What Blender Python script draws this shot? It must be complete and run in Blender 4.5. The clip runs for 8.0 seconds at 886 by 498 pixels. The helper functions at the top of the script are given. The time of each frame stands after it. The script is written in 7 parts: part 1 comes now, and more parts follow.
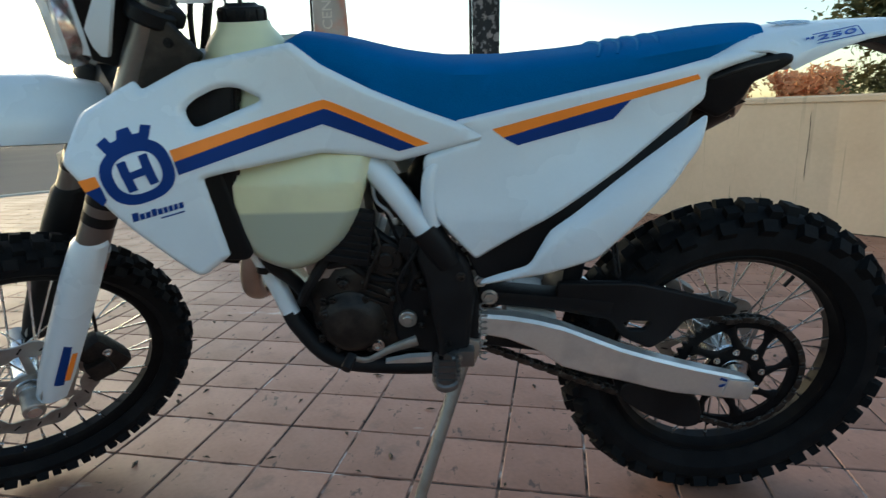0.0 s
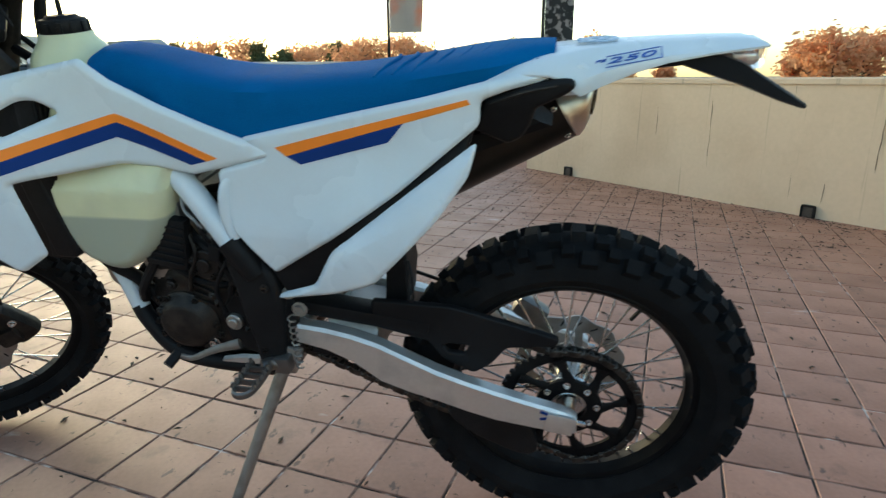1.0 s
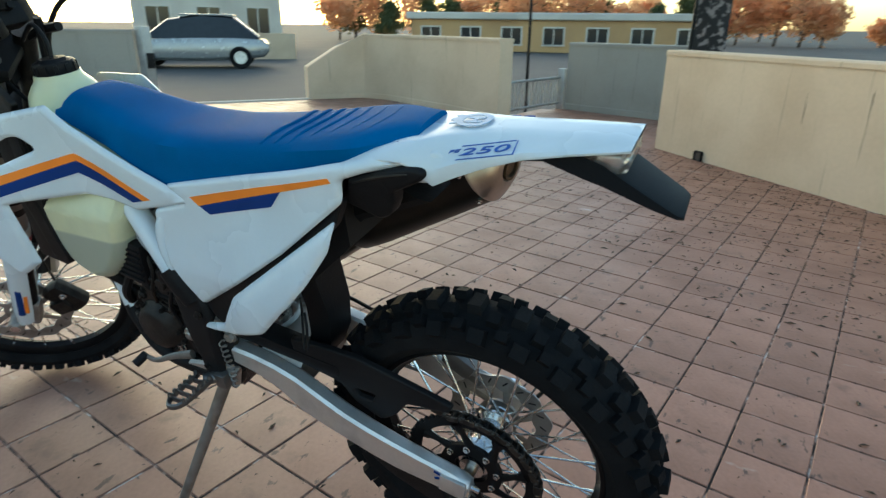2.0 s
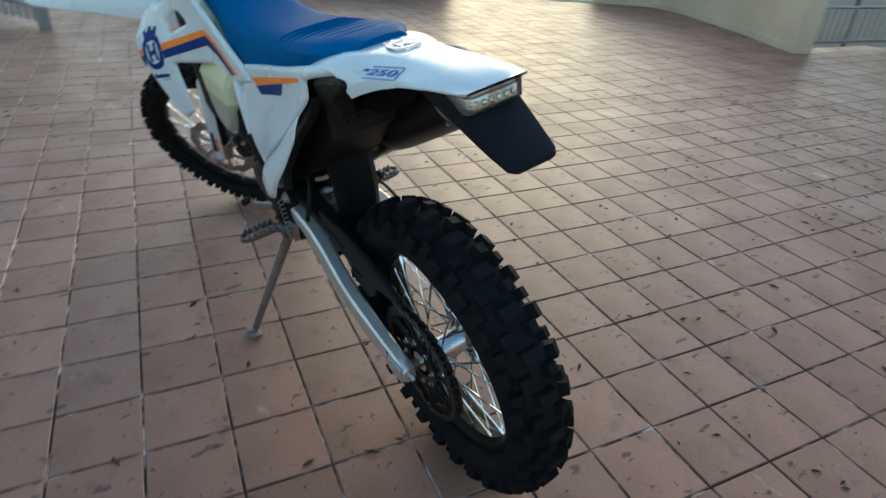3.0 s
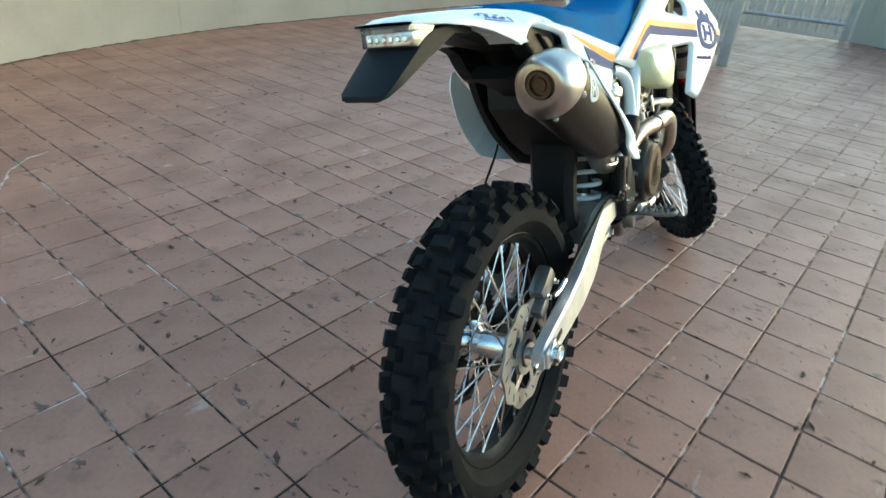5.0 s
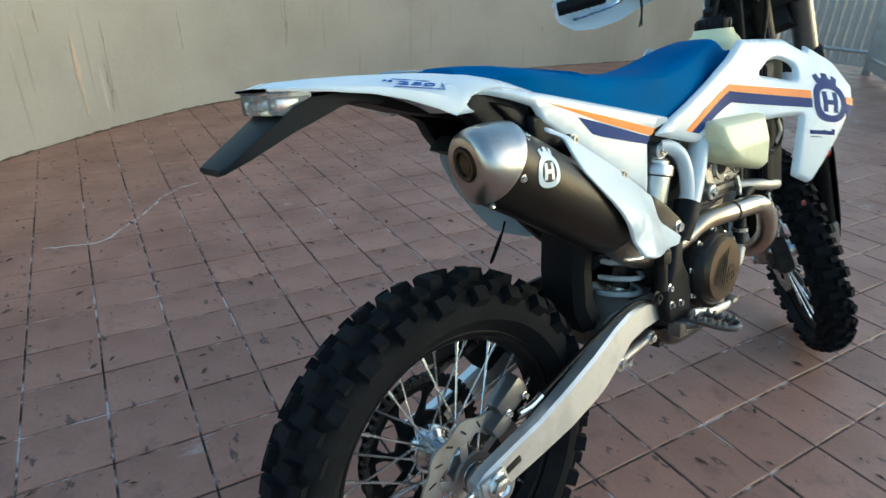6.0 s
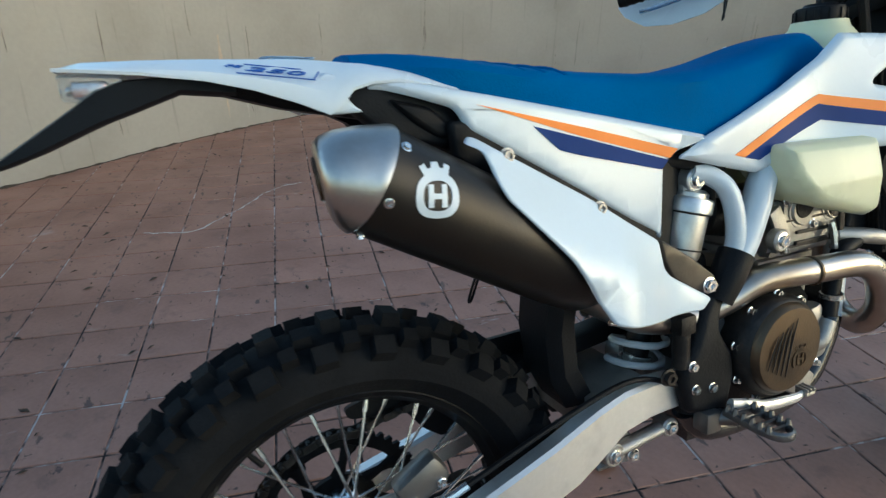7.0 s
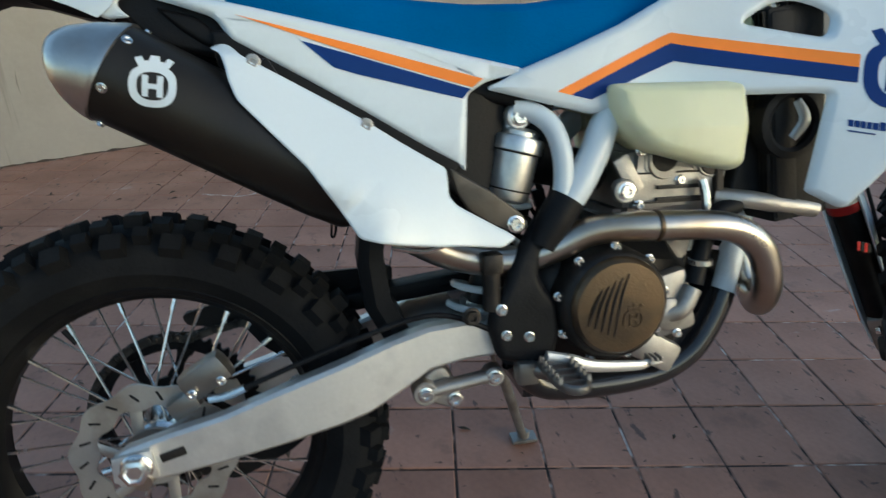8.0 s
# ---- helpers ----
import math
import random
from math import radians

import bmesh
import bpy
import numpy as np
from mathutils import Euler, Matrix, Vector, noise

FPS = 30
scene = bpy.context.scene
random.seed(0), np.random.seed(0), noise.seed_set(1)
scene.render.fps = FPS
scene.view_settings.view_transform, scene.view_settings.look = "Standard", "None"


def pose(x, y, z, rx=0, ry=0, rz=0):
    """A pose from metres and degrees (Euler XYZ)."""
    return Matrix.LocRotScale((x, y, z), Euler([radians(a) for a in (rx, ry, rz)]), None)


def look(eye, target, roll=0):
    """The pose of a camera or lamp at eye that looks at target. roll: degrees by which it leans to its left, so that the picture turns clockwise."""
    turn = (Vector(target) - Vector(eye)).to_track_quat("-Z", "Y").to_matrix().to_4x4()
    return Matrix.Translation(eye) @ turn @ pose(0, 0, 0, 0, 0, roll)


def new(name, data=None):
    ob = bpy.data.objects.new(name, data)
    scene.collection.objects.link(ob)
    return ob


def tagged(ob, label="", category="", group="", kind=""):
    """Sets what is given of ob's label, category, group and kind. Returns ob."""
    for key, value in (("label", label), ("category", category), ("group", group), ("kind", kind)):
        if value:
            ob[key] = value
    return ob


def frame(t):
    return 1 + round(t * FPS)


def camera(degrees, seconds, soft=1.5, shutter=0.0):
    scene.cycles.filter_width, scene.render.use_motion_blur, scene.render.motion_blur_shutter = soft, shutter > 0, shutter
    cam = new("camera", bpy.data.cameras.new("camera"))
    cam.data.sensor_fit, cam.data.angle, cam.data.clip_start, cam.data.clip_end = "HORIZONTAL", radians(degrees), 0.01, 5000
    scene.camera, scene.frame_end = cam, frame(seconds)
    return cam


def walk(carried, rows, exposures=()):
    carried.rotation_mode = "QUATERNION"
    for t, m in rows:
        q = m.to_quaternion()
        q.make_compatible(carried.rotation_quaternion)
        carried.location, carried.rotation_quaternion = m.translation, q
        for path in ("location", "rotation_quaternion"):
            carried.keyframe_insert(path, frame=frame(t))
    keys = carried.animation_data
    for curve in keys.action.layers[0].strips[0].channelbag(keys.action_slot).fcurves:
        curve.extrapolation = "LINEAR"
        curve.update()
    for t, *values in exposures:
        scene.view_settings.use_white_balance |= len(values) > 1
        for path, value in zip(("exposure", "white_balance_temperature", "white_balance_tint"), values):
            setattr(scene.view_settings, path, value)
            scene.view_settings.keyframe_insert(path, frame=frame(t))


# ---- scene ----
cam = camera(73.47, 8.0, soft=1.35, shutter=0.3)

# seconds, place, yaw, pitch, roll
PATH = [
    (0.0, -0.564, -1.253, 0.837, 1.27, -12.61, -1.48),
    (0.5, -0.320, -1.206, 0.869, 6.24, -14.49, -0.85),
    (1.0, -0.053, -1.165, 0.921, 11.06, -16.12, -0.31),
    (1.2, 0.044, -1.147, 0.951, 13.04, -16.48, 0.14),
    (2.3, 0.453, -0.892, 1.136, 33.33, -23.29, 0.59),
    (2.5, 0.552, -0.844, 1.149, 38.72, -25.10, 0.73),
    (3.0, 0.787, -0.681, 1.159, 53.82, -30.17, 3.37),
    (3.5, 0.906, -0.479, 1.099, 70.35, -33.74, 4.54),
    (4.0, 0.975, -0.248, 1.085, 88.16, -34.16, 3.90),
    (4.5, 1.013, 0.037, 1.082, 104.59, -31.94, 3.95),
    (5.0, 0.909, 0.302, 1.100, 119.00, -29.00, 4.38),
    (5.2, 0.839, 0.365, 1.110, 123.13, -28.29, 4.56),
    (6.3, 0.398, 0.519, 1.117, 144.33, -25.04, 1.45),
    (6.5, 0.322, 0.516, 1.109, 147.67, -24.94, 1.34),
    (7.0, 0.125, 0.520, 1.067, 155.29, -24.94, 0.95),
    (7.5, -0.075, 0.588, 1.026, 162.47, -25.20, 0.45),
    (8.0, -0.282, 0.720, 0.975, 168.44, -24.45, 0.67),
]


def held(x, y, z, yaw, pitch, roll):
    return pose(x, y, z, 90 + pitch, 0, yaw) @ pose(0, 0, 0, 0, 0, roll)


EXPOSURES = [(0.0, 0.85, 6550, 1), (0.5, 1.25, 6740, 1), (1.2, 1.22, 6830, -2), (2.5, 1.06, 6400, -4), (3.0, 0.92, 6230, -3), (3.5, 0.97, 6120, -3), (4.0, 1.13, 6180, -5), (4.2, 1.22, 6200, -6), (4.5, 1.72, 6320, -9), (5.2, 1.4, 6170, -9), (6.5, 0.85, 5790, -1), (8.0, 0.62, 6010, 0)]
SUN_UP, SUN_TURN, SKY, SUN = 14.0, -51.0, 0.175, 0.36


walk(cam, [(t, held(*row)) for t, *row in PATH], EXPOSURES)

# ---- light: an open terrace after sunset light has left the ground ----
world = bpy.data.worlds.new("world")
scene.world = world
world.use_nodes = True
wn = world.node_tree.nodes
sky = wn.new("ShaderNodeTexSky")
sky.sky_type = "NISHITA"
sky.sun_disc = False
sky.sun_elevation = radians(SUN_UP)
sky.sun_rotation = radians(SUN_TURN)
sky.air_density, sky.dust_density, sky.ozone_density = 1.0, 1.0, 1.0
wn["Background"].inputs["Strength"].default_value = SKY
world.node_tree.links.new(sky.outputs["Color"], wn["Background"].inputs["Color"])

sun = new("sun", bpy.data.lights.new("sun", "SUN"))
sun.data.energy, sun.data.angle, sun.data.color = SUN, radians(50), (1.0, 0.80, 0.60)
sun.matrix_world = look((9 * math.sin(radians(SUN_TURN)), 9 * math.cos(radians(SUN_TURN)), 9 * math.tan(radians(SUN_UP)) + 1.0), (0, 0, 1.0))


# ---- materials ----
def material(name, color, rough=0.5, metal=0.0, spot=None, spot_scale=8.0, spot_at=(0.45, 0.65), bump=0.0, bump_scale=60.0,
             grain=0.06, coat=0.0, rough_vary=0.1, by_object=0.0, trans=0.0, shine=0.5):
    """A surface with fine grain, larger spots or wear of a second colour, and small relief."""
    m = bpy.data.materials.new(name)
    m.use_nodes = True
    n, l = m.node_tree.nodes, m.node_tree.links
    p = n["Principled BSDF"]
    tc = n.new("ShaderNodeTexCoord")

    def noise_tex(scale, detail=4.0):
        t = n.new("ShaderNodeTexNoise")
        t.inputs["Scale"].default_value, t.inputs["Detail"].default_value = scale, detail
        l.new(tc.outputs["Object"], t.inputs["Vector"])
        return t

    fine, broad = noise_tex(bump_scale), noise_tex(spot_scale)
    ramp = n.new("ShaderNodeValToRGB")
    ramp.color_ramp.elements[0].position, ramp.color_ramp.elements[1].position = spot_at
    l.new(broad.outputs["Fac"], ramp.inputs["Fac"])
    mix = n.new("ShaderNodeMix")
    mix.data_type = "RGBA"
    other = spot or tuple(c * 0.88 for c in color)
    mix.inputs["A"].default_value, mix.inputs["B"].default_value = (*color, 1), (*other, 1)
    l.new(ramp.outputs["Color"], mix.inputs["Factor"])
    hsv = n.new("ShaderNodeHueSaturation")
    l.new(mix.outputs["Result"], hsv.inputs["Color"])
    val = n.new("ShaderNodeMapRange")
    val.inputs["To Min"].default_value, val.inputs["To Max"].default_value = 1 - grain, 1 + grain
    l.new(fine.outputs["Fac"], val.inputs["Value"])
    out = val.outputs["Result"]
    if by_object:
        info = n.new("ShaderNodeObjectInfo")
        rnd = n.new("ShaderNodeMapRange")
        rnd.inputs["To Min"].default_value, rnd.inputs["To Max"].default_value = 1 - by_object, 1 + by_object
        l.new(info.outputs["Random"], rnd.inputs["Value"])
        mul = n.new("ShaderNodeMath")
        mul.operation = "MULTIPLY"
        l.new(out, mul.inputs[0]), l.new(rnd.outputs["Result"], mul.inputs[1])
        out = mul.outputs["Value"]
    l.new(out, hsv.inputs["Value"])
    l.new(hsv.outputs["Color"], p.inputs["Base Color"])
    rr = n.new("ShaderNodeMapRange")
    rr.inputs["To Min"].default_value = max(0.02, rough - rough_vary)
    rr.inputs["To Max"].default_value = min(1.0, rough + rough_vary)
    l.new(broad.outputs["Fac"], rr.inputs["Value"])
    l.new(rr.outputs["Result"], p.inputs["Roughness"])
    p.inputs["Metallic"].default_value = metal
    p.inputs["Coat Weight"].default_value = coat
    p.inputs["Specular IOR Level"].default_value = shine
    p.inputs["Transmission Weight"].default_value = trans
    if bump:
        b = n.new("ShaderNodeBump")
        b.inputs["Strength"].default_value, b.inputs["Distance"].default_value = bump, 0.002
        l.new(fine.outputs["Fac"], b.inputs["Height"])
        l.new(b.outputs["Normal"], p.inputs["Normal"])
    return m


WHITE = material("white_plastic", (0.675, 0.748, 0.800), 0.27, spot=(0.63, 0.70, 0.75), spot_scale=5, grain=0.02, bump=0.03, bump_scale=180, coat=0.15)
BLUE_SEAT = material("blue_seat_vinyl", (0.001, 0.098, 0.275), 0.75, spot=(0.0015, 0.112, 0.315), bump=0.35, bump_scale=420, grain=0.12, shine=0.05)
ORANGE = material("orange_decal", (1.0, 0.275, 0.035), 0.4, grain=0.02, shine=0.25)
NAVY = material("navy_decal", (0.008, 0.040, 0.19), 0.5, grain=0.03, shine=0.10)
BLUE_INK = material("blue_decal", (0.02, 0.10, 0.42), 0.35, grain=0.03)
PALE_INK = material("pale_blue_decal", (0.25, 0.40, 0.58), 0.35, grain=0.03)
BLACK = material("black_plastic", (0.008, 0.008, 0.009), 0.5, spot=(0.013, 0.013, 0.014), bump=0.25, bump_scale=300, grain=0.2, shine=0.16)
FLAP_BLACK = material("flap_plastic", (0.007, 0.009, 0.012), 0.6, bump=0.15, bump_scale=350, grain=0.2, shine=0.16)
RUBBER = material("tyre_rubber", (0.0080, 0.0086, 0.0098), 0.8, spot=(0.014, 0.0145, 0.0155), spot_scale=14, bump=0.4, bump_scale=220, grain=0.3, shine=0.12)
ALU = material("brushed_aluminium", (0.82, 0.81, 0.78), 0.47, 0.85, spot=(0.66, 0.65, 0.63), spot_scale=12, bump=0.12, bump_scale=160)
CAST = material("cast_alloy", (0.46, 0.44, 0.41), 0.5, 0.9, spot=(0.36, 0.34, 0.31), spot_scale=20, bump=0.35, bump_scale=260)
DARK_CAST = material("dark_cast_metal", (0.024, 0.022, 0.021), 0.5, 0.7, spot=(0.055, 0.047, 0.041), spot_scale=22, bump=0.4, bump_scale=240, grain=0.2)
BRONZE = material("bronze_cover", (0.115, 0.082, 0.052), 0.42, 0.85, spot=(0.075, 0.056, 0.040), spot_scale=16, bump=0.25, bump_scale=300)
SMOKE = material("smoked_plate", (0.060, 0.052, 0.044), 0.38, 0.5, spot=(0.085, 0.07, 0.055), spot_scale=14, bump=0.1, bump_scale=260)
CHROME = material("bright_steel", (0.84, 0.84, 0.83), 0.24, 1.0, spot=(0.6, 0.6, 0.58), spot_scale=30)
STEEL = material("stainless_pipe", (0.50, 0.46, 0.41), 0.3, 1.0, spot=(0.40, 0.31, 0.22), spot_scale=9, spot_at=(0.42, 0.7), bump=0.05)
CAN = material("muffler_sleeve", (0.030, 0.027, 0.025), 0.40, 0.75, spot=(0.045, 0.038, 0.03), spot_scale=6, bump=0.1, bump_scale=250)
CAP_STEEL = material("satin_titanium", (0.55, 0.53, 0.50), 0.33, 1.0, spot=(0.42, 0.37, 0.31), spot_scale=9, bump=0.1, bump_scale=200)
RIM_BLACK = material("black_anodised", (0.007, 0.007, 0.008), 0.42, 0.1, spot=(0.012, 0.012, 0.012), spot_scale=20, shine=0.1)
CHAIN = material("oily_chain", (0.05, 0.047, 0.044), 0.42, 0.9, spot=(0.10, 0.09, 0.08), spot_scale=60)
SILVER_HUB = material("polished_hub", (0.76, 0.79, 0.81), 0.2, 1.0, spot=(0.48, 0.50, 0.52), spot_scale=18)
SPRING = material("white_spring", (0.72, 0.73, 0.72), 0.4, grain=0.04)
FORK_GREY = material("fork_tube_grey", (0.205, 0.195, 0.185), 0.38, 0.8, spot=(0.165, 0.157, 0.15), spot_scale=14, bump=0.08, bump_scale=200)
RED = material("red_anodised", (0.35, 0.02, 0.02), 0.3, 0.6)
GREY_DECAL = material("grey_decal", (0.30, 0.31, 0.32), 0.4)
STAND = material("stand_steel", (0.30, 0.29, 0.27), 0.45, 0.7, spot=(0.22, 0.20, 0.18), spot_scale=25, bump=0.2)
LENS = material("clear_lens", (0.9, 0.92, 0.92), 0.06, trans=0.92, rough_vary=0.02, grain=0.0)
LED = material("led_reflector", (0.75, 0.72, 0.70), 0.22, 0.8, spot=(0.55, 0.30, 0.28), spot_scale=60)
TILE = material("terracotta_tile", (0.350, 0.184, 0.128), 0.48, spot=(0.250, 0.127, 0.087), spot_scale=3.2, spot_at=(0.40, 0.72), bump=0.25, bump_scale=70,
                grain=0.18, by_object=0.12, rough_vary=0.16, shine=0.38)
STREAK = material("dark_streak", (0.07, 0.055, 0.045), 0.85, grain=0.2, bump=0.3)
PALE_CEMENT = material("pale_cement", (0.62, 0.57, 0.51), 0.9, spot=(0.36, 0.28, 0.24), spot_scale=14, bump=0.4, bump_scale=120, grain=0.2)
RUST_STAIN = material("rust_stain", (0.46, 0.345, 0.25), 0.9, spot=(0.37, 0.325, 0.27), spot_scale=9, grain=0.15)
PALE_STAIN = material("lime_stain", (0.40, 0.36, 0.31), 0.9, spot=(0.35, 0.32, 0.275), spot_scale=9, grain=0.15)
DRIP_STAIN = material("drip_stain", (0.19, 0.17, 0.145), 0.9, spot=(0.27, 0.25, 0.215), spot_scale=9, grain=0.15)
DEBRIS = material("dry_leaf_bits", (0.05, 0.036, 0.026), 0.85, spot=(0.10, 0.07, 0.045), spot_scale=3, grain=0.3)
GALV = material("galvanised_bars", (0.42, 0.43, 0.43), 0.45, 0.7, spot=(0.34, 0.34, 0.33), spot_scale=6)
ASPHALT = material("asphalt", (0.06, 0.06, 0.06), 0.85, spot=(0.085, 0.083, 0.08), spot_scale=0.4, bump=0.5, bump_scale=40, grain=0.2)
BARK = material("bark", (0.09, 0.065, 0.05), 0.9, bump=0.6, bump_scale=30)
GLOSS_BLACK = material("gloss_black_paint", (0.012, 0.012, 0.014), 0.2, coat=0.3)
POLISHED = material("polished_reservoir", (0.76, 0.75, 0.72), 0.36, 0.95, spot=(0.58, 0.57, 0.54), spot_scale=26, bump=0.05, bump_scale=200)
DISC_STEEL = material("disc_steel", (0.42, 0.41, 0.39), 0.48, 0.8, spot=(0.28, 0.25, 0.22), spot_scale=16, bump=0.15, bump_scale=180)
LEAF_RUST = material("autumn_leaves", (0.82, 0.45, 0.24), 0.75, spot=(0.68, 0.34, 0.16), spot_scale=0.5, grain=0.3)
LEAF_DARK = material("evergreen_leaves", (0.09, 0.11, 0.045), 0.8, spot=(0.24, 0.15, 0.05), spot_scale=0.5, grain=0.3)
FACADE = material("pale_facade", (0.62, 0.58, 0.52), 0.8, spot=(0.52, 0.48, 0.43), spot_scale=0.5)
WARM_FACADE = material("ochre_facade", (0.55, 0.34, 0.16), 0.8, spot=(0.45, 0.27, 0.13), spot_scale=0.5)
DARK_GLASS = material("dark_window", (0.02, 0.024, 0.028), 0.08, grain=0.0)
CAR_GREY = material("car_paint", (0.30, 0.31, 0.32), 0.25, 0.4, coat=0.6)
BANNER_DARK = material("black_banner_cloth", (0.03, 0.03, 0.032), 0.7, spot=(0.30, 0.28, 0.28), spot_scale=13.0, spot_at=(0.52, 0.60))
BANNER_PALE = material("grey_banner_cloth", (0.42, 0.40, 0.38), 0.75, spot=(0.55, 0.25, 0.16), spot_scale=1.1, spot_at=(0.52, 0.6))


def tank_material():
    """Milky plastic: the fuel inside shows as a darker band below its level."""
    m = material("milky_tank_plastic", (0.72, 0.72, 0.48), 0.36, grain=0.02)
    n, l = m.node_tree.nodes, m.node_tree.links
    p = n["Principled BSDF"]
    old = p.inputs["Base Color"].links[0].from_socket
    tc, sep, step, mix = n.new("ShaderNodeTexCoord"), n.new("ShaderNodeSeparateXYZ"), n.new("ShaderNodeMapRange"), n.new("ShaderNodeMix")
    mix.data_type = "RGBA"
    l.new(tc.outputs["Object"], sep.inputs["Vector"])
    l.new(sep.outputs["Z"], step.inputs["Value"])
    step.inputs["From Min"].default_value, step.inputs["From Max"].default_value = 0.722, 0.728
    l.new(step.outputs["Result"], mix.inputs["Factor"])
    mix.inputs["A"].default_value = (0.40, 0.43, 0.34, 1)
    l.new(old, mix.inputs["B"])
    l.new(mix.outputs["Result"], p.inputs["Base Color"])
    p.inputs["Subsurface Weight"].default_value = 0.25
    p.inputs["Subsurface Radius"].default_value = (0.02, 0.02, 0.012)
    return m


TANK = tank_material()


def worn_tile(m):
    """Adds small dark scuffs and pale scratches over the tile colour."""
    n, l = m.node_tree.nodes, m.node_tree.links
    p = n["Principled BSDF"]
    out = p.inputs["Base Color"].links[0].from_socket
    geo = n.new("ShaderNodeNewGeometry")
    for scale, lo, hi, stretch, color, much in ((9.0, 0.57, 0.69, (1, 1, 1), (0.12, 0.072, 0.055), 0.45), (24.0, 0.625, 0.665, (1, 0.45, 1), (0.05, 0.034, 0.028), 0.75), (55.0, 0.66, 0.69, (0.4, 1, 1), (0.03, 0.022, 0.018), 0.8), (7.0, 0.655, 0.72, (0.35, 1, 1), (0.50, 0.42, 0.37), 0.65)):
        mp, t, r, x = n.new("ShaderNodeMapping"), n.new("ShaderNodeTexNoise"), n.new("ShaderNodeMapRange"), n.new("ShaderNodeMix")
        x.data_type = "RGBA"
        mp.inputs["Scale"].default_value = stretch
        mp.inputs["Rotation"].default_value = (0, 0, scale)
        t.inputs["Scale"].default_value, t.inputs["Detail"].default_value, t.inputs["Roughness"].default_value = scale, 5.0, 0.62
        r.inputs["From Min"].default_value, r.inputs["From Max"].default_value, r.inputs["To Max"].default_value = lo, hi, much
        l.new(geo.outputs["Position"], mp.inputs["Vector"]), l.new(mp.outputs["Vector"], t.inputs["Vector"]), l.new(t.outputs["Fac"], r.inputs["Value"])
        l.new(r.outputs["Result"], x.inputs["Factor"]), l.new(out, x.inputs["A"])
        x.inputs["B"].default_value = (*color, 1)
        out = x.outputs["Result"]
    l.new(out, p.inputs["Base Color"])


worn_tile(TILE)


def leafy(m, much):
    """Lets light through thin leaves."""
    n, l = m.node_tree.nodes, m.node_tree.links
    p, out = n["Principled BSDF"], n["Material Output"]
    tr, mix = n.new("ShaderNodeBsdfTranslucent"), n.new("ShaderNodeMixShader")
    l.new(p.inputs["Base Color"].links[0].from_socket, tr.inputs["Color"])
    mix.inputs["Fac"].default_value = much
    l.new(p.outputs["BSDF"], mix.inputs[1]), l.new(tr.outputs["BSDF"], mix.inputs[2]), l.new(mix.outputs["Shader"], out.inputs["Surface"])


leafy(LEAF_RUST, 0.6)
leafy(LEAF_DARK, 0.4)


def grout_material():
    """Joints: dark dirt, stretches filled to the tile's own tone, and whitish cement bloom."""
    m = material("grout", (0.05, 0.04, 0.035), 0.9, bump=0.6, bump_scale=90, grain=0.3)
    n, l = m.node_tree.nodes, m.node_tree.links
    geo, t, r = n.new("ShaderNodeNewGeometry"), n.new("ShaderNodeTexNoise"), n.new("ShaderNodeValToRGB")
    t.inputs["Scale"].default_value, t.inputs["Detail"].default_value, t.inputs["Roughness"].default_value = 2.6, 4.0, 0.6
    fine, both = n.new("ShaderNodeTexNoise"), n.new("ShaderNodeMix")
    fine.inputs["Scale"].default_value, fine.inputs["Detail"].default_value = 17.0, 3.0
    both.inputs["Factor"].default_value = 0.48
    l.new(geo.outputs["Position"], t.inputs["Vector"]), l.new(geo.outputs["Position"], fine.inputs["Vector"])
    l.new(t.outputs["Fac"], both.inputs["A"]), l.new(fine.outputs["Fac"], both.inputs["B"])
    sep, lean, add = n.new("ShaderNodeSeparateXYZ"), n.new("ShaderNodeMapRange"), n.new("ShaderNodeMath")
    lean.inputs["From Min"].default_value, lean.inputs["From Max"].default_value = -1.2, 0.4
    lean.inputs["To Min"].default_value, lean.inputs["To Max"].default_value = 0.016, -0.014
    l.new(geo.outputs["Position"], sep.inputs["Vector"]), l.new(sep.outputs["Y"], lean.inputs["Value"])
    l.new(both.outputs["Result"], add.inputs[0]), l.new(lean.outputs["Result"], add.inputs[1]), l.new(add.outputs["Value"], r.inputs["Fac"])
    e = r.color_ramp.elements
    e[0].position, e[0].color = 0.46, (0.030, 0.023, 0.020, 1)
    e[1].position, e[1].color = 0.60, (0.60, 0.54, 0.49, 1)
    for at, c in ((0.49, (0.08, 0.055, 0.045, 1)), (0.52, (0.20, 0.12, 0.09, 1)), (0.56, (0.38, 0.29, 0.245, 1))):
        k = e.new(at)
        k.color = c
    l.new(r.outputs["Color"], n["Principled BSDF"].inputs["Base Color"])
    return m


GROUT = grout_material()


# ---- building helpers ----
def part(name, bm, mat, parent=None, label="", smooth=True, angle=38):
    """Links a bmesh as one mesh object, under a thing or a part."""
    me = bpy.data.meshes.new(name)
    bm.normal_update()
    bm.to_mesh(me)
    bm.free()
    for m in mat if isinstance(mat, (list, tuple)) else [mat]:
        me.materials.append(m)
    if smooth:
        me.polygons.foreach_set("use_smooth", [True] * len(me.polygons))
        me.set_sharp_from_angle(angle=radians(angle))
    ob = new(name, me)
    ob.parent = parent
    if label:
        ob["label"] = label
    return ob


def again(ob, m=None, parent=None):
    """Another object on the same mesh."""
    o = new(ob.name.split(".")[0], ob.data)
    o.parent = parent or ob.parent
    if m is not None:
        o.matrix_basis = m
    if "label" in ob:
        o["label"] = ob["label"]
    return o


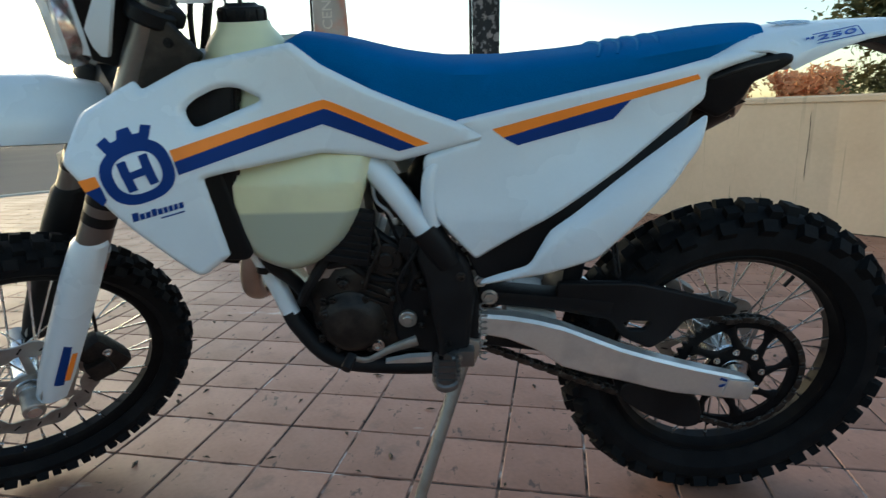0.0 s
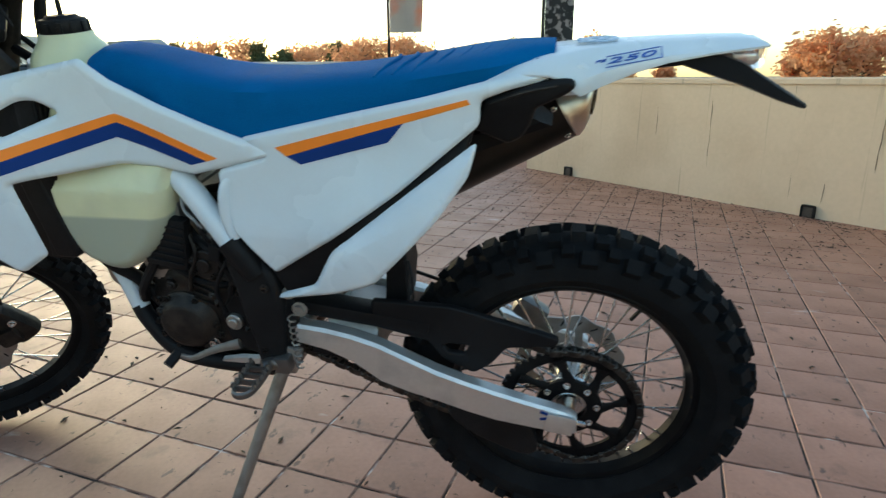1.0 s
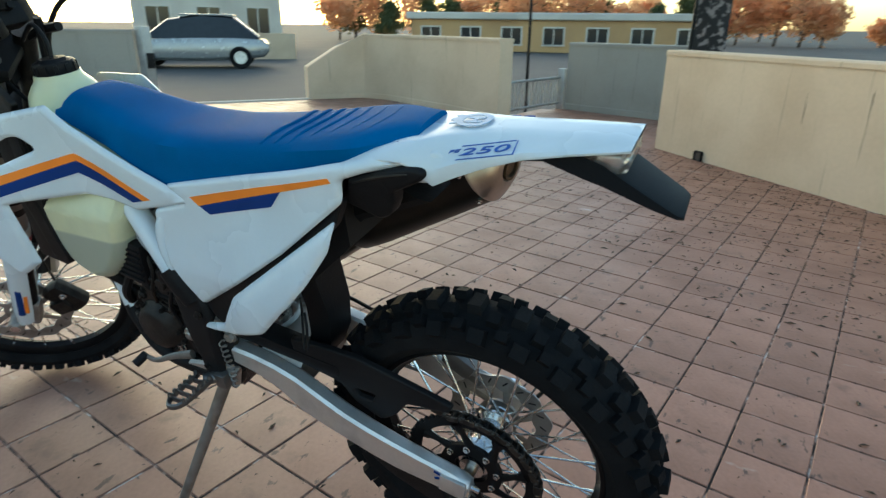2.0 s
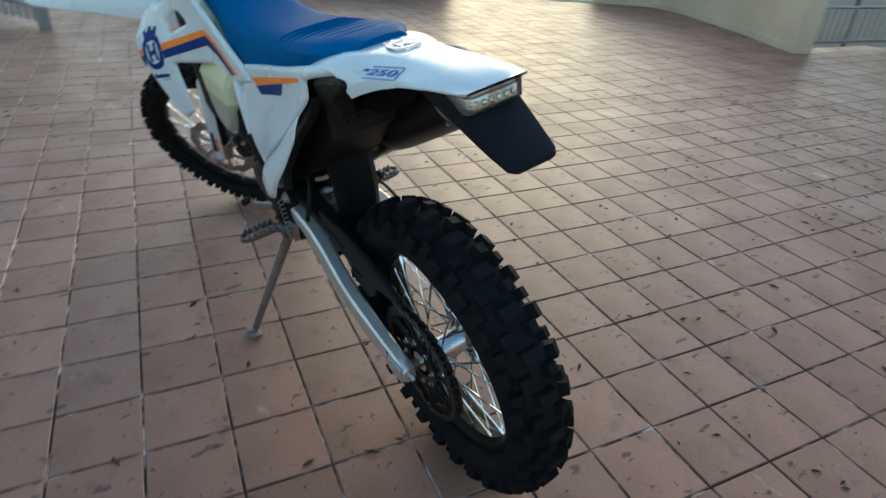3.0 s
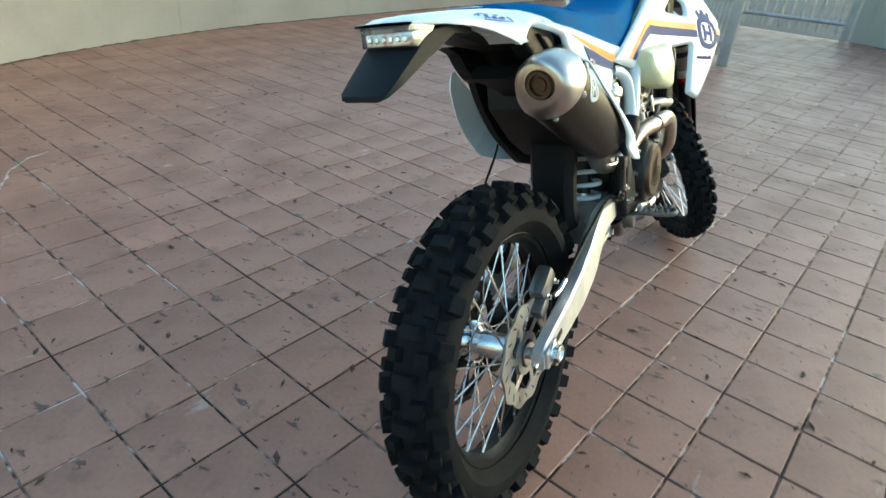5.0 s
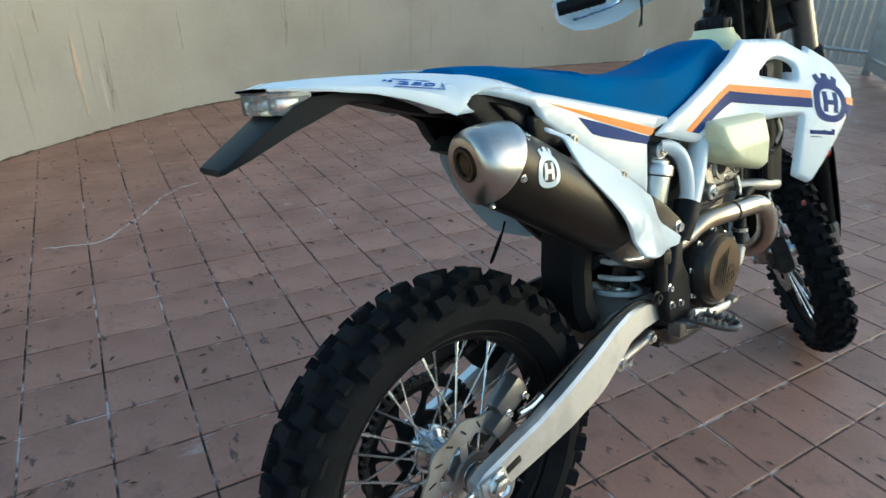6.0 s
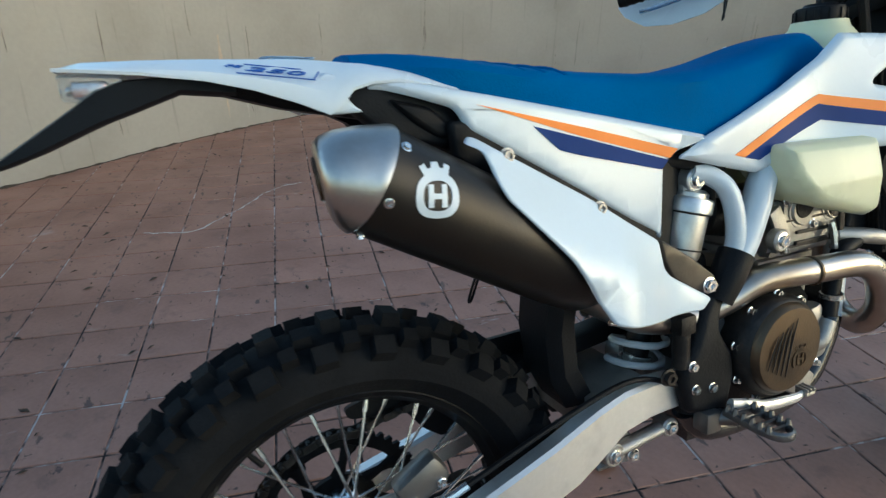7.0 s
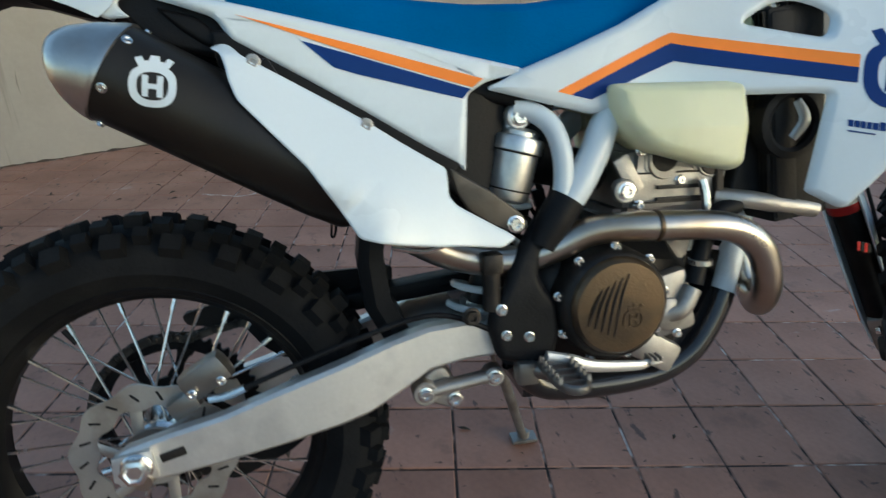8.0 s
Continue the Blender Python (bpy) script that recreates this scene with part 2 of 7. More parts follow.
def join(*bms):
    out = bmesh.new()
    for b in bms:
        me = bpy.data.meshes.new("tmp")
        b.to_mesh(me)
        b.free()
        out.from_mesh(me)
        bpy.data.meshes.remove(me)
    return out


def moved(bm, m):
    bmesh.ops.transform(bm, matrix=m, verts=bm.verts)
    return bm


def loft(rings, cap=True, closed=False):
    bm = bmesh.new()
    rows = [[bm.verts.new(v) for v in r] for r in rings]
    n = len(rows[0])
    pairs = list(zip(rows, rows[1:])) + ([(rows[-1], rows[0])] if closed else [])
    for a, b in pairs:
        for i in range(n):
            bm.faces.new((a[i], a[(i + 1) % n], b[(i + 1) % n], b[i]))
    if cap and not closed:
        bm.faces.new(rows[0][::-1])
        bm.faces.new(rows[-1])
    bmesh.ops.recalc_face_normals(bm, faces=bm.faces)
    return bm


def smooth_path(pts, n=6, closed=False):
    """Catmull-Rom through the points."""
    pts = [Vector(p) for p in pts]
    if closed:
        ext = [pts[-1], *pts, pts[0], pts[1]]
    else:
        ext = [pts[0] * 2 - pts[1], *pts, pts[-1] * 2 - pts[-2]]
    out = []
    for i in range(1, len(ext) - 2):
        a, b, c, d = ext[i - 1:i + 3]
        for k in range(n):
            t = k / n
            out.append(0.5 * (2 * b + (c - a) * t + (2 * a - 5 * b + 4 * c - d) * t * t + (3 * b - a - 3 * c + d) * t ** 3))
    if not closed:
        out.append(ext[-2])
    return out


def tube(pts, r, seg=10, n=6, squash=1.0, cap=True):
    """A round bar along a smoothed path; r is a radius or one for each given point."""
    radii = [r] * len(pts) if isinstance(r, (int, float)) else list(r)
    path = smooth_path(pts, n) if len(pts) > 2 else [Vector(p) for p in pts]
    rings, up = [], None
    for i, p in enumerate(path):
        d = (path[min(i + 1, len(path) - 1)] - path[max(i - 1, 0)]).normalized()
        if up is None:
            up = Vector((0, 1, 0)) if abs(d.y) < 0.9 else Vector((0, 0, 1))
        side = d.cross(up).normalized()
        up = side.cross(d).normalized()
        f = i / (len(path) - 1) * (len(radii) - 1)
        k = min(int(f), len(radii) - 2)
        rad = radii[k] + (radii[k + 1] - radii[k]) * (f - k)
        rings.append([p + rad * (math.cos(a) * side + squash * math.sin(a) * up) for a in (2 * math.pi * j / seg for j in range(seg))])
    return loft(rings, cap)


def lathe(profile, centre=(0, 0, 0), seg=48, closed=False, axis="Y"):
    """Turns (radius, along) pairs about an axis through the centre."""
    rings = []
    for k in range(seg):
        a = 2 * math.pi * k / seg
        c, s = math.cos(a), math.sin(a)
        if axis == "Y":
            rings.append([Vector((r * c, h, r * s)) for r, h in profile])
        elif axis == "Z":
            rings.append([Vector((r * c, r * s, h)) for r, h in profile])
        else:
            rings.append([Vector((h, r * c, r * s)) for r, h in profile])
    bm = bmesh.new()
    rows = [[bm.verts.new(v + Vector(centre)) for v in r] for r in rings]
    n = len(profile)
    for a, b in zip(rows, rows[1:] + rows[:1]):
        for i in range(n if closed else n - 1):
            bm.faces.new((a[i], a[(i + 1) % n], b[(i + 1) % n], b[i]))
    bmesh.ops.remove_doubles(bm, verts=bm.verts, dist=1e-5)
    bmesh.ops.recalc_face_normals(bm, faces=bm.faces)
    return bm


def block(size, at=(0, 0, 0), turn=(0, 0, 0), bevel=0.004, seg=2):
    bm = bmesh.new()
    bmesh.ops.create_cube(bm, size=1.0)
    bmesh.ops.scale(bm, vec=size, verts=bm.verts)
    if bevel:
        bmesh.ops.bevel(bm, geom=bm.edges[:], offset=min(bevel, 0.45 * min(size)), segments=seg, affect="EDGES", profile=0.6)
    return moved(bm, pose(*at, *turn))


def disc(r, h, at, axis="Y", seg=20, bevel=0.002):
    """A short cylinder with softened rims."""
    b = min(bevel, h * 0.4, r * 0.4)
    return lathe([(0, -h / 2), (r - b, -h / 2), (r, -h / 2 + b), (r, h / 2 - b), (r - b, h / 2), (0, h / 2)], at, seg, axis=axis)


def bolt(at, r=0.007, h=0.008, side=1):
    """A flanged hexagon bolt along y with a hollow head."""
    a = lathe([(0, 0), (r * 1.35, 0), (r * 1.35, h * 0.25), (r, h * 0.35)], at, 14)
    b = lathe([(r, h * 0.3), (r, h), (r * 0.55, h), (r * 0.5, h * 0.6), (0, h * 0.6)], at, 6)
    bm = join(a, b)
    if side < 0:
        bmesh.ops.scale(bm, vec=(1, -1, 1), space=pose(-at[0], -at[1], -at[2]), verts=bm.verts)
        bmesh.ops.reverse_faces(bm, faces=bm.faces)
    return bm


def fillet(outline, r=0.012, n=4):
    """Rounds the corners of a 2D outline."""
    pts = [Vector(p) for p in outline]
    out = []
    for i, p in enumerate(pts):
        a, b = pts[i - 1] - p, pts[(i + 1) % len(pts)] - p
        ra, rb = min(r, a.length * 0.45), min(r, b.length * 0.45)
        s, e = p + a.normalized() * ra, p + b.normalized() * rb
        for k in range(n + 1):
            t = k / n
            out.append((1 - t) ** 2 * s + 2 * t * (1 - t) * p + t * t * e)
    return out


def edge_gap(p, outline):
    best = 9.0
    for a, b in zip(outline, outline[1:] + outline[:1]):
        ab = b - a
        t = max(0.0, min(1.0, (p - a).dot(ab) / max(ab.length_squared, 1e-12)))
        best = min(best, (p - a - ab * t).length)
    return best


def sheet(outline, depth, side, thick=0.004, cell=0.02, rim=0.006, hole=None, lift=0.0):
    """A shell over an outline in the x-z plane. depth(x, z) is how far it stands out; its edges roll inwards by rim."""
    bm = bmesh.new()
    loops, edges = [list(outline)] + ([list(hole)] if hole else []), []
    for lp in loops:
        vs = [bm.verts.new((p.x, 0, p.y)) for p in lp]
        edges += [bm.edges.new((a, b)) for a, b in zip(vs, vs[1:] + vs[:1])]
    bmesh.ops.triangle_fill(bm, use_beauty=True, use_dissolve=False, edges=edges, normal=(0, 1, 0))
    bmesh.ops.recalc_face_normals(bm, faces=bm.faces)
    if rim:
        inner = bm.faces[:]
        for _ in range(3):
            bmesh.ops.inset_region(bm, faces=inner, thickness=rim / 3, use_boundary=True, use_even_offset=False)
    xs, zs = [p.x for p in outline], [p.y for p in outline]
    for lo, hi, no in ((min(xs), max(xs), (1, 0, 0)), (min(zs), max(zs), (0, 0, 1))):
        k = max(1, int((hi - lo) / cell))
        for i in range(1, k):
            c = lo + (hi - lo) * i / k
            bmesh.ops.bisect_plane(bm, geom=bm.verts[:] + bm.edges[:] + bm.faces[:], plane_co=[c * v for v in no], plane_no=no)
    bmesh.ops.triangulate(bm, faces=bm.faces)
    fronts = {}
    for v in bm.verts:
        g = min(edge_gap(Vector((v.co.x, v.co.z)), lp) for lp in loops) if rim else 1.0
        drop = 0.8 * rim * (1 - min(1.0, g / rim)) ** 2 if rim else 0.0
        fronts[v] = depth(v.co.x, v.co.z) + lift - drop
    made = bmesh.ops.extrude_face_region(bm, geom=bm.faces[:], use_keep_orig=True)
    backs = [g for g in made["geom"] if isinstance(g, bmesh.types.BMVert)]
    for v in backs:
        v.co.y = side * (depth(v.co.x, v.co.z) + lift - max(thick, rim))
    for v, y in fronts.items():
        v.co.y = side * y
    bmesh.ops.recalc_face_normals(bm, faces=bm.faces)
    return bm


def poly(*xy):
    return [Vector(p) for p in zip(xy[::2], xy[1::2])]


def text_mesh(body, size, depth=0.0008, shear=0.0):
    cu = bpy.data.curves.new("lettering", "FONT")
    cu.body, cu.size, cu.extrude, cu.align_x, cu.align_y, cu.shear = body, size, depth, "CENTER", "CENTER", shear
    ob = bpy.data.objects.new("lettering", cu)
    me = bpy.data.meshes.new_from_object(ob)
    bm = bmesh.new()
    bm.from_mesh(me)
    bpy.data.objects.remove(ob)
    bpy.data.meshes.remove(me)
    return bm


def ease(v, lo, hi):
    t = max(0.0, min(1.0, (v - lo) / (hi - lo)))
    return t * t * (3 - 2 * t)


def empty(name, label, category, group="", kind=""):
    return tagged(new(name), label, category, group, kind)


# ---- the terrace ----
def stained(name, color, spot):
    """Painted render with long drips under the coping and a dirty foot."""
    m = material(name, color, 0.82, spot=spot, spot_scale=1.3, bump=0.55, bump_scale=34, grain=0.07)
    n, l = m.node_tree.nodes, m.node_tree.links
    p = n["Principled BSDF"]
    old = p.inputs["Base Color"].links[0].from_socket
    tc, mp, t, r, mix = (n.new("ShaderNode" + k) for k in ("TexCoord", "Mapping", "TexNoise", "ValToRGB", "Mix"))
    mix.data_type = "RGBA"
    mp.inputs["Scale"].default_value = (15.0, 15.0, 0.5)
    t.inputs["Scale"].default_value, t.inputs["Detail"].default_value = 1.6, 5
    l.new(tc.outputs["Object"], mp.inputs["Vector"]), l.new(mp.outputs["Vector"], t.inputs["Vector"]), l.new(t.outputs["Fac"], r.inputs["Fac"])
    r.color_ramp.elements[0].position, r.color_ramp.elements[1].position = 0.64, 0.70
    r.color_ramp.elements[1].color = (0.5, 0.5, 0.5, 1)
    l.new(r.outputs["Color"], mix.inputs["Factor"]), l.new(old, mix.inputs["A"])
    mix.inputs["B"].default_value = (*[c * 0.55 for c in color], 1)
    l.new(mix.outputs["Result"], p.inputs["Base Color"])
    return m


# wall paint in two tones, which carry the walls' differing light; this is the brighter
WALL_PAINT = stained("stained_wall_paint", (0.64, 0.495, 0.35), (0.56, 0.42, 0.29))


# darker, greyer tone: weaker light on these walls is put into the colour
SHADED_PAINT = stained("weathered_grey_paint", (0.335, 0.310, 0.268), (0.293, 0.268, 0.230))


def wall_run(name, pts, height, thick, label, foot=True, top=None, paint=None):
    """A parapet along a line of plan points; its body lies to the left of the line's way. top(u) may lower the coping along it."""
    pts = [Vector((*p, 0)) for p in pts]
    ends, rings, coping, skirt, run = len(pts) - 1, [], [], [], 0.0
    total = sum((b - a).length for a, b in zip(pts, pts[1:]))
    for i, p in enumerate(pts):
        if i:
            run += (p - pts[i - 1]).length
        d = (pts[min(i + 1, ends)] - pts[max(i - 1, 0)]).normalized()
        o = Vector((-d.y, d.x, 0))
        h = Vector((0, 0, height if top is None else top(run / total)))
        rings.append([p - Vector((0, 0, 0.25)), p + h - Vector((0, 0, 0.045)), p + o * thick + h - Vector((0, 0, 0.045)), p + o * thick - Vector((0, 0, 0.25))])
        a, b = p - o * 0.012, p + o * (thick + 0.012)
        coping.append([a + h - Vector((0, 0, 0.044)), a + h - Vector((0, 0, 0.012)), a + o * 0.012 + h, b - o * 0.012 + h, b + h - Vector((0, 0, 0.012)), b + h - Vector((0, 0, 0.044))])
        skirt.append([p - o * 0.008 + Vector((0, 0, 0.0)), p - o * 0.008 + Vector((0, 0, 0.075)), p + o * 0.002 + Vector((0, 0, 0.083)), p + o * 0.002])
    paint = paint or WALL_PAINT
    w = tagged(part(name, loft(rings), paint, angle=25), label, "wall", kind="structure")
    part("coping", loft(coping), paint, w)
    if foot:
        part("skirting", loft(skirt), paint, w)
    return w


def bend(pts, n=8):
    return [(p.x, p.y) for p in smooth_path([(*q, 0) for q in pts], n)]


EAST_CRACKS = [(2.015, 0.74, 0.24), (1.55, 0.68, 0.46), (2.60, 0.86, 0.72), (2.66, 0.28, 0.10), (2.87, 0.24, 0.10), (3.15, 0.80, 0.34)]
SOUTH_CRACKS = [(1.35, 0.85, 0.14), (2.4, 0.7, 0.2), (4.1, 0.9, 0.5)]
EAST = [(-0.38, 5.12), (1.98, 2.80)]
wall_run("wall_north_east", EAST, 0.91, 0.2, "low beige rendered parapet wall with dark drip stains", foot=False)
CURVE = bend([(1.98, 2.80), (3.0, 1.5), (3.4, 0.0), (2.9, -1.6), (1.56, -2.82)])
SOUTH = bend([(1.56, -2.82), (0.8, -3.28), (0.0, -3.86), (-1.0, -4.42), (-1.9, -4.64), (-3.3, -4.74), (-5.2, -4.55), (-7.4, -4.2), (-9.8, -3.7)])
wall_run("wall_east", CURVE, 0.91, 0.2, "curved beige rendered parapet wall round the terrace", foot=False)
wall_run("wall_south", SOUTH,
         1.12, 0.2, "curved grey-beige rendered parapet wall with faint stains", foot=False, paint=SHADED_PAINT)
wall_run("wall_north_west", [(-5.70, 6.53), (-5.40, 6.90), (-5.10, 7.18), (-4.6, 7.10), (-3.3, 6.50), (-2.36, 5.95)], 0.96, 0.2, "beige rendered parapet wall with a top that slopes down at one end",
         foot=True, top=lambda u: 0.44 + 0.52 * ease(u, -0.05, 0.24))
wall_run("wall_north", [(-1.95, 7.52), (-0.1, 6.92)], 0.9, 0.2, "grey-beige rendered wall with a skirting behind the gate", paint=SHADED_PAINT)
wall_run("wall_west", [(-9.3, 0.75), (-8.05, 3.85), (-7.13, 4.72)], 1.0, 0.2, "grey rendered wall beside the sliding gate", foot=False, paint=SHADED_PAINT)


def wall_cracks(wall, pts, marks, seed):
    """Hairline cracks and drip marks down a wall's inner face: marks are (distance along the plan line, top, bottom)."""
    r = random.Random(seed)
    pts = [Vector((*p, 0)) for p in pts]
    for run, z1, z0 in marks:
        left = run
        for a, b in zip(pts, pts[1:]):
            if left <= (b - a).length:
                break
            left -= (b - a).length
        d = (b - a).normalized()
        o = Vector((d.y, -d.x, 0))
        bm, rows, x, n = bmesh.new(), [], 0.0, max(4, int((z1 - z0) / 0.04))
        for k in range(n + 1):
            f = k / n
            x += r.uniform(-0.0035, 0.004)
            w = 0.0021 * r.uniform(0.05, 1.3) * (0.25 if k in (0, n) else 1.0)
            c = a + d * (left + x) + o * 0.0022 + Vector((0, 0, z1 + (z0 - z1) * f))
            rows.append((bm.verts.new(c - d * w), bm.verts.new(c + o * 0.0006), bm.verts.new(c + d * w)))
        for p, q in zip(rows, rows[1:]):
            bm.faces.new((p[0], p[1], q[1], q[0])), bm.faces.new((p[1], p[2], q[2], q[1]))
        part("crack", bm, STREAK, wall)


def random_marks(length, height, count, seed):
    r = random.Random(seed)
    out = []
    for k in range(count):
        z1 = height * r.uniform(0.35, 0.92)
        out.append((r.uniform(0.1, length - 0.1), z1, max(0.1, z1 - r.uniform(0.05, 0.55) ** 1.2)))
    return out


wall_cracks(bpy.data.objects["wall_north_east"], EAST, EAST_CRACKS, 5)
wall_cracks(bpy.data.objects["wall_south"], SOUTH, SOUTH_CRACKS + random_marks(9.0, 1.05, 12, 8), 6)


def wall_stain(wall, at, way, z1, z0, width, mat, seed):
    """A long run-off stain, widest below its top and thinning out downwards; way points along the wall."""
    r = random.Random(seed)
    d = Vector((*way, 0)).normalized()
    o = Vector((d.y, -d.x, 0))
    bm, rows, n = bmesh.new(), [], 18
    for k in range(n + 1):
        f = k / n
        w = width * (0.25 + 0.75 * ease(f, 0.0, 0.35)) * (1.0 - 0.85 * ease(f, 0.55, 1.0)) * r.uniform(0.75, 1.2)
        c = Vector((*at, z1 + (z0 - z1) * f)) + o * 0.0035 + d * (0.012 * f + r.uniform(-0.002, 0.002))
        rows.append((bm.verts.new(c - d * w), bm.verts.new(c + o * 0.0006), bm.verts.new(c + d * w)))
    for p, q in zip(rows, rows[1:]):
        bm.faces.new((p[0], p[1], q[1], q[0])), bm.faces.new((p[1], p[2], q[2], q[1]))
    part("stain", bm, mat, wall)


wall_stain(bpy.data.objects["wall_south"], (-0.240, -4.010), (-0.85, -0.52), 0.66, 0.10, 0.016, RUST_STAIN, 2)
wall_stain(bpy.data.objects["wall_south"], (-0.385, -4.098), (-0.86, -0.51), 0.44, 0.07, 0.013, PALE_STAIN, 3)
wall_stain(bpy.data.objects["wall_south"], (0.430, -3.550), (-0.79, -0.61), 0.64, 0.13, 0.0045, DRIP_STAIN, 4)


def dirt_line(wall, pts, seed):
    """A ragged line of dark dirt and moss in the corner between floor and wall."""
    r = random.Random(seed)
    pts, rings = [Vector((*p, 0)) for p in pts], []
    for a, b in zip(pts, pts[1:]):
        n = max(2, int((b - a).length / 0.035))
        d = (b - a).normalized()
        o = Vector((d.y, -d.x, 0))
        for k in range(n):
            p, w, h = a.lerp(b, k / n), 0.004 + 0.016 * r.random() ** 2.5, 0.003 + 0.010 * r.random() ** 2
            rings.append([p - o * 0.004, p + o * w, p + o * w * 0.6 + Vector((0, 0, h * 0.6)), p + o * 0.001 + Vector((0, 0, h)), p - o * 0.004 + Vector((0, 0, h))])
    part("dirt_line", loft(rings), DEBRIS, wall, "dark dirt and moss along the wall's foot")


dirt_line(bpy.data.objects["wall_south"], SOUTH, 11)
dirt_line(bpy.data.objects["wall_east"], CURVE, 12)


def terrace_outline():
    """The inner faces of the walls, carried a little way under them."""
    ring = SOUTH[::-1] + CURVE[::-1][1:] + EAST[::-1][1:]
    ring = [Vector(p) + (Vector(p) - Vector((-2.0, 0.5))).normalized() * 0.09 for p in ring]
    return [tuple(p) for p in ring] + [(0.0, 5.6), (0.0, 7.0), (-2.05, 7.7), (-2.5, 6.1), (-5.0, 7.3), (-5.72, 6.6), (-7.1, 4.76), (-9.3, 0.78)]


bm = bmesh.new()
low = [bm.verts.new((*p, -0.22)) for p in terrace_outline()]
top = [bm.verts.new((*p, -0.0034)) for p in terrace_outline()]
bm.faces.new(top), bm.faces.new(low[::-1])
for i in range(len(low)):
    j = (i + 1) % len(low)
    bm.faces.new((low[i], low[j], top[j], top[i]))
bmesh.ops.recalc_face_normals(bm, faces=bm.faces)
floor = tagged(part("floor", bm, GROUT, smooth=False), "square terracotta floor tiles with dark and whitish joints", "floor", kind="structure")

# a long crack in the floor, filled with pale cement
bm, rows, rk = bmesh.new(), [], random.Random(4)
way = [Vector(p) for p in ((0.33, -2.22), (0.21, -2.18), (0.14, -2.155), (0.08, -2.18), (0.01, -2.265), (-0.114, -2.384), (-0.249, -2.557), (-0.374, -2.645), (-0.49, -2.666))]
for a, b in zip(way, way[1:]):
    n = max(2, int((b - a).length / 0.022))
    for k in range(n):
        q = a.lerp(b, k / n) + Vector((rk.uniform(-0.005, 0.005), rk.uniform(-0.005, 0.005)))
        o = Vector((b.y - a.y, a.x - b.x)).normalized() * 0.008 * rk.uniform(0.15, 1.0)
        rows.append((bm.verts.new((*(q - o), 0.0012)), bm.verts.new((*q, 0.0020)), bm.verts.new((*(q + o), 0.0012))))
for p, q in zip(rows, rows[1:]):
    bm.faces.new((p[0], p[1], q[1], q[0])), bm.faces.new((p[1], p[2], q[2], q[1]))
bmesh.ops.recalc_face_normals(bm, faces=bm.faces)
part("filled_crack", bm, PALE_CEMENT, floor, "pale cement filling a floor crack")

bm = bmesh.new()
bmesh.ops.create_grid(bm, x_segments=40, y_segments=40, size=900)
for v in bm.verts:
    v.co.z = -0.16
tagged(part("ground", bm, ASPHALT), "grey asphalt street and yard outside the terrace", "ground", kind="structure")

# pale threshold strip where the terrace meets the ramp
sill = block((2.2, 0.1, 0.03), (0, 0, 0.0), bevel=0.008)
a, b = Vector((-7.08, 4.80)), Vector((-5.72, 6.56))
tagged(part("threshold", moved(sill, pose((a.x + b.x) / 2, (a.y + b.y) / 2, 0.004, 0, 0, math.degrees(math.atan2(b.y - a.y, b.x - a.x)))), FACADE),
       "pale stone threshold at the terrace opening", "threshold", kind="structure")

# small drain holes at the foot of the parapet
for x, w in ((1.62, 0.078), (0.05, 0.08)):
    y = 5.12 - (x + 0.38) * 2.32 / 2.36
    m = pose(x, y, 0.0, 0, 0, -44.5)
    d = empty("drain_outlet", "small dark square drain outlet at the wall's foot", "drain", "wall drains")
    d.matrix_basis = m
    fr = join(block((w, 0.03, 0.012), (0, -0.012, w + 0.0), bevel=0.003), block((0.012, 0.03, w), (-w / 2, -0.012, w / 2), bevel=0.003), block((0.012, 0.03, w), (w / 2, -0.012, w / 2), bevel=0.003))
    part("surround", fr, BLACK, d)
    part("mouth", block((w - 0.012, 0.012, w), (0, -0.012, w / 2), bevel=0.002), STREAK, d)


def bar_gate(name, a, b, height, step, label, r=0.016, rails=(0.12, 0.9)):
    """A gate of upright bars between two plan points."""
    a, b = Vector((*a, 0)), Vector((*b, 0))
    d = (b - a).normalized()
    g = empty(name, label, "gate")
    g.location = a
    span = (b - a).length
    bar = None
    n = int(span / step)
    for i in range(n + 1):
        at = d * (span * i / n)
        if bar is None:
            bar = part("bar", tube([(0, 0, 0.06), (0, 0, height)], r, 8), GALV, g)
        else:
            again(bar, Matrix.Translation(at))
    for f in rails:
        part("rail", tube([Vector((0, 0, height * f)), d * span + Vector((0, 0, height * f))], r * 1.5, 8), GALV, g)
    for at in (Vector((0, 0, 0)), d * span):
        part("post", moved(block((0.1, 0.1, height + 0.1), bevel=0.008), Matrix.Translation(at + Vector((0, 0, (height + 0.1) / 2)))), GALV, g)
    return g


bar_gate("swing_gate", (-5.85, -0.40), (-8.9, -2.0), 1.7, 0.11, "tall galvanised gate leaf of upright steel bars, standing open", r=0.018)
bar_gate("sliding_gate", (-9.75, -3.6), (-9.35, 0.68), 1.7, 0.12, "tall galvanised gate of upright steel bars, closed", r=0.018)
bar_gate("low_gate", (-2.40, 6.12), (-2.02, 7.52), 0.45, 0.09, "low grey gate of thin upright bars between walls", r=0.011, rails=(0.2, 0.96))
post = empty("gate_post", "grey square metal gate post beside the terrace opening", "post")
post.location = (-7.06, 4.82, 0)
part("shaft", block((0.14, 0.14, 1.04), (0, 0, 0.52), bevel=0.01), GALV, post)
part("latch_plate", block((0.02, 0.1, 0.2), (0.08, 0, 0.6), bevel=0.004), BLACK, post)


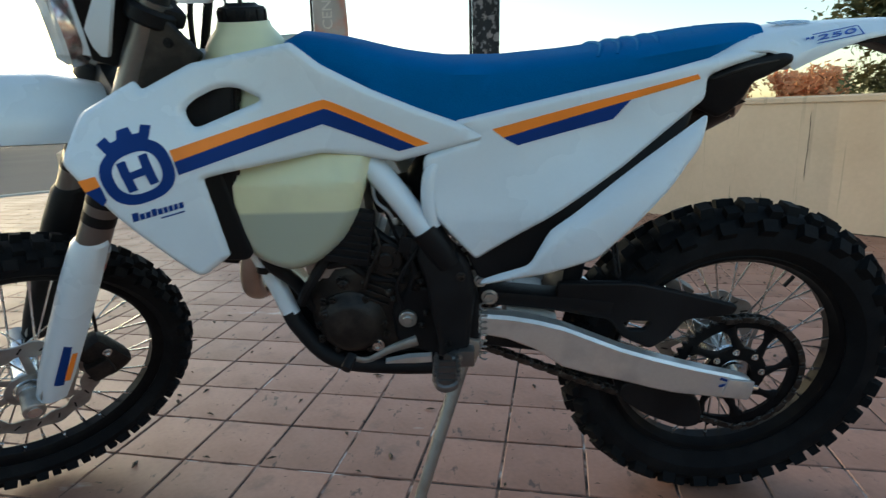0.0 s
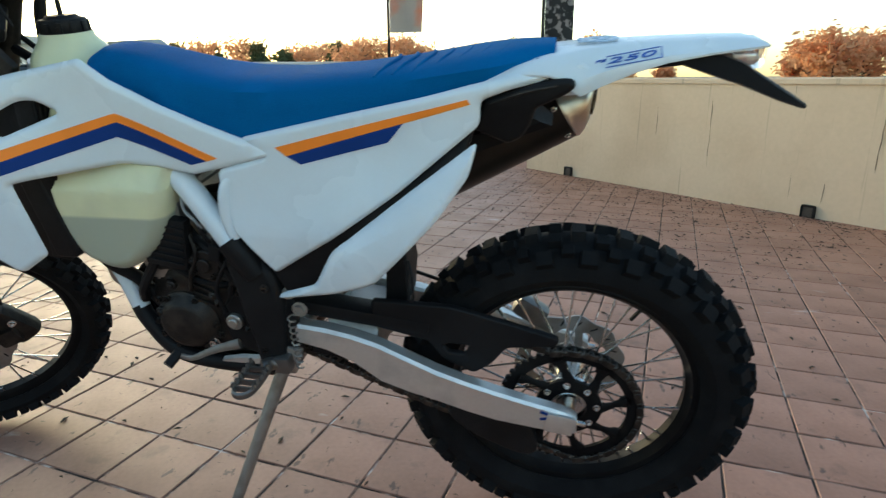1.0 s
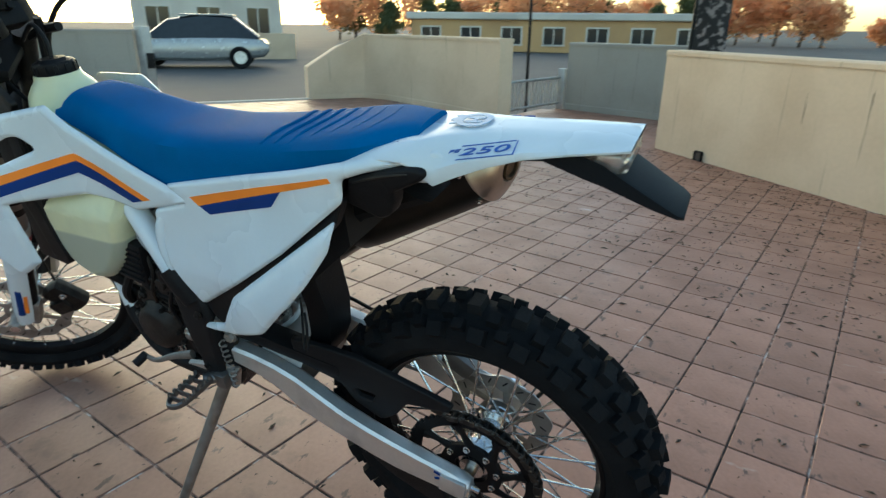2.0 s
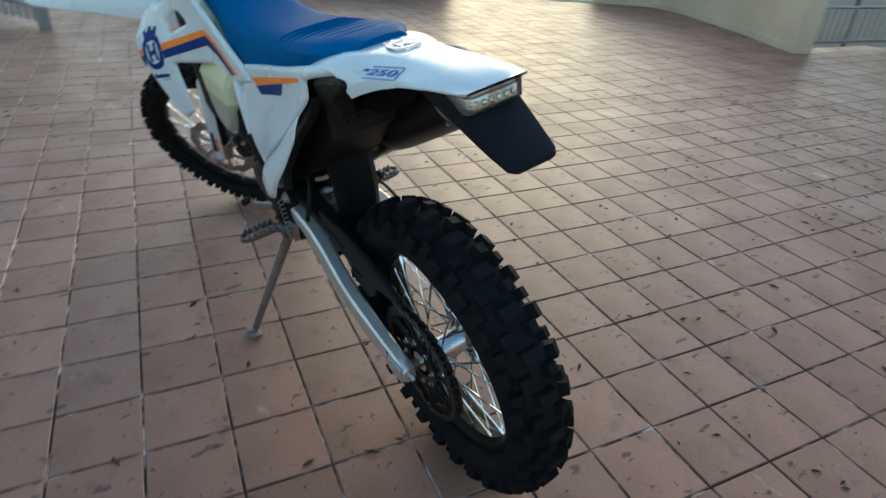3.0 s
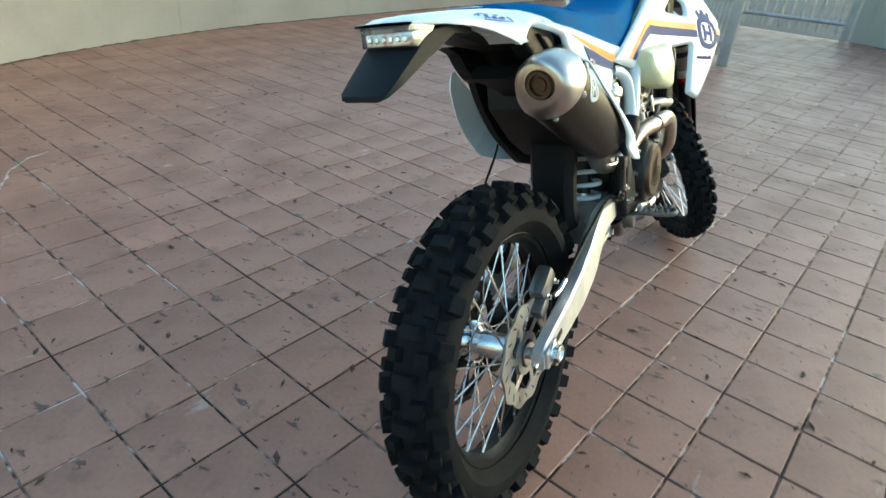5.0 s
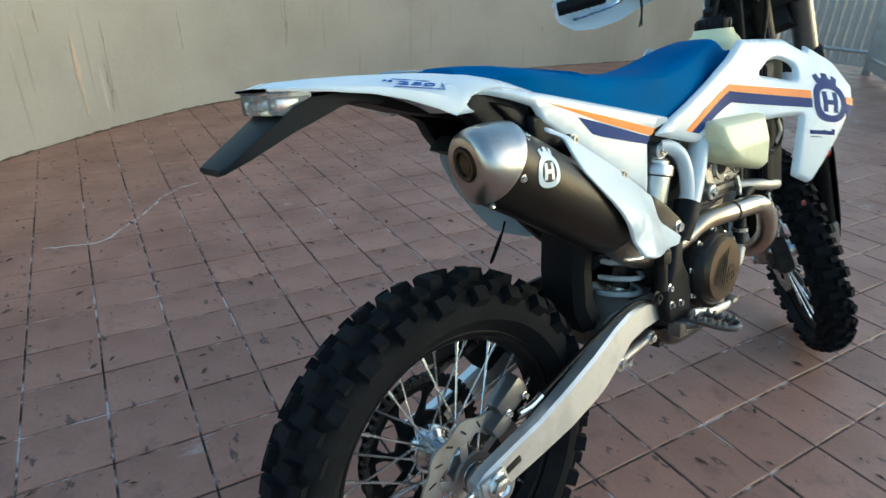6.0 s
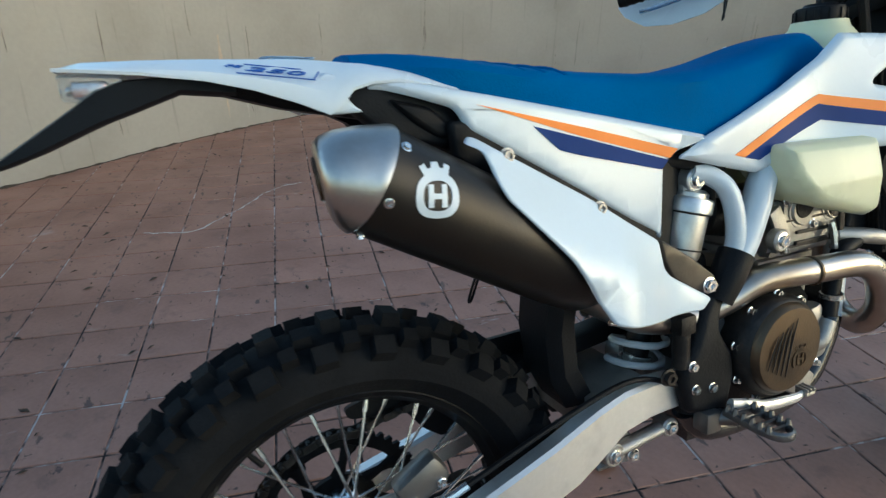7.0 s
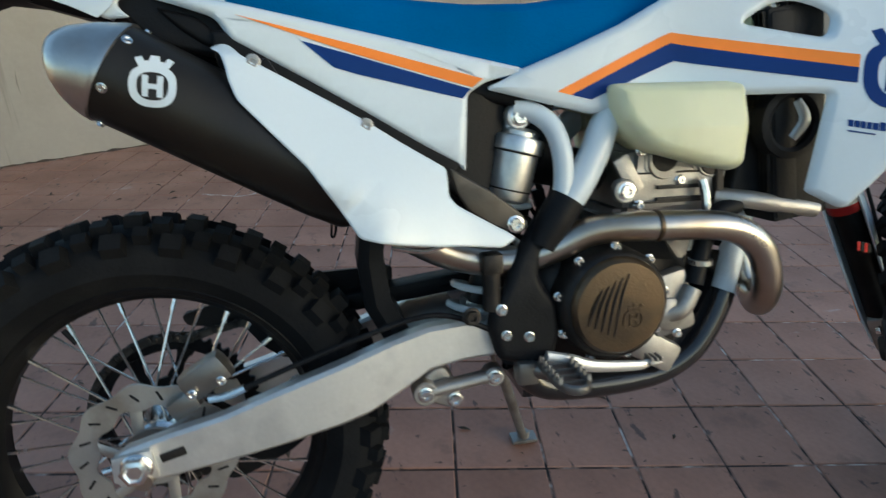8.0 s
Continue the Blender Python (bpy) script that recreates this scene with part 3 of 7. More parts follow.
# ---- beyond the walls ----
def banner(at, h, w, mat, label, lettering="", low=1.0):
    f = empty("feather_flag", label, "flag", "feather flags")
    f.location = at
    part("pole", tube([(0, 0, 0), (0, 0, h * 0.7), (0.03, 0, h * 0.92), (w * 0.5, 0, h)], [0.022, 0.018, 0.014, 0.01], 8), BLACK, f)
    part("base_plate", disc(0.28, 0.04, (0, 0, 0.02), "Z"), GALV, f)
    bm = bmesh.new()
    rows = []
    for i in range(15):
        z = low + (h - low) * i / 14
        full = w * (1.0 - 0.75 * ease(i / 14, 0.72, 1.0))
        rows.append([bm.verts.new((0.02 + full * j / 6, 0.05 * math.sin(i * 0.8 + j * 0.9) * j / 6, z)) for j in range(7)])
    for p, q in zip(rows, rows[1:]):
        for j in range(6):
            bm.faces.new((p[j], p[j + 1], q[j + 1], q[j]))
    geo = bmesh.ops.solidify(bm, geom=bm.faces[:], thickness=0.004)
    cloth = part("cloth", bm, mat, f)
    if lettering:
        t = moved(text_mesh(lettering, w * 0.42, 0.002), pose(w * 0.5, -0.062, h * 0.66, 90, -90, 0))
        part("lettering", t, FACADE, f)
    return f


banner((-2.46, 7.3, -0.16), 3.6, 0.46, BANNER_PALE, "grey and orange feather flag on a thin pole", "CEN", 1.68)
banner((-0.32, 6.6, -0.16), 4.0, 0.34, BANNER_DARK, "black and grey feather flag on a thin pole")


def house(name, at, size, mat, label, storeys, bays, turn=0, roof_h=0.35):
    h = empty(name, label, "building")
    h.matrix_basis = pose(*at, 0, 0, turn)
    L, D, H = size
    part("wall", block((L, D, H), (0, 0, H / 2), bevel=0.03, seg=1), mat, h)
    part("roof", block((L + 0.5, D + 0.5, roof_h), (0, 0, H + roof_h / 2), bevel=0.05, seg=1), FACADE, h)
    win = None
    for s in range(storeys):
        for b in range(bays):
            m = Matrix.Translation((-L / 2 + L * (b + 0.5) / bays, -D / 2, H * (s + 0.5) / storeys))
            if win is None:
                w, t = L / bays * 0.45, H / storeys * 0.5
                fr = join(block((w + 0.16, 0.1, 0.08), (0, 0, t / 2 + 0.04), bevel=0.01), block((w + 0.2, 0.16, 0.08), (0, -0.02, -t / 2 - 0.04), bevel=0.01),
                          block((0.08, 0.1, t), (-w / 2 - 0.04, 0, 0), bevel=0.01), block((0.08, 0.1, t), (w / 2 + 0.04, 0, 0), bevel=0.01), block((0.05, 0.08, t), (0, 0, 0), bevel=0.01))
                win = part("window", fr, FACADE, h)
                win.matrix_basis = m
                pane = part("pane", block((w, 0.03, t), (0, -0.012, 0), bevel=0), DARK_GLASS, win)
            else:
                o = again(win, m, h)
                again(pane, None, o)
    return h


house("row_building", (-9.5, 33.0, -0.16), (15.0, 6.0, 1.55), WARM_FACADE, "long low ochre building with a pale flat roof", 1, 7, 12)
house("small_building", (-26.0, 24.0, -0.16), (7.0, 5.0, 2.6), FACADE, "small white building beyond the street", 1, 3, 45)
lowwall = [(-24, 9), (-15, 17.5)]
wall_run("wall_street", lowwall, 0.75, 0.2, "low beige street wall beyond the ramp", foot=False)


def car(at, turn, label):
    c = empty("parked_car", label, "car")
    c.matrix_basis = pose(*at, 0, 0, turn)
    st = [(-2.05, 0.42, 0.62, 0.70), (-1.95, 0.30, 0.72, 0.80), (-1.2, 0.24, 0.80, 0.84), (0.0, 0.22, 0.84, 0.86), (1.2, 0.24, 0.84, 0.86), (1.95, 0.32, 0.80, 0.80), (2.1, 0.45, 0.66, 0.70)]
    rings = [[(x, -w, zl + 0.08), (x, -w - 0.03, (zl + zh) / 2), (x, -w + 0.04, zh), (x, w - 0.04, zh), (x, w + 0.03, (zl + zh) / 2), (x, w, zl + 0.08), (x, w - 0.1, zl), (x, -w + 0.1, zl)] for x, zl, zh, w in st]
    part("body", loft(rings), CAR_GREY, c)
    st = [(-1.25, 0.82, 0.76), (-0.6, 1.30, 0.62), (0.3, 1.42, 0.60), (1.2, 1.36, 0.60), (1.85, 0.84, 0.72)]
    rings = [[(x, -0.78, 0.82), (x, -w, z), (x, -w + 0.1, z + 0.05), (x, w - 0.1, z + 0.05), (x, w, z), (x, 0.78, 0.82)] for x, z, w in st]
    part("cabin", loft(rings), DARK_GLASS, c)
    part("roof", block((1.5, 1.15, 0.05), (0.45, 0, 1.46), bevel=0.02), CAR_GREY, c)
    for x in (-1.3, 1.3):
        for y in (-0.82, 0.82):
            w = part("wheel", lathe([(0.18, -0.09), (0.29, -0.1), (0.31, -0.07), (0.31, 0.07), (0.29, 0.1), (0.18, 0.09)], (x, y, 0.31), 24, closed=True), RUBBER, c)
            part("rim", disc(0.19, 0.12, (x, y, 0.31)), ALU, w)
    return c


car((-14.5, 12.4, -0.16), 40, "grey hatchback parked in the street")


def tree(at, h, spread, leaf, label, seed, n=1500, size=0.16, conifer=False):
    rnd = random.Random(seed)
    t = empty("tree", label, "tree", "trees beyond the walls")
    t.location = at
    trunk = [tube([(0, 0, 0), (0.1, 0.05, h * 0.3), (-0.05, 0.1, h * 0.65), (0, 0, h * 0.92)], [h * 0.028, h * 0.022, h * 0.014, h * 0.004], 8, 4)]
    tips = []
    for i in range(26):
        z = h * (0.18 + 0.74 * rnd.random() ** (1.0 if conifer else 0.8))
        a = rnd.random() * 6.283
        reach = spread * (1.1 - z / h if conifer else math.sqrt(max(0.05, 1 - ((z / h - 0.62) / 0.45) ** 2))) * (0.75 + 0.4 * rnd.random())
        tip = Vector((reach * math.cos(a), reach * math.sin(a), z + (0.02 if conifer else 0.1) * h))
        trunk.append(tube([(0, 0, z - 0.08 * h), tip * 0.55 + Vector((0, 0, z * 0.42)), tip], [h * 0.009, h * 0.006, h * 0.002], 5, 3))
        tips.append((Vector((0, 0, z)), tip))
    part("trunk", join(*trunk), BARK, t)
    vs, fs = [], []
    for i in range(n):
        a, b = tips[rnd.randrange(len(tips))]
        p = a.lerp(b, 0.35 + 0.7 * rnd.random()) + Vector((rnd.gauss(0, 1), rnd.gauss(0, 1), rnd.gauss(0, 0.7 if conifer else 0.9))) * spread * 0.19
        u = Vector((rnd.gauss(0, 1), rnd.gauss(0, 1), rnd.gauss(0, 1))).normalized()
        v = u.orthogonal().normalized()
        s = size * (0.6 + 0.8 * rnd.random())
        k = len(vs)
        vs += [p - u * s, p + v * s * 0.45, p + u * s, p - v * s * 0.45]
        fs.append((k, k + 1, k + 2, k + 3))
    me = bpy.data.meshes.new("crown")
    me.from_pydata([tuple(v) for v in vs], [], fs)
    me.materials.append(leaf)
    o = new("crown", me)
    o.parent = t
    return t


rnd = random.Random(4)
line = [(-35 + 1.55 * k + rnd.uniform(-0.5, 0.5), rnd.uniform(52, 72), rnd.uniform(2.0, 3.4), 1 if rnd.random() < 0.45 else 0) for k in range(27)]
for i, (az, dist, top, rust) in enumerate(line + [(-4.9, 58, 3.4, 0), (8.8, 60, 0.9, 1), (19.4, 44, 2.6, 1), (21.2, 40, 3.2, 1), (23.2, 43, 2.9, 1), (28, 42, 2.6, 1), (30.5, 40, 3.0, 1)]):
    a = radians(az)
    h = 0.9 + dist * math.tan(radians(top))
    tree((-0.1 + dist * math.sin(a), -1.2 + dist * math.cos(a), -0.16), h, h * (0.48 if rust else 0.40), LEAF_RUST if rust else LEAF_DARK,
         "tree in rust-orange autumn leaf" if rust else "dark green evergreen tree with level boughs", i, 1500, 0.20, not rust)
tree((7.4, 9.6, -0.16), 3.3, 1.15, LEAF_DARK, "dense leafy green and orange tree behind the parapet", 77, 9000, 0.075)


# ---- the motorcycle: x runs to its rear wheel, y to its right side; it leans on its side stand ----
LEAN = 11.6
bike = empty("dirt_bike", "white, blue and orange enduro motorcycle leaning on its side stand", "motorcycle")
bike.matrix_basis = pose(0, 0, 0, LEAN, 0, 0)
AXLE = Vector((-0.013, 0.003, 0.341))
FRONT_AXLE = Vector((-1.501, 0, 0.334))
RAKE, LEAD, STEER = 27.2, 0.039, 40.0


def steered(at, angle):
    """Turns what is built straight ahead about the steering axis through a point."""
    axis = Vector((math.sin(radians(RAKE)), 0, math.cos(radians(RAKE))))
    return Matrix.Translation(at) @ Matrix.Rotation(radians(angle), 4, axis) @ Matrix.Translation(-at)


TURN = steered(Vector((-1.169, 0, 0.95)), STEER)
BAR_TURN = steered(Vector((-1.061, 0, 1.03)), 24.0)


def knob(size, at_angle, R, y, tilt, taper=0.86):
    """One tread block standing on the carcass."""
    l, w, h = size
    bm = bmesh.new()
    lo = [(-l / 2, -w / 2), (l / 2, -w / 2), (l / 2, w / 2), (-l / 2, w / 2)]
    a = [bm.verts.new((p[0], p[1], -0.006)) for p in lo]
    b = [bm.verts.new((p[0] * taper, p[1] * taper, h)) for p in lo]
    bm.faces.new(b)
    for i in range(4):
        j = (i + 1) % 4
        bm.faces.new((a[i], a[j], b[j], b[i]))
    m = Matrix.Rotation(at_angle, 4, "Y") @ Matrix.Translation((0, y, R)) @ Matrix.Rotation(tilt, 4, "X")
    return moved(bm, m)


def tyre(parent, R, half, bead, pitches, big):
    """A knobbly tyre: a rounded carcass with rows of blocks."""
    base = R - 0.015
    prof = []
    for i in range(17):
        a = math.pi * (i / 16 - 0.5) * 1.25
        y = half * 0.92 * math.sin(max(-1.57, min(1.57, a)))
        z = (base - (base - bead) * 0.50) + (base - bead) * 0.50 * math.cos(a)
        prof.append((z, y))
    prof = [(bead, -half * 0.50)] + prof + [(bead, half * 0.50)]
    part("tyre", lathe(prof, (0, 0, 0), 72), RUBBER, parent, "black knobbly off-road tyre", smooth=True, angle=30)
    step = 2 * math.pi / pitches
    c = base - half * 0.80

    def on(yy):
        a = math.asin(max(-1, min(1, yy / (half * 0.98))))
        return c + (half * 0.80) * math.cos(a) - 0.002, -a * 0.85

    for y, l, w, off in ((0.0, 0.024, 0.044, 0.0), (-0.37, 0.022, 0.026, 0.5), (0.37, 0.022, 0.026, 0.5), (-0.80, 0.028, 0.030, 0.25), (0.80, 0.028, 0.030, 0.25),
                         (-0.66, 0.020, 0.022, 0.78), (0.66, 0.020, 0.022, 0.78)):
        r, tilt = on(y * half)
        s = half / 0.066
        first = part("tread_block", knob((l * big, w * s, 0.0165), off * step, r, y * half, tilt), RUBBER, parent, smooth=False)
        for k in range(1, pitches):
            again(first, Matrix.Rotation(k * step, 4, "Y"), parent)


def wheel(name, R, half, rim_r, hub_r, m, label, pitches, big):
    lip = 0.55 * half
    rim = [(rim_r + 0.010, -lip), (rim_r + 0.012, -lip + 0.004), (rim_r + 0.001, -lip + 0.007), (rim_r - 0.004, -0.018), (rim_r - 0.011, -0.011), (rim_r - 0.011, 0.011),
           (rim_r - 0.004, 0.018), (rim_r + 0.001, lip - 0.007), (rim_r + 0.012, lip - 0.004), (rim_r + 0.010, lip), (rim_r + 0.020, lip - 0.006), (rim_r + 0.020, -lip + 0.006)]
    w = part(name, lathe(rim, (0, 0, 0), 72, closed=True), RIM_BLACK, bike, label)
    w.matrix_basis = m
    tyre(w, R, half, rim_r + 0.010, pitches, big)
    hub = lathe([(0.011, -0.075), (0.024, -0.075), (0.026, -0.05), (hub_r, -0.042), (hub_r, -0.036), (0.030, -0.028), (0.027, 0.0), (0.030, 0.028), (hub_r, 0.036), (hub_r, 0.042), (0.026, 0.05), (0.024, 0.075), (0.011, 0.075)], (0, 0, 0), 36)
    part("hub", hub, SILVER_HUB, w, "polished aluminium hub")
    mesh = None
    for k in range(36):
        side = 1 if k % 2 else -1
        lean = 1 if (k // 2) % 2 else -1
        if k < 4:
            a0 = radians(lean * 34)
            hp = Vector((math.sin(a0) * hub_r * 0.93, side * 0.04, math.cos(a0) * hub_r * 0.93))
            rp = Vector((0, side * 0.008, rim_r - 0.010))
            d = (rp - hp).normalized()
            bm = join(tube([hp, rp], 0.0022, 6), tube([rp - d * 0.018, rp + d * 0.003], 0.0034, 6))
            o = part("spoke", bm, CHROME, w)
            mesh = (mesh or []) + [o]
        else:
            o = again(mesh[k % 4], None, w)
        o.matrix_basis = Matrix.Rotation(radians(10 * k), 4, "Y")
    return w


rear = wheel("rear_wheel", 0.3415, 0.062, 0.229, 0.040, Matrix.Translation(AXLE), "black-rimmed spoked rear wheel", 26, 1.12)
front = wheel("front_wheel", 0.346, 0.048, 0.262, 0.034, TURN @ Matrix.Translation(FRONT_AXLE), "black-rimmed spoked front wheel turned to its left", 32, 0.95)


def toothed(R, teeth, inner, thick, depth=0.007):
    rings = [[], [], [], []]
    for k in range(teeth * 4):
        a = 2 * math.pi * k / (teeth * 4)
        r = R if k % 4 in (1, 2) else R - depth
        c, s = math.cos(a), math.sin(a)
        for ring, q, h in zip(rings, (inner, r, r, inner), (-1, -1, 1, 1)):
            ring.append(Vector((q * c, h * thick / 2, q * s)))
    return loft(rings, closed=True)


def sprocket(parent):
    y = -0.072
    bms = [toothed(0.133, 50, 0.107, 0.007), lathe([(0.034, -0.004), (0.062, -0.004), (0.062, 0.004), (0.034, 0.004)], (0, 0, 0), 40, closed=True)]
    for k in range(8):
        a = 2 * math.pi * k / 8
        p, q = Vector((0.058 * math.cos(a), 0, 0.058 * math.sin(a))), Vector((0.110 * math.cos(a + 0.22), 0, 0.110 * math.sin(a + 0.22)))
        bms.append(tube([p, (p + q) * 0.5, q], [0.012, 0.007, 0.013], 8, 4, squash=0.45))
        bms.append(disc(0.014, 0.007, q * 0.97, seg=14))
    o = part("sprocket", moved(join(*bms), Matrix.Translation((0, y, 0))), RIM_BLACK, parent, "large black drilled sprocket")
    b = None
    for k in range(8):
        a = 2 * math.pi * k / 8 + 0.1
        at = (0.052 * math.cos(a), y - 0.004, 0.052 * math.sin(a))
        part("sprocket_bolt", bolt(at, 0.005, 0.006, -1), CHROME, parent)
    part("sprocket_carrier", disc(0.046, 0.03, (0, y + 0.02, 0)), SILVER_HUB, parent)
    return o


def brake_disc(parent, R, y, petals):
    rings = [[], [], [], []]
    for k in range(96):
        a = 2 * math.pi * k / 96
        r = R + 0.004 * math.sin(a * petals)
        i = R - 0.034 - 0.004 * math.sin(a * petals)
        c, s = math.cos(a), math.sin(a)
        for ring, q, h in zip(rings, (i, r, r, i), (-1, -1, 1, 1)):
            ring.append(Vector((q * c, y + h * 0.002, q * s)))
    bms = [loft(rings, closed=True)]
    for k in range(6):
        a = 2 * math.pi * k / 6
        part("disc_arm", tube([(0.036 * math.cos(a), y, 0.036 * math.sin(a)), ((R - 0.03) * math.cos(a + 0.3), y, (R - 0.03) * math.sin(a + 0.3))], 0.008, 6, squash=0.25), CAST, parent)
    part("disc_carrier", lathe([(0.03, y - 0.003), (0.044, y - 0.003), (0.044, y + 0.003), (0.03, y + 0.003)], (0, 0, 0), 32, closed=True), DISC_STEEL, parent)
    part("brake_disc", join(*bms), DISC_STEEL, parent, "wave-edged steel brake disc")
    for k in range(18):
        a = 2 * math.pi * k / 18
        at = ((R - 0.016) * math.cos(a), y, (R - 0.016) * math.sin(a))
        part("disc_slot", moved(block((0.016, 0.0048, 0.004), bevel=0.001), Matrix.Translation(at) @ Matrix.Rotation(-a + 0.6, 4, "Y")), BLACK, parent)


sprocket(rear)
brake_disc(rear, 0.110, 0.068, 10)
brake_disc(front, 0.130, -0.056, 12)
part("axle", tube([(0, -0.118, 0), (0, 0.135, 0)], 0.012, 16), STEEL, rear)
part("axle_nut", join(lathe([(0, 0), (0.019, 0), (0.019, 0.014), (0.013, 0.016), (0.010, 0.012), (0, 0.012)], (0.006, 0.130, 0.020), 6), disc(0.021, 0.006, (0.006, 0.130, 0.020))), CHROME, rear)
part("valve_stem", tube([(0.12, 0.0, 0.178), (0.105, 0.0, 0.156)], 0.004, 8), BLACK, rear)


# ---- chain, swingarm and what hangs on them ----
FRONT_SPROCKET = Vector((-0.60, -0.062, 0.487))


def chain():
    """Outer and inner links along the two runs and round the sprocket."""
    c, R, fs, r = Vector((-0.013, -0.069, 0.338)), 0.131, FRONT_SPROCKET, 0.034
    pts = [fs + Vector((-0.0, 0, r)), Vector((-0.30, -0.062, 0.517)), c + Vector((-0.035, 0, R))]
    pts = [pts[0].lerp(pts[1], i / 8) for i in range(8)] + [pts[1].lerp(pts[2], i / 8) for i in range(8)]
    for i in range(15):
        a = radians(104 - i * 13.2)
        pts.append(c + Vector((R * math.cos(a), 0, R * math.sin(a))))
    end = fs + Vector((0.0, 0, -r))
    pts += [pts[-1].lerp(end, i / 20) + Vector((0, 0, -0.010 * math.sin(math.pi * i / 20))) for i in range(1, 21)]
    run = [0.0]
    for a, b in zip(pts, pts[1:]):
        run.append(run[-1] + (b - a).length)
    n = int(run[-1] / 0.0159)
    bms, k = [], 0
    for i in range(n):
        s = run[-1] * (i + 0.5) / n
        while run[k + 1] < s:
            k += 1
        p = pts[k].lerp(pts[k + 1], (s - run[k]) / (run[k + 1] - run[k]))
        d = (pts[k + 1] - pts[k]).normalized()
        ang = math.atan2(-d.z, d.x)
        w = 0.0085 if i % 2 else 0.0058
        for q in (-w, w):
            bms.append(moved(block((0.022, 0.0018, 0.0125), bevel=0.004, seg=1), Matrix.Translation(p + Vector((0, q, 0))) @ Matrix.Rotation(ang, 4, "Y")))
        bms.append(disc(0.005, 0.019, p, seg=8))
    return join(*bms)


part("chain", chain(), CHAIN, bike, "dark oily drive chain")


def beam(rows, name, mat, parent, label=""):
    """A swept bar from rows of x, y, z, half width and half height, with rounded edges."""
    rings = []
    for x, y, z, w, h in rows:
        c = 0.35 * min(w, h)
        rings.append([(x, y - w + c, z - h), (x, y + w - c, z - h), (x, y + w, z - h + c), (x, y + w, z + h - c), (x, y + w - c, z + h), (x, y - w + c, z + h), (x, y - w, z + h - c), (x, y - w, z - h + c)])
    return part(name, loft(rings), mat, parent, label)


arm = part("swingarm", tube([(-0.545, -0.10, 0.48), (-0.545, 0.10, 0.48)], 0.028, 20), CAST, bike, "brushed aluminium swingarm")
for s in (-1, 1):
    side_rows = [(-0.53, 0.488, 0.021), (-0.47, 0.478, 0.025), (-0.417, 0.461, 0.032), (-0.365, 0.435, 0.044), (-0.311, 0.416, 0.041), (-0.256, 0.399, 0.036), (-0.20, 0.382, 0.035), (-0.146, 0.366, 0.034), (-0.09, 0.354, 0.030), (-0.034, 0.343, 0.027), (-0.010, 0.338, 0.024), (0.002, 0.336, 0.016)]
    if s > 0:
        side_rows = [(-0.53, 0.482, 0.026), (-0.46, 0.482, 0.030), (-0.41, 0.475, 0.033), (-0.36, 0.453, 0.042), (-0.32, 0.436, 0.046), (-0.28, 0.424, 0.045), (-0.20, 0.404, 0.041), (-0.12, 0.382, 0.034), (-0.05, 0.368, 0.031), (0.008, 0.356, 0.027), (0.026, 0.353, 0.018)]
    out = lambda x: s * (0.092 + 0.011 * ease(x, -0.46, -0.18)) + (0.009, -0.004)[s < 0] * ease(x, -0.42, -0.18)
    tip = side_rows[-1]
    beam([(x, out(x), z, 0.0165 - 0.003 * ease(x, -0.3, 0.0), h) for x, z, h in side_rows], "arm_beam", ALU, arm)
    part("axle_block", block((0.052, 0.008, 0.042), (tip[0] - 0.030, out(0) + s * 0.016, tip[1] + 0.007), (0, 9, 0), 0.006), ALU, arm)
    if s > 0:
        part("adjuster_slot", block((0.034, 0.004, 0.013), (tip[0] - 0.078, out(0) + s * 0.0135, tip[1] + 0.018), (0, 15, 0), 0.002), DARK_CAST, arm)
    part("adjuster_bolt", tube([(tip[0], out(0), tip[1]), (tip[0] + 0.016, out(0), tip[1] - 0.003)], 0.005, 8), CHROME, arm)
part("adjuster_mark", join(block((0.026, 0.002, 0.005), (-0.052, -0.1215, 0.362), (0, 20, 0), 0.0008), block((0.026, 0.002, 0.005), (-0.052, -0.1215, 0.352), (0, -15, 0), 0.0008)), NAVY, arm)
beam([(-0.47, 0, 0.475, 0.082, 0.030), (-0.40, 0, 0.462, 0.080, 0.034), (-0.375, 0, 0.457, 0.078, 0.030)], "cross_brace", CAST, arm)
part("chain_slider", block((0.30, 0.05, 0.030), (-0.42, -0.062, 0.522), (0, 7, 0), 0.008), BLACK, arm, "black chain slider on the arm")
beam([(-0.51, -0.062, 0.440, 0.022, 0.016), (-0.40, -0.062, 0.420, 0.02, 0.014), (-0.385, -0.062, 0.417, 0.016, 0.010)], "lower_chain_roller_guard", BLACK, arm)
guide = fillet(poly(-0.235, 0.335, -0.12, 0.315, -0.075, 0.285, -0.065, 0.225, -0.10, 0.215, -0.19, 0.255, -0.245, 0.300), 0.02)
part("chain_guide", sheet(guide, lambda x, z: 0.086, -1, 0.044, cell=0.03, rim=0.004), BLACK, arm, "black plastic chain guide")
guard = fillet(poly(-0.379, 0.559, -0.229, 0.555, -0.127, 0.528, -0.035, 0.502, -0.042, 0.484, -0.130, 0.474, -0.157, 0.436, -0.191, 0.410, -0.249, 0.439, -0.274, 0.477, -0.376, 0.500), 0.010)
slot = fillet(poly(-0.249, 0.469, -0.236, 0.475, -0.197, 0.472, -0.207, 0.453, -0.238, 0.455), 0.004)
part("upper_chain_guard", sheet(guard, lambda x, z: 0.084, -1, 0.012, cell=0.03, rim=0.004, hole=slot), BLACK, arm, "black plastic guard over the chain")

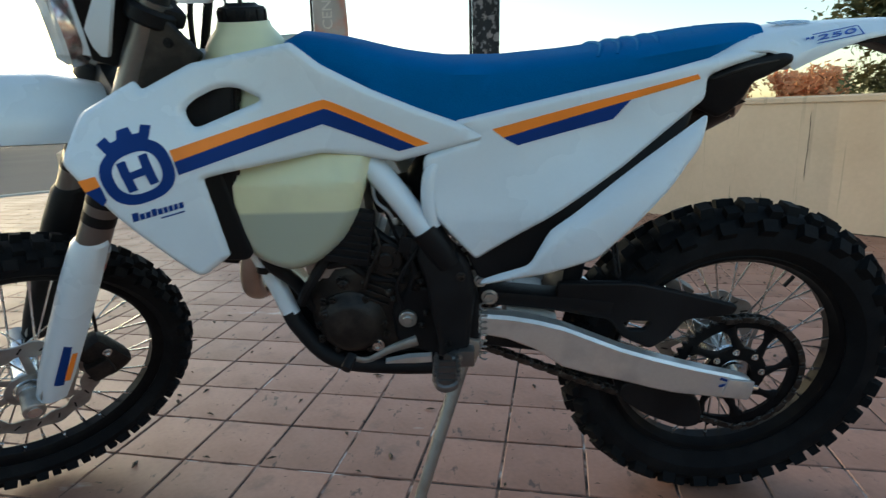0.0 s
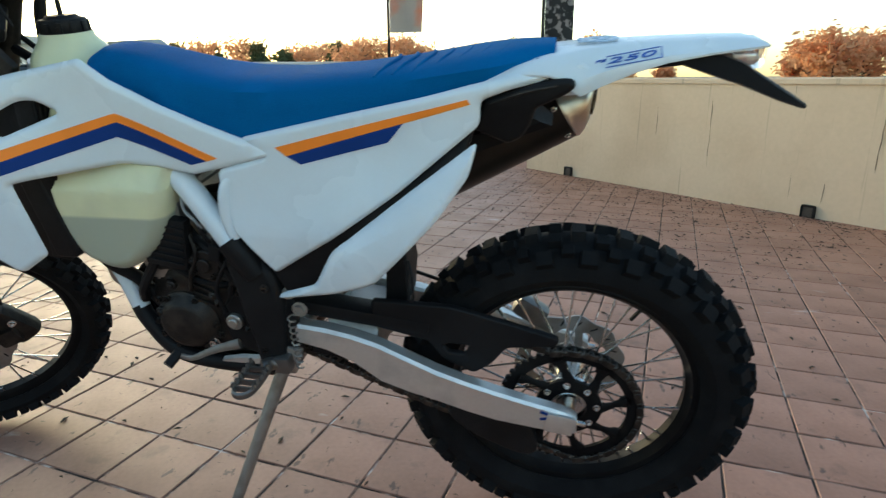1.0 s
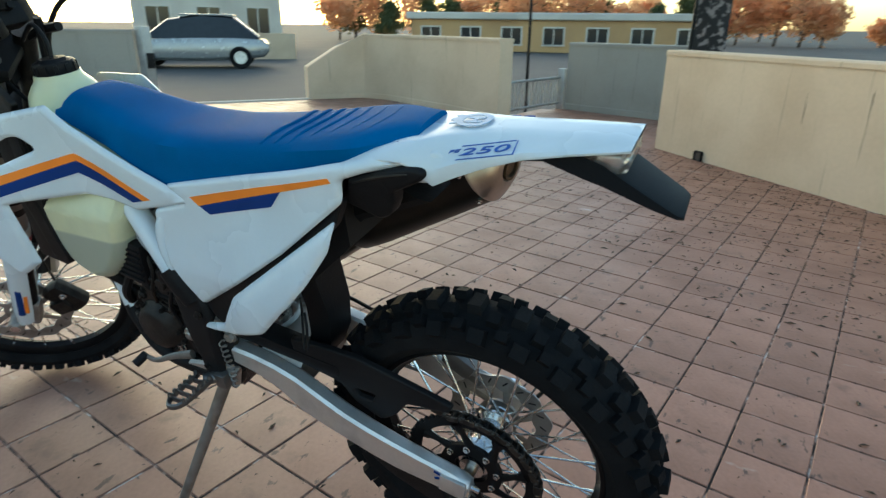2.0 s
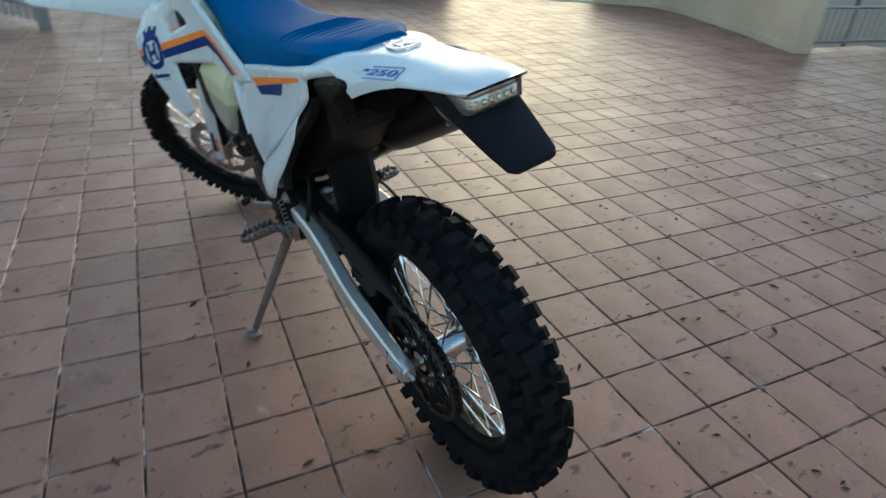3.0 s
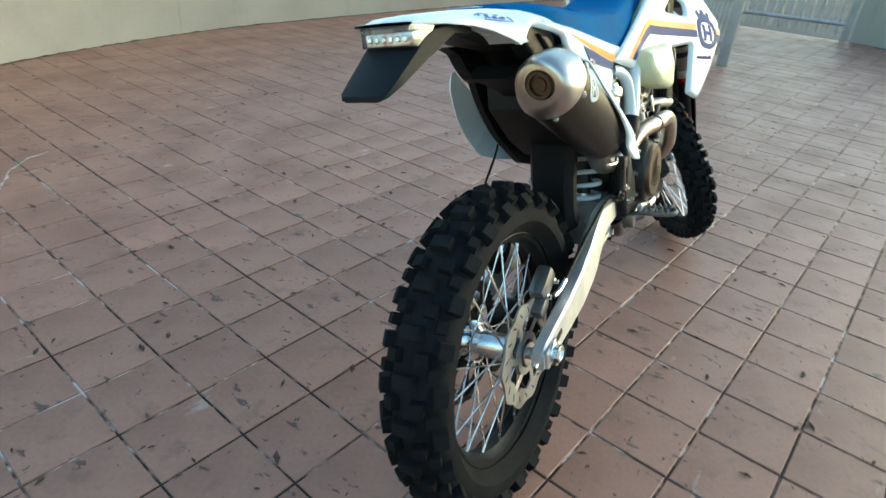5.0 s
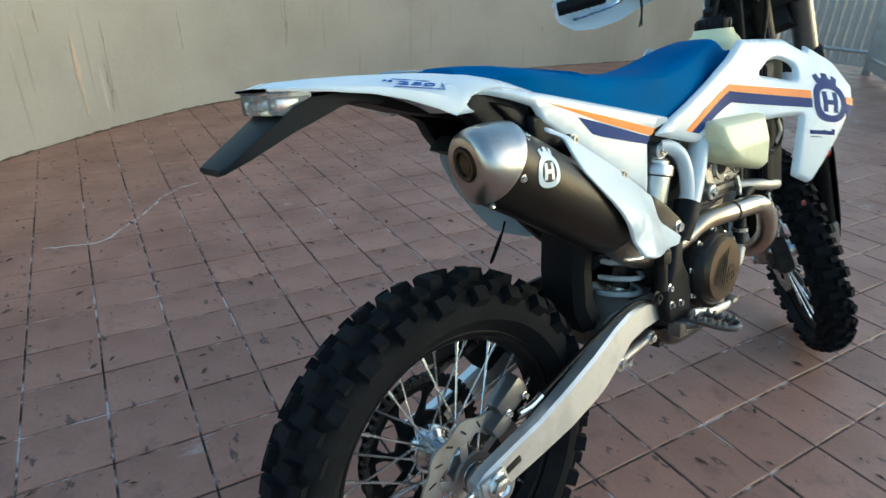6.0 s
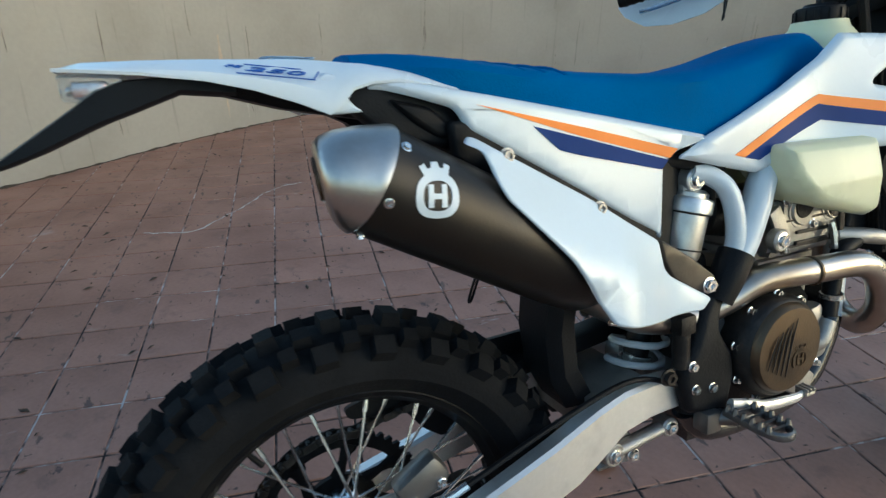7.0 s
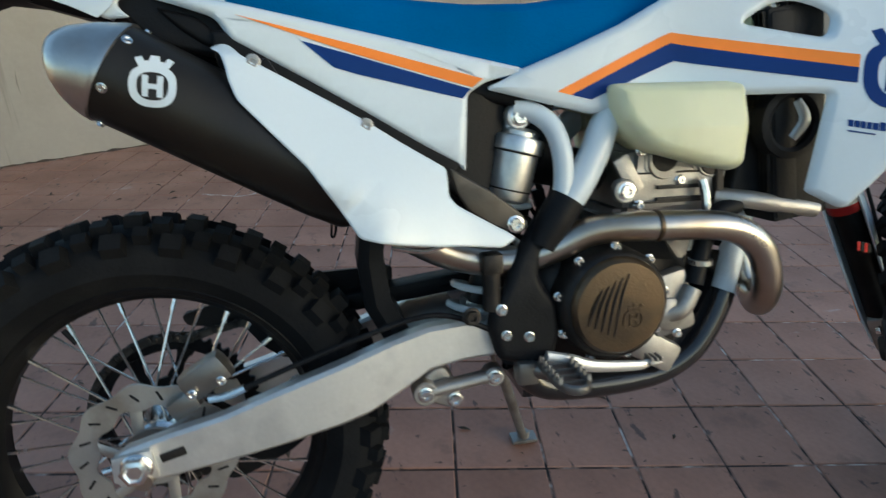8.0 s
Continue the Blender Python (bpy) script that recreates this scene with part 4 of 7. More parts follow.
# rear brake caliper and its line
caliper = part("rear_caliper", join(block((0.072, 0.036, 0.046), (-0.095, 0.076, 0.458), (0, 32, 0), 0.014), block((0.045, 0.028, 0.03), (-0.064, 0.082, 0.422), (0, 30, 0), 0.01)), FORK_GREY, bike, "dark cast rear brake caliper")
part("pin", bolt((-0.118, 0.094, 0.456), 0.005, 0.008), CHROME, caliper)
part("pin", bolt((-0.078, 0.094, 0.440), 0.005, 0.008), CHROME, caliper)
part("banjo", tube([(-0.100, 0.098, 0.432), (-0.125, 0.102, 0.436), (-0.15, 0.104, 0.446)], 0.006, 8), CHROME, caliper)
part("brake_hose", tube([(-0.15, 0.104, 0.446), (-0.30, 0.108, 0.500), (-0.42, 0.112, 0.528), (-0.52, 0.118, 0.49)], 0.0042, 8), BLACK, bike)


# ---- body panels; depth functions say how far each stands out from the middle plane ----
def soft(v, w):
    """Zero below, v above, with a round bend of half-width w between."""
    return 0.0 if v < -w else (v if v > w else (v + w) ** 2 / (4 * w))


def shroud_depth(x, z):
    flare = 0.36 * soft(-x - 0.752, 0.05) - 0.20 * soft(-x - 1.09, 0.05)
    return 0.110 + flare * (1 - 4.6 * soft(z - 0.83, 0.03) + 0.8 * soft(0.82 - z, 0.03))


def panel_depth(x, z):
    return 0.105 + 0.055 * max(0.0, 0.85 - z) + 0.008 * ease(x, -0.45, -0.2) - 0.034 * ease(x, -0.16, 0.0) - 0.25 * max(0.0, z - 0.94)


def shield_depth(x, z):
    lie = 0.408 + 0.188 * x - 0.257 * z - 0.022 * ease(z, 0.878, 0.897)
    w = -0.48 * (x + 0.052) + 0.877 * (z - 0.864)
    return lie + max(0.0, 0.030 - 0.38 * max(0.0, w - 0.012)) * ease(x, -0.47, -0.34) - 0.010 * ease(-0.010 - w, 0.0, 0.02) * ease(x, -0.34, -0.30)


def lower_depth(x, z):
    return 0.127 + 0.20 * min(0.16, max(0.0, 0.87 - z)) - 0.028 * ease(-x, 0.33, 0.52) + 0.016 * ease(x, -0.34, -0.17)


def left_depth(x, z):
    return panel_depth(x, z) + (lower_depth(x, z) - panel_depth(x, z)) * ease(0.93 + 0.3 * (x + 0.17) - z, 0.0, 0.15)


SHROUD = fillet(poly(-0.811, 0.995, -0.896, 0.981, -0.962, 0.970, -1.012, 0.946, -1.031, 0.937, -1.036, 0.943, -1.043, 0.950, -1.067, 0.938, -1.090, 0.924, -1.113, 0.912, -1.122, 0.896, -1.130, 0.872, -1.137, 0.852, -1.136, 0.842,
                     -1.107, 0.805, -1.075, 0.758, -1.048, 0.723, -1.017, 0.684, -0.985, 0.647, -0.974, 0.645, -0.935, 0.671, -0.955, 0.803, -0.924, 0.808, -0.781, 0.823, -0.712, 0.812, -0.657, 0.802, -0.506, 0.839, -0.559, 0.866, -0.617, 0.888, -0.697, 0.922, -0.768, 0.960), 0.006)
HOLE = fillet(poly(-0.974, 0.905, -0.959, 0.919, -0.925, 0.934, -0.896, 0.934, -0.858, 0.913, -0.961, 0.877), 0.012)
STRIPE_ORANGE = poly(-0.992, 0.852, -0.778, 0.907, -0.767, 0.909, -0.756, 0.905, -0.604, 0.834, -0.624, 0.829, -0.757, 0.891, -0.767, 0.895, -0.776, 0.893, -0.987, 0.835)
STRIPE_NAVY = poly(-0.987, 0.835, -0.776, 0.893, -0.767, 0.895, -0.757, 0.891, -0.624, 0.829, -0.654, 0.822, -0.772, 0.871, -0.983, 0.815)
FRONT_ORANGE = poly(-1.114, 0.821, -1.091, 0.826, -1.086, 0.811, -1.106, 0.804)
FRONT_NAVY = poly(-1.106, 0.804, -1.086, 0.811, -1.081, 0.790, -1.087, 0.781)


def emblem(cx, cz, w, turn, back):
    """A crowned ring with two uprights, as outlines in the x-z plane: a list of (outline, hole)."""
    def put(pts):
        c, s = math.cos(radians(turn)), math.sin(radians(turn))
        return [Vector((cx + back * w * (x * c - y * s), cz + w * (x * s + y * c))) for x, y in pts]

    def ringed(r):
        return [(r * math.copysign(abs(math.cos(a)) ** 0.8, math.cos(a)), 0.94 * r * math.copysign(abs(math.sin(a)) ** 0.8, math.sin(a)) - 0.1) for a in (2 * math.pi * k / 32 for k in range(32))]

    crown = [(-0.28, 0.28), (-0.38, 0.47), (-0.25, 0.53), (-0.20, 0.43), (-0.11, 0.44), (-0.08, 0.56), (0.08, 0.56), (0.11, 0.44), (0.20, 0.43), (0.25, 0.53), (0.38, 0.47), (0.28, 0.28)]
    bars = [(-0.21, -0.33), (-0.09, -0.33), (-0.09, -0.16), (0.09, -0.16), (0.09, -0.33), (0.21, -0.33), (0.21, 0.13), (0.09, 0.13), (0.09, -0.05), (-0.09, -0.05), (-0.09, 0.13), (-0.21, 0.13)]
    return [(put(ringed(0.48)), put(ringed(0.32))), (put(crown), None), (put(bars), None)]


def decal(name, outline, depth, side, mat, parent, hole=None, label=""):
    return part(name, sheet(outline, depth, side, 0.0012, cell=0.025, rim=0, hole=hole, lift=0.0013), mat, parent, label)


def sided(outline, s):
    """The right shroud is tipped up a little at its front."""
    if s < 0:
        return outline
    return [Vector((p.x + 0.006 - 0.016 * ease(-p.x, 0.78, 0.98), p.y - 0.002 + 0.019 * ease(-p.x, 0.78, 0.99))) for p in outline]


for s in (-1, 1):
    sh = part("radiator_shroud", sheet(sided(SHROUD, s), shroud_depth, s, 0.006, cell=0.022, rim=0.010, hole=sided(HOLE, s)), WHITE, bike, "white plastic radiator shroud with orange and navy stripes")
    decal("orange_stripe", sided(STRIPE_ORANGE, s), shroud_depth, s, ORANGE, sh)
    decal("navy_stripe", sided(STRIPE_NAVY, s), shroud_depth, s, NAVY, sh)
    decal("orange_stripe", sided(FRONT_ORANGE, s), shroud_depth, s, ORANGE, sh)
    decal("navy_stripe", sided(FRONT_NAVY, s), shroud_depth, s, NAVY, sh)
    for ol, ho in emblem(-1.039 - (0.012 if s > 0 else 0.0), 0.834 + (0.013 if s > 0 else 0.0), 0.099, 16 if s < 0 else 12, 1):
        decal("emblem", ol, shroud_depth, s, NAVY, sh, ho)
    for a, b, h in ((0.000, 0.008, 0.013), (0.010, 0.006, 0.009), (0.018, 0.006, 0.009), (0.026, 0.006, 0.011), (0.034, 0.006, 0.009), (0.042, 0.005, 0.009), (0.049, 0.005, 0.009), (0.056, 0.005, 0.009), (0.063, 0.006, 0.009), (0.037, 0.032, 0.002)):
        x0, z0 = -1.053 + a, (0.752, 0.762)[s > 0] + a * 0.18 - (0.007 if h < 0.005 else 0.0)
        decal("small_bar", poly(x0, z0, x0 + b, z0 + b * 0.18, x0 + b, z0 + b * 0.18 + h, x0, z0 + h), shroud_depth, s, NAVY, sh)

LEFT_PANEL = fillet(poly(-0.564, 0.866, -0.389, 0.904, -0.254, 0.933, -0.181, 0.951, -0.108, 0.966, -0.076, 0.962, -0.070, 0.954, -0.128, 0.943, -0.168, 0.929, -0.169, 0.894, -0.295, 0.791, -0.418, 0.705,
                         -0.530, 0.630, -0.597, 0.707, -0.612, 0.753, -0.616, 0.797, -0.611, 0.812, -0.520, 0.838), 0.010)
RIGHT_PANEL = fillet(poly(-0.554, 0.864, -0.389, 0.901, -0.276, 0.925, -0.145, 0.953, -0.100, 0.962, -0.076, 0.961, -0.070, 0.954, -0.084, 0.9535, -0.115, 0.944, -0.140, 0.935, -0.161, 0.928, -0.170, 0.916, -0.177, 0.902, -0.273, 0.847, -0.331, 0.813, -0.410, 0.765, -0.460, 0.737, -0.469, 0.728, -0.475, 0.832, -0.498, 0.846), 0.007)
REAR_ORANGE = poly(-0.501, 0.853, -0.340, 0.894, -0.186, 0.932, -0.182, 0.925, -0.340, 0.880, -0.483, 0.839)
REAR_NAVY = poly(-0.483, 0.839, -0.340, 0.880, -0.284, 0.896, -0.310, 0.866, -0.460, 0.826)
for s, ol, tag in ((-1, LEFT_PANEL, "white airbox side panel with an orange and navy stripe"), (1, RIGHT_PANEL, "white rear side panel with an orange and navy stripe")):
    dep = left_depth if s < 0 else panel_depth
    p = part("side_panel", sheet(ol, dep, s, 0.006, cell=0.022, rim=0.009), WHITE, bike, tag)
    if s < 0:
        decal("orange_stripe", REAR_ORANGE, dep, s, ORANGE, p)
        decal("navy_stripe", REAR_NAVY, dep, s, NAVY, p)
    else:
        decal("orange_stripe", poly(-0.495, 0.851, -0.340, 0.892, -0.188, 0.930, -0.330, 0.883, -0.480, 0.840), panel_depth, s, ORANGE, p)
        decal("navy_stripe", poly(-0.478, 0.838, -0.330, 0.881, -0.262, 0.900, -0.300, 0.868, -0.330, 0.859, -0.466, 0.826), panel_depth, s, NAVY, p)

part("lower_side_panel", sheet(fillet(poly(-0.169, 0.877, -0.181, 0.829, -0.227, 0.765, -0.333, 0.653, -0.413, 0.621, -0.523, 0.591, -0.521, 0.599, -0.441, 0.635, -0.427, 0.662, -0.407, 0.697), 0.012),
                               lambda x, z: lower_depth(x, z) + 0.005 + 0.022 * ease(0.86 - z, 0.0, 0.20) - 0.009 * ease(0.020 + z - 0.686 - 0.80 * (x + 0.405), 0.0, 0.030), -1, 0.006, rim=0.009), WHITE, bike, "white lower side panel")
part("panel_backing", sheet(fillet(poly(-0.175, 0.895, -0.190, 0.850, -0.425, 0.610, -0.520, 0.578, -0.548, 0.640, -0.40, 0.730), 0.01), lambda x, z: left_depth(x, z) - 0.014, -1, 0.02), BLACK, bike, "black plastic showing in the panel gap")
shield = part("heat_shield", sheet(fillet(poly(-0.157, 0.890, -0.171, 0.897, -0.182, 0.892, -0.191, 0.882, -0.205, 0.874, -0.222, 0.865, -0.309, 0.816, -0.331, 0.803, -0.377, 0.773, -0.436, 0.737, -0.4365, 0.701, -0.448, 0.688, -0.520, 0.646, -0.530, 0.639, -0.508, 0.628, -0.416, 0.641, -0.340, 0.657, -0.315, 0.664, -0.298, 0.692, -0.260, 0.751, -0.188, 0.829, -0.179, 0.852, -0.176, 0.868, -0.171, 0.883), 0.006),
                                    shield_depth, 1, 0.006, rim=0.0035), WHITE, bike, "white plastic guard over the silencer")
for x, z in ((-0.206, 0.873), (-0.334, 0.796)):
    part("panel_bolt", bolt((x, shield_depth(x, z) - 0.004, z), 0.0068, 0.007), CAST, shield)
part("gap_backing", sheet(fillet(poly(-0.155, 0.915, -0.160, 0.870, -0.32, 0.775, -0.44, 0.705, -0.468, 0.742, -0.41, 0.790, -0.33, 0.842, -0.20, 0.910), 0.01), lambda x, z: panel_depth(x, z) - 0.004, 1, 0.012), BLACK, bike)
sub = part("sub_cover", sheet(fillet(poly(-0.440, 0.738, -0.496, 0.704, -0.543, 0.668, -0.546, 0.653, -0.536, 0.641, -0.497, 0.657, -0.466, 0.678, -0.449, 0.703), 0.006), lambda x, z: 0.136, 1, 0.006, rim=0.003), SMOKE, bike, "smoked grey cover plate with a bolt")
part("cover_bolt", bolt((-0.530, 0.135, 0.657), 0.009, 0.009), CHROME, sub)


# ---- seat ----
def seat():
    st = []
    for i in range(33):
        u = i / 32
        x = -0.838 + u * 0.772
        lo = 0.856 + 0.43 * max(0.0, -0.559 - x) + 0.218 * max(0.0, x + 0.559) + 0.9 * max(0.0, x + 0.130)
        pts = [(-0.838, 0.994), (-0.815, 1.006), (-0.732, 0.995), (-0.657, 0.981), (-0.577, 0.969), (-0.485, 0.967), (-0.371, 0.975), (-0.277, 0.986), (-0.185, 0.998), (-0.105, 1.006), (-0.082, 1.006), (-0.072, 1.002), (-0.066, 0.994)]
        for (a, za), (b, zb) in zip(pts, pts[1:]):
            if a <= x <= b:
                hi = za + (zb - za) * (x - a) / (b - a) - 0.010 * ease(x, -0.80, -0.62) - 0.0070 + 0.0030 * ease(x, -0.30, -0.08)
        w = 0.094 - 0.020 * ease(-x, 0.62, 0.84) - 0.034 * ease(x, -0.19, -0.062)
        tw = 0.080 - 0.026 * ease(-x, 0.55, 0.84) + 0.006 * ease(x, -0.35, -0.15) - 0.044 * ease(x, -0.17, -0.062)
        lo = min(lo, hi - 0.012)
        ring = []
        for k in range(17):
            v = k / 16 * 2 - 1
            if abs(v) > 0.75:
                f = (1 - abs(v)) / 0.25
                y, z = w + (tw + 0.010 - w) * f, lo + (hi - 0.014 - lo) * f
            else:
                f = abs(v) / 0.75
                y, z = (tw + 0.010) * f ** 0.85, hi - 0.014 * f ** 5 + 0.004 * (1 - f * f)
            ring.append((x, math.copysign(y, v), z))
        ring += [(x, 0.08, lo - 0.01), (x, -0.08, lo - 0.01)]
        st.append(ring)
    return loft(st)


st = part("seat", seat(), BLUE_SEAT, bike, "long blue ribbed vinyl seat", angle=50)
for k in range(7):
    x = -0.335 + k * 0.030
    part("seat_rib", tube([(x + 0.002, -0.078, 0.9524 + 0.115 * (x + 0.36)), (x + 0.012, -0.05, 0.9629 + 0.115 * (x + 0.36)), (x + 0.020, 0, 0.9659 + 0.115 * (x + 0.36)), (x + 0.012, 0.05, 0.9629 + 0.115 * (x + 0.36)), (x + 0.002, 0.078, 0.9524 + 0.115 * (x + 0.36))], 0.0040, 8, 4), BLUE_SEAT, st)


# ---- tail ----
def tail_ring(x, wb, zb, wt, zt):
    half = [(wb * 0.86, zb + 0.004), (wb, zb), (wb + 0.001, zb + 0.003), (wb - 0.002, zb + 0.40 * (zt - zb)), (wt, zt - 0.002), (wt * 0.85, zt), (wt * 0.4, zt + 0.001)]
    return [(x, -y, z) for y, z in half] + [(x, y, z) for y, z in half[::-1]]


tail = part("rear_fender", loft([tail_ring(*r) for r in ((-0.175, 0.096, 0.944, 0.082, 0.9570), (-0.140, 0.096, 0.953, 0.080, 0.9680), (-0.105, 0.095, 0.960, 0.074, 0.9770), (-0.075, 0.093, 0.959, 0.068, 0.9830), (-0.055, 0.092, 0.954, 0.064, 0.9850), (-0.042, 0.091, 0.940, 0.060, 0.9870), (-0.028, 0.089, 0.930, 0.055, 0.9890), (0.0, 0.085, 0.943, 0.046, 0.9920),
                                                         (0.045, 0.077, 0.960, 0.037, 0.9940), (0.09, 0.068, 0.972, 0.034, 0.9960), (0.15, 0.060, 0.981, 0.035, 0.9970), (0.200, 0.053, 0.986, 0.037, 0.9965), (0.222, 0.048, 0.988, 0.037, 0.9910))]), WHITE, bike, "white plastic rear fender with blue number lettering")
for s in (-1, 1):
    num = text_mesh("250", 0.0245, 0.0006, 0.25)
    bmesh.ops.scale(num, vec=(1.85, 0.66, 1) if s < 0 else (1.60, 0.56, 1), verts=num.verts)
    along = Vector((0.090, 0.0143, 0.0135)).normalized() if s < 0 else Vector((-0.090, 0.0143, -0.0135)).normalized()
    out = Vector((0.10, s * 0.43, 0.90)).normalized()
    up = out.cross(along).normalized()
    out = along.cross(up).normalized()
    m = Matrix((along, up, out)).transposed().to_4x4()
    c = Vector((0.038, -0.064, 0.9775)) if s < 0 else Vector((0.022, 0.066, 0.9765))
    part("number", moved(num, Matrix.Translation(c + out * 0.0022) @ m), BLUE_INK, tail, "blue number 250")
    fe = text_mesh("FE", 0.0125, 0.0006, 0.25)
    bmesh.ops.scale(fe, vec=(1.3, 0.55, 1), verts=fe.verts)
    part("model_letters", moved(fe, Matrix.Translation(c + out * 0.0022) @ m @ Matrix.Translation((-0.041, 0.0035, 0))), BLUE_INK, tail, "small blue letters FE")
    part("number_bar", moved(join(block((0.078, 0.0012, 0.001), (0.003, -0.0115, 0), bevel=0), block((0.074, 0.0012, 0.001), (0.007, 0.0115, 0), bevel=0), block((0.0012, 0.023, 0.001), (0.0435, 0, 0), (0, 0, -14), 0)), Matrix.Translation(c + out * 0.0020) @ m), BLUE_INK, tail)
for ol, ho in emblem(0.0, 0.0, 0.055, 0, 1):
    bm = sheet(ol, lambda x, z: 0.0, 1, 0.001, rim=0, hole=ho)
    part("emblem", moved(bm, pose(-0.005, 0, 0.9950, 0, -3, 0) @ pose(0, 0, 0, -90, 0, 90)), PALE_INK, tail, "pale blue emblem")
HOOK = fillet(poly(-0.064, 0.931, -0.055, 0.938, -0.049, 0.946, -0.053, 0.954, -0.062, 0.963, -0.030, 0.975, -0.004, 0.962, -0.010, 0.944, -0.034, 0.930), 0.004)
for s in (-1, 1):
    part("fender_hook", sheet(HOOK, panel_depth, s, 0.006, cell=0.015, rim=0.004), WHITE, tail)
part("undertray", loft([[(x, -w, z - h), (x, -w * 0.8, z), (x, w * 0.8, z), (x, w, z - h), (x, w * 0.7, z - h - 0.012), (x, -w * 0.7, z - h - 0.012)] for x, w, z, h in
                        ((-0.40, 0.060, 0.850, 0.05), (-0.28, 0.070, 0.890, 0.055), (-0.14, 0.062, 0.932, 0.010), (-0.06, 0.040, 0.942, 0.004), (0.01, 0.040, 0.956, 0.004), (0.07, 0.040, 0.974, 0.004), (0.11, 0.042, 0.982, 0.003))]), BLACK, bike, "black undertray below the seat")
for s in (-1, 1):
    if s < 0:
        part("grab_recess", sheet(fillet(poly(-0.185, 0.880, -0.163, 0.926, -0.109, 0.947, -0.052, 0.958, -0.036, 0.955, -0.034, 0.945, -0.045, 0.936, -0.089, 0.914, -0.096, 0.890, -0.110, 0.866, -0.130, 0.855), 0.007), lambda x, z: 0.099 - 0.30 * max(0.0, 0.925 - z), s, 0.03, rim=0.007), BLACK, bike, "black plastic grab handle under the seat")
        part("handle_groove", tube([(-0.155, -0.098, 0.922), (-0.11, -0.100, 0.938), (-0.06, -0.100, 0.948)], [0.001, 0.003, 0.001], 8), DARK_CAST, bike)
        continue
    part("grab_recess", sheet(fillet(poly(-0.180, 0.925, -0.150, 0.945, -0.075, 0.962, -0.045, 0.955, -0.052, 0.935, -0.090, 0.900, -0.175, 0.880), 0.014), lambda x, z: 0.088 - 0.1 * max(0.0, x + 0.12), s, 0.03), BLACK, bike)
    part("grab_handle", sheet(fillet(poly(-0.092, 0.943, -0.140, 0.931, -0.163, 0.910, -0.172, 0.893, -0.150, 0.895, -0.120, 0.915), 0.008), lambda x, z: 0.095, s, 0.012, rim=0.006), BLACK, bike, "black grab handle under the seat")

flap = part("mudflap", loft([[(x, -w, z - t), (x, -w, z), (x, -w * 0.86, z + 0.002), (x, w * 0.86, z + 0.002), (x, w, z), (x, w, z - t), (x, w * 0.8, z - t - 0.003), (x, -w * 0.8, z - t - 0.003)] for x, w, z, t in
                             ((0.060, 0.047, 0.974, 0.014), (0.113, 0.048, 0.978, 0.012), (0.165, 0.048, 0.976, 0.028), (0.190, 0.047, 0.968, 0.028), (0.212, 0.046, 0.953, 0.022), (0.250, 0.043, 0.929, 0.014), (0.282, 0.040, 0.909, 0.005), (0.289, 0.034, 0.905, 0.003))]), FLAP_BLACK, bike, "black plastic mudflap below the tail lamp")
lamp = part("tail_lamp", loft([[(x, -w, z0), (x, -w, z1), (x, w, z1), (x, w, z0)] for x, w, z0, z1 in ((0.165, 0.046, 0.962, 0.990), (0.195, 0.046, 0.958, 0.990), (0.217, 0.043, 0.960, 0.987), (0.220, 0.040, 0.964, 0.984))]), LENS, bike, "clear tail lamp with silver reflectors")
part("reflector", block((0.030, 0.076, 0.016), (0.194, 0, 0.971), bevel=0.003), LED, lamp)
for k in range(6):
    part("diode", disc(0.0045, 0.004, (0.211, -0.030 + k * 0.012, 0.971), "X", 10), CHROME, lamp)
part("hook_loop", tube([(-0.300, -0.108, 0.690), (-0.297, -0.114, 0.668), (-0.293, -0.126, 0.636), (-0.288, -0.140, 0.604), (-0.282, -0.138, 0.604), (-0.286, -0.124, 0.638), (-0.292, -0.114, 0.664)], 0.0024, 6), BLACK, bike)

# inner mudguard and airbox behind the wheel
part("inner_mudguard", loft([[(x - 0.012, -0.74 * w, z), (x + 0.004, -w * 0.55, z - 0.008), (x + 0.004, w * 0.7, z - 0.008), (x - 0.012, w, z), (x - 0.034, w, z + 0.010), (x - 0.034, -0.74 * w, z + 0.010)] for x, w, z in
                              ((-0.356, 0.054, 0.475), (-0.328, 0.056, 0.53), (-0.320, 0.060, 0.60), (-0.330, 0.064, 0.68), (-0.298, 0.066, 0.76), (-0.190, 0.064, 0.835), (-0.07, 0.056, 0.880))]), BLACK, bike, "black inner mudguard")
part("airbox", loft([[(x, -w, z0), (x, -w, z1), (x, w, z1), (x, w, z0)] for x, w, z0, z1 in ((-0.575, 0.05, 0.72, 0.86), (-0.50, 0.085, 0.66, 0.875), (-0.40, 0.088, 0.64, 0.88), (-0.30, 0.080, 0.70, 0.90), (-0.20, 0.072, 0.79, 0.925))]), BLACK, bike, "black plastic airbox")

# ---- tank ----
LEFT_LOBE = fillet(poly(-0.952, 0.838, -0.690, 0.838, -0.706, 0.796, -0.730, 0.714, -0.758, 0.668, -0.806, 0.626, -0.846, 0.611, -0.872, 0.614, -0.915, 0.634, -0.942, 0.676, -0.950, 0.740, -0.950, 0.790), 0.018)
SHOULDER = fillet(poly(-0.915, 0.868, -0.908, 0.950, -0.850, 0.965, -0.780, 0.930, -0.800, 0.855), 0.015)
RIGHT_LOBE = fillet(poly(-0.668, 0.840, -0.678, 0.796, -0.704, 0.764, -0.730, 0.746, -0.838, 0.716, -0.862, 0.724, -0.866, 0.790, -0.862, 0.840), 0.012)
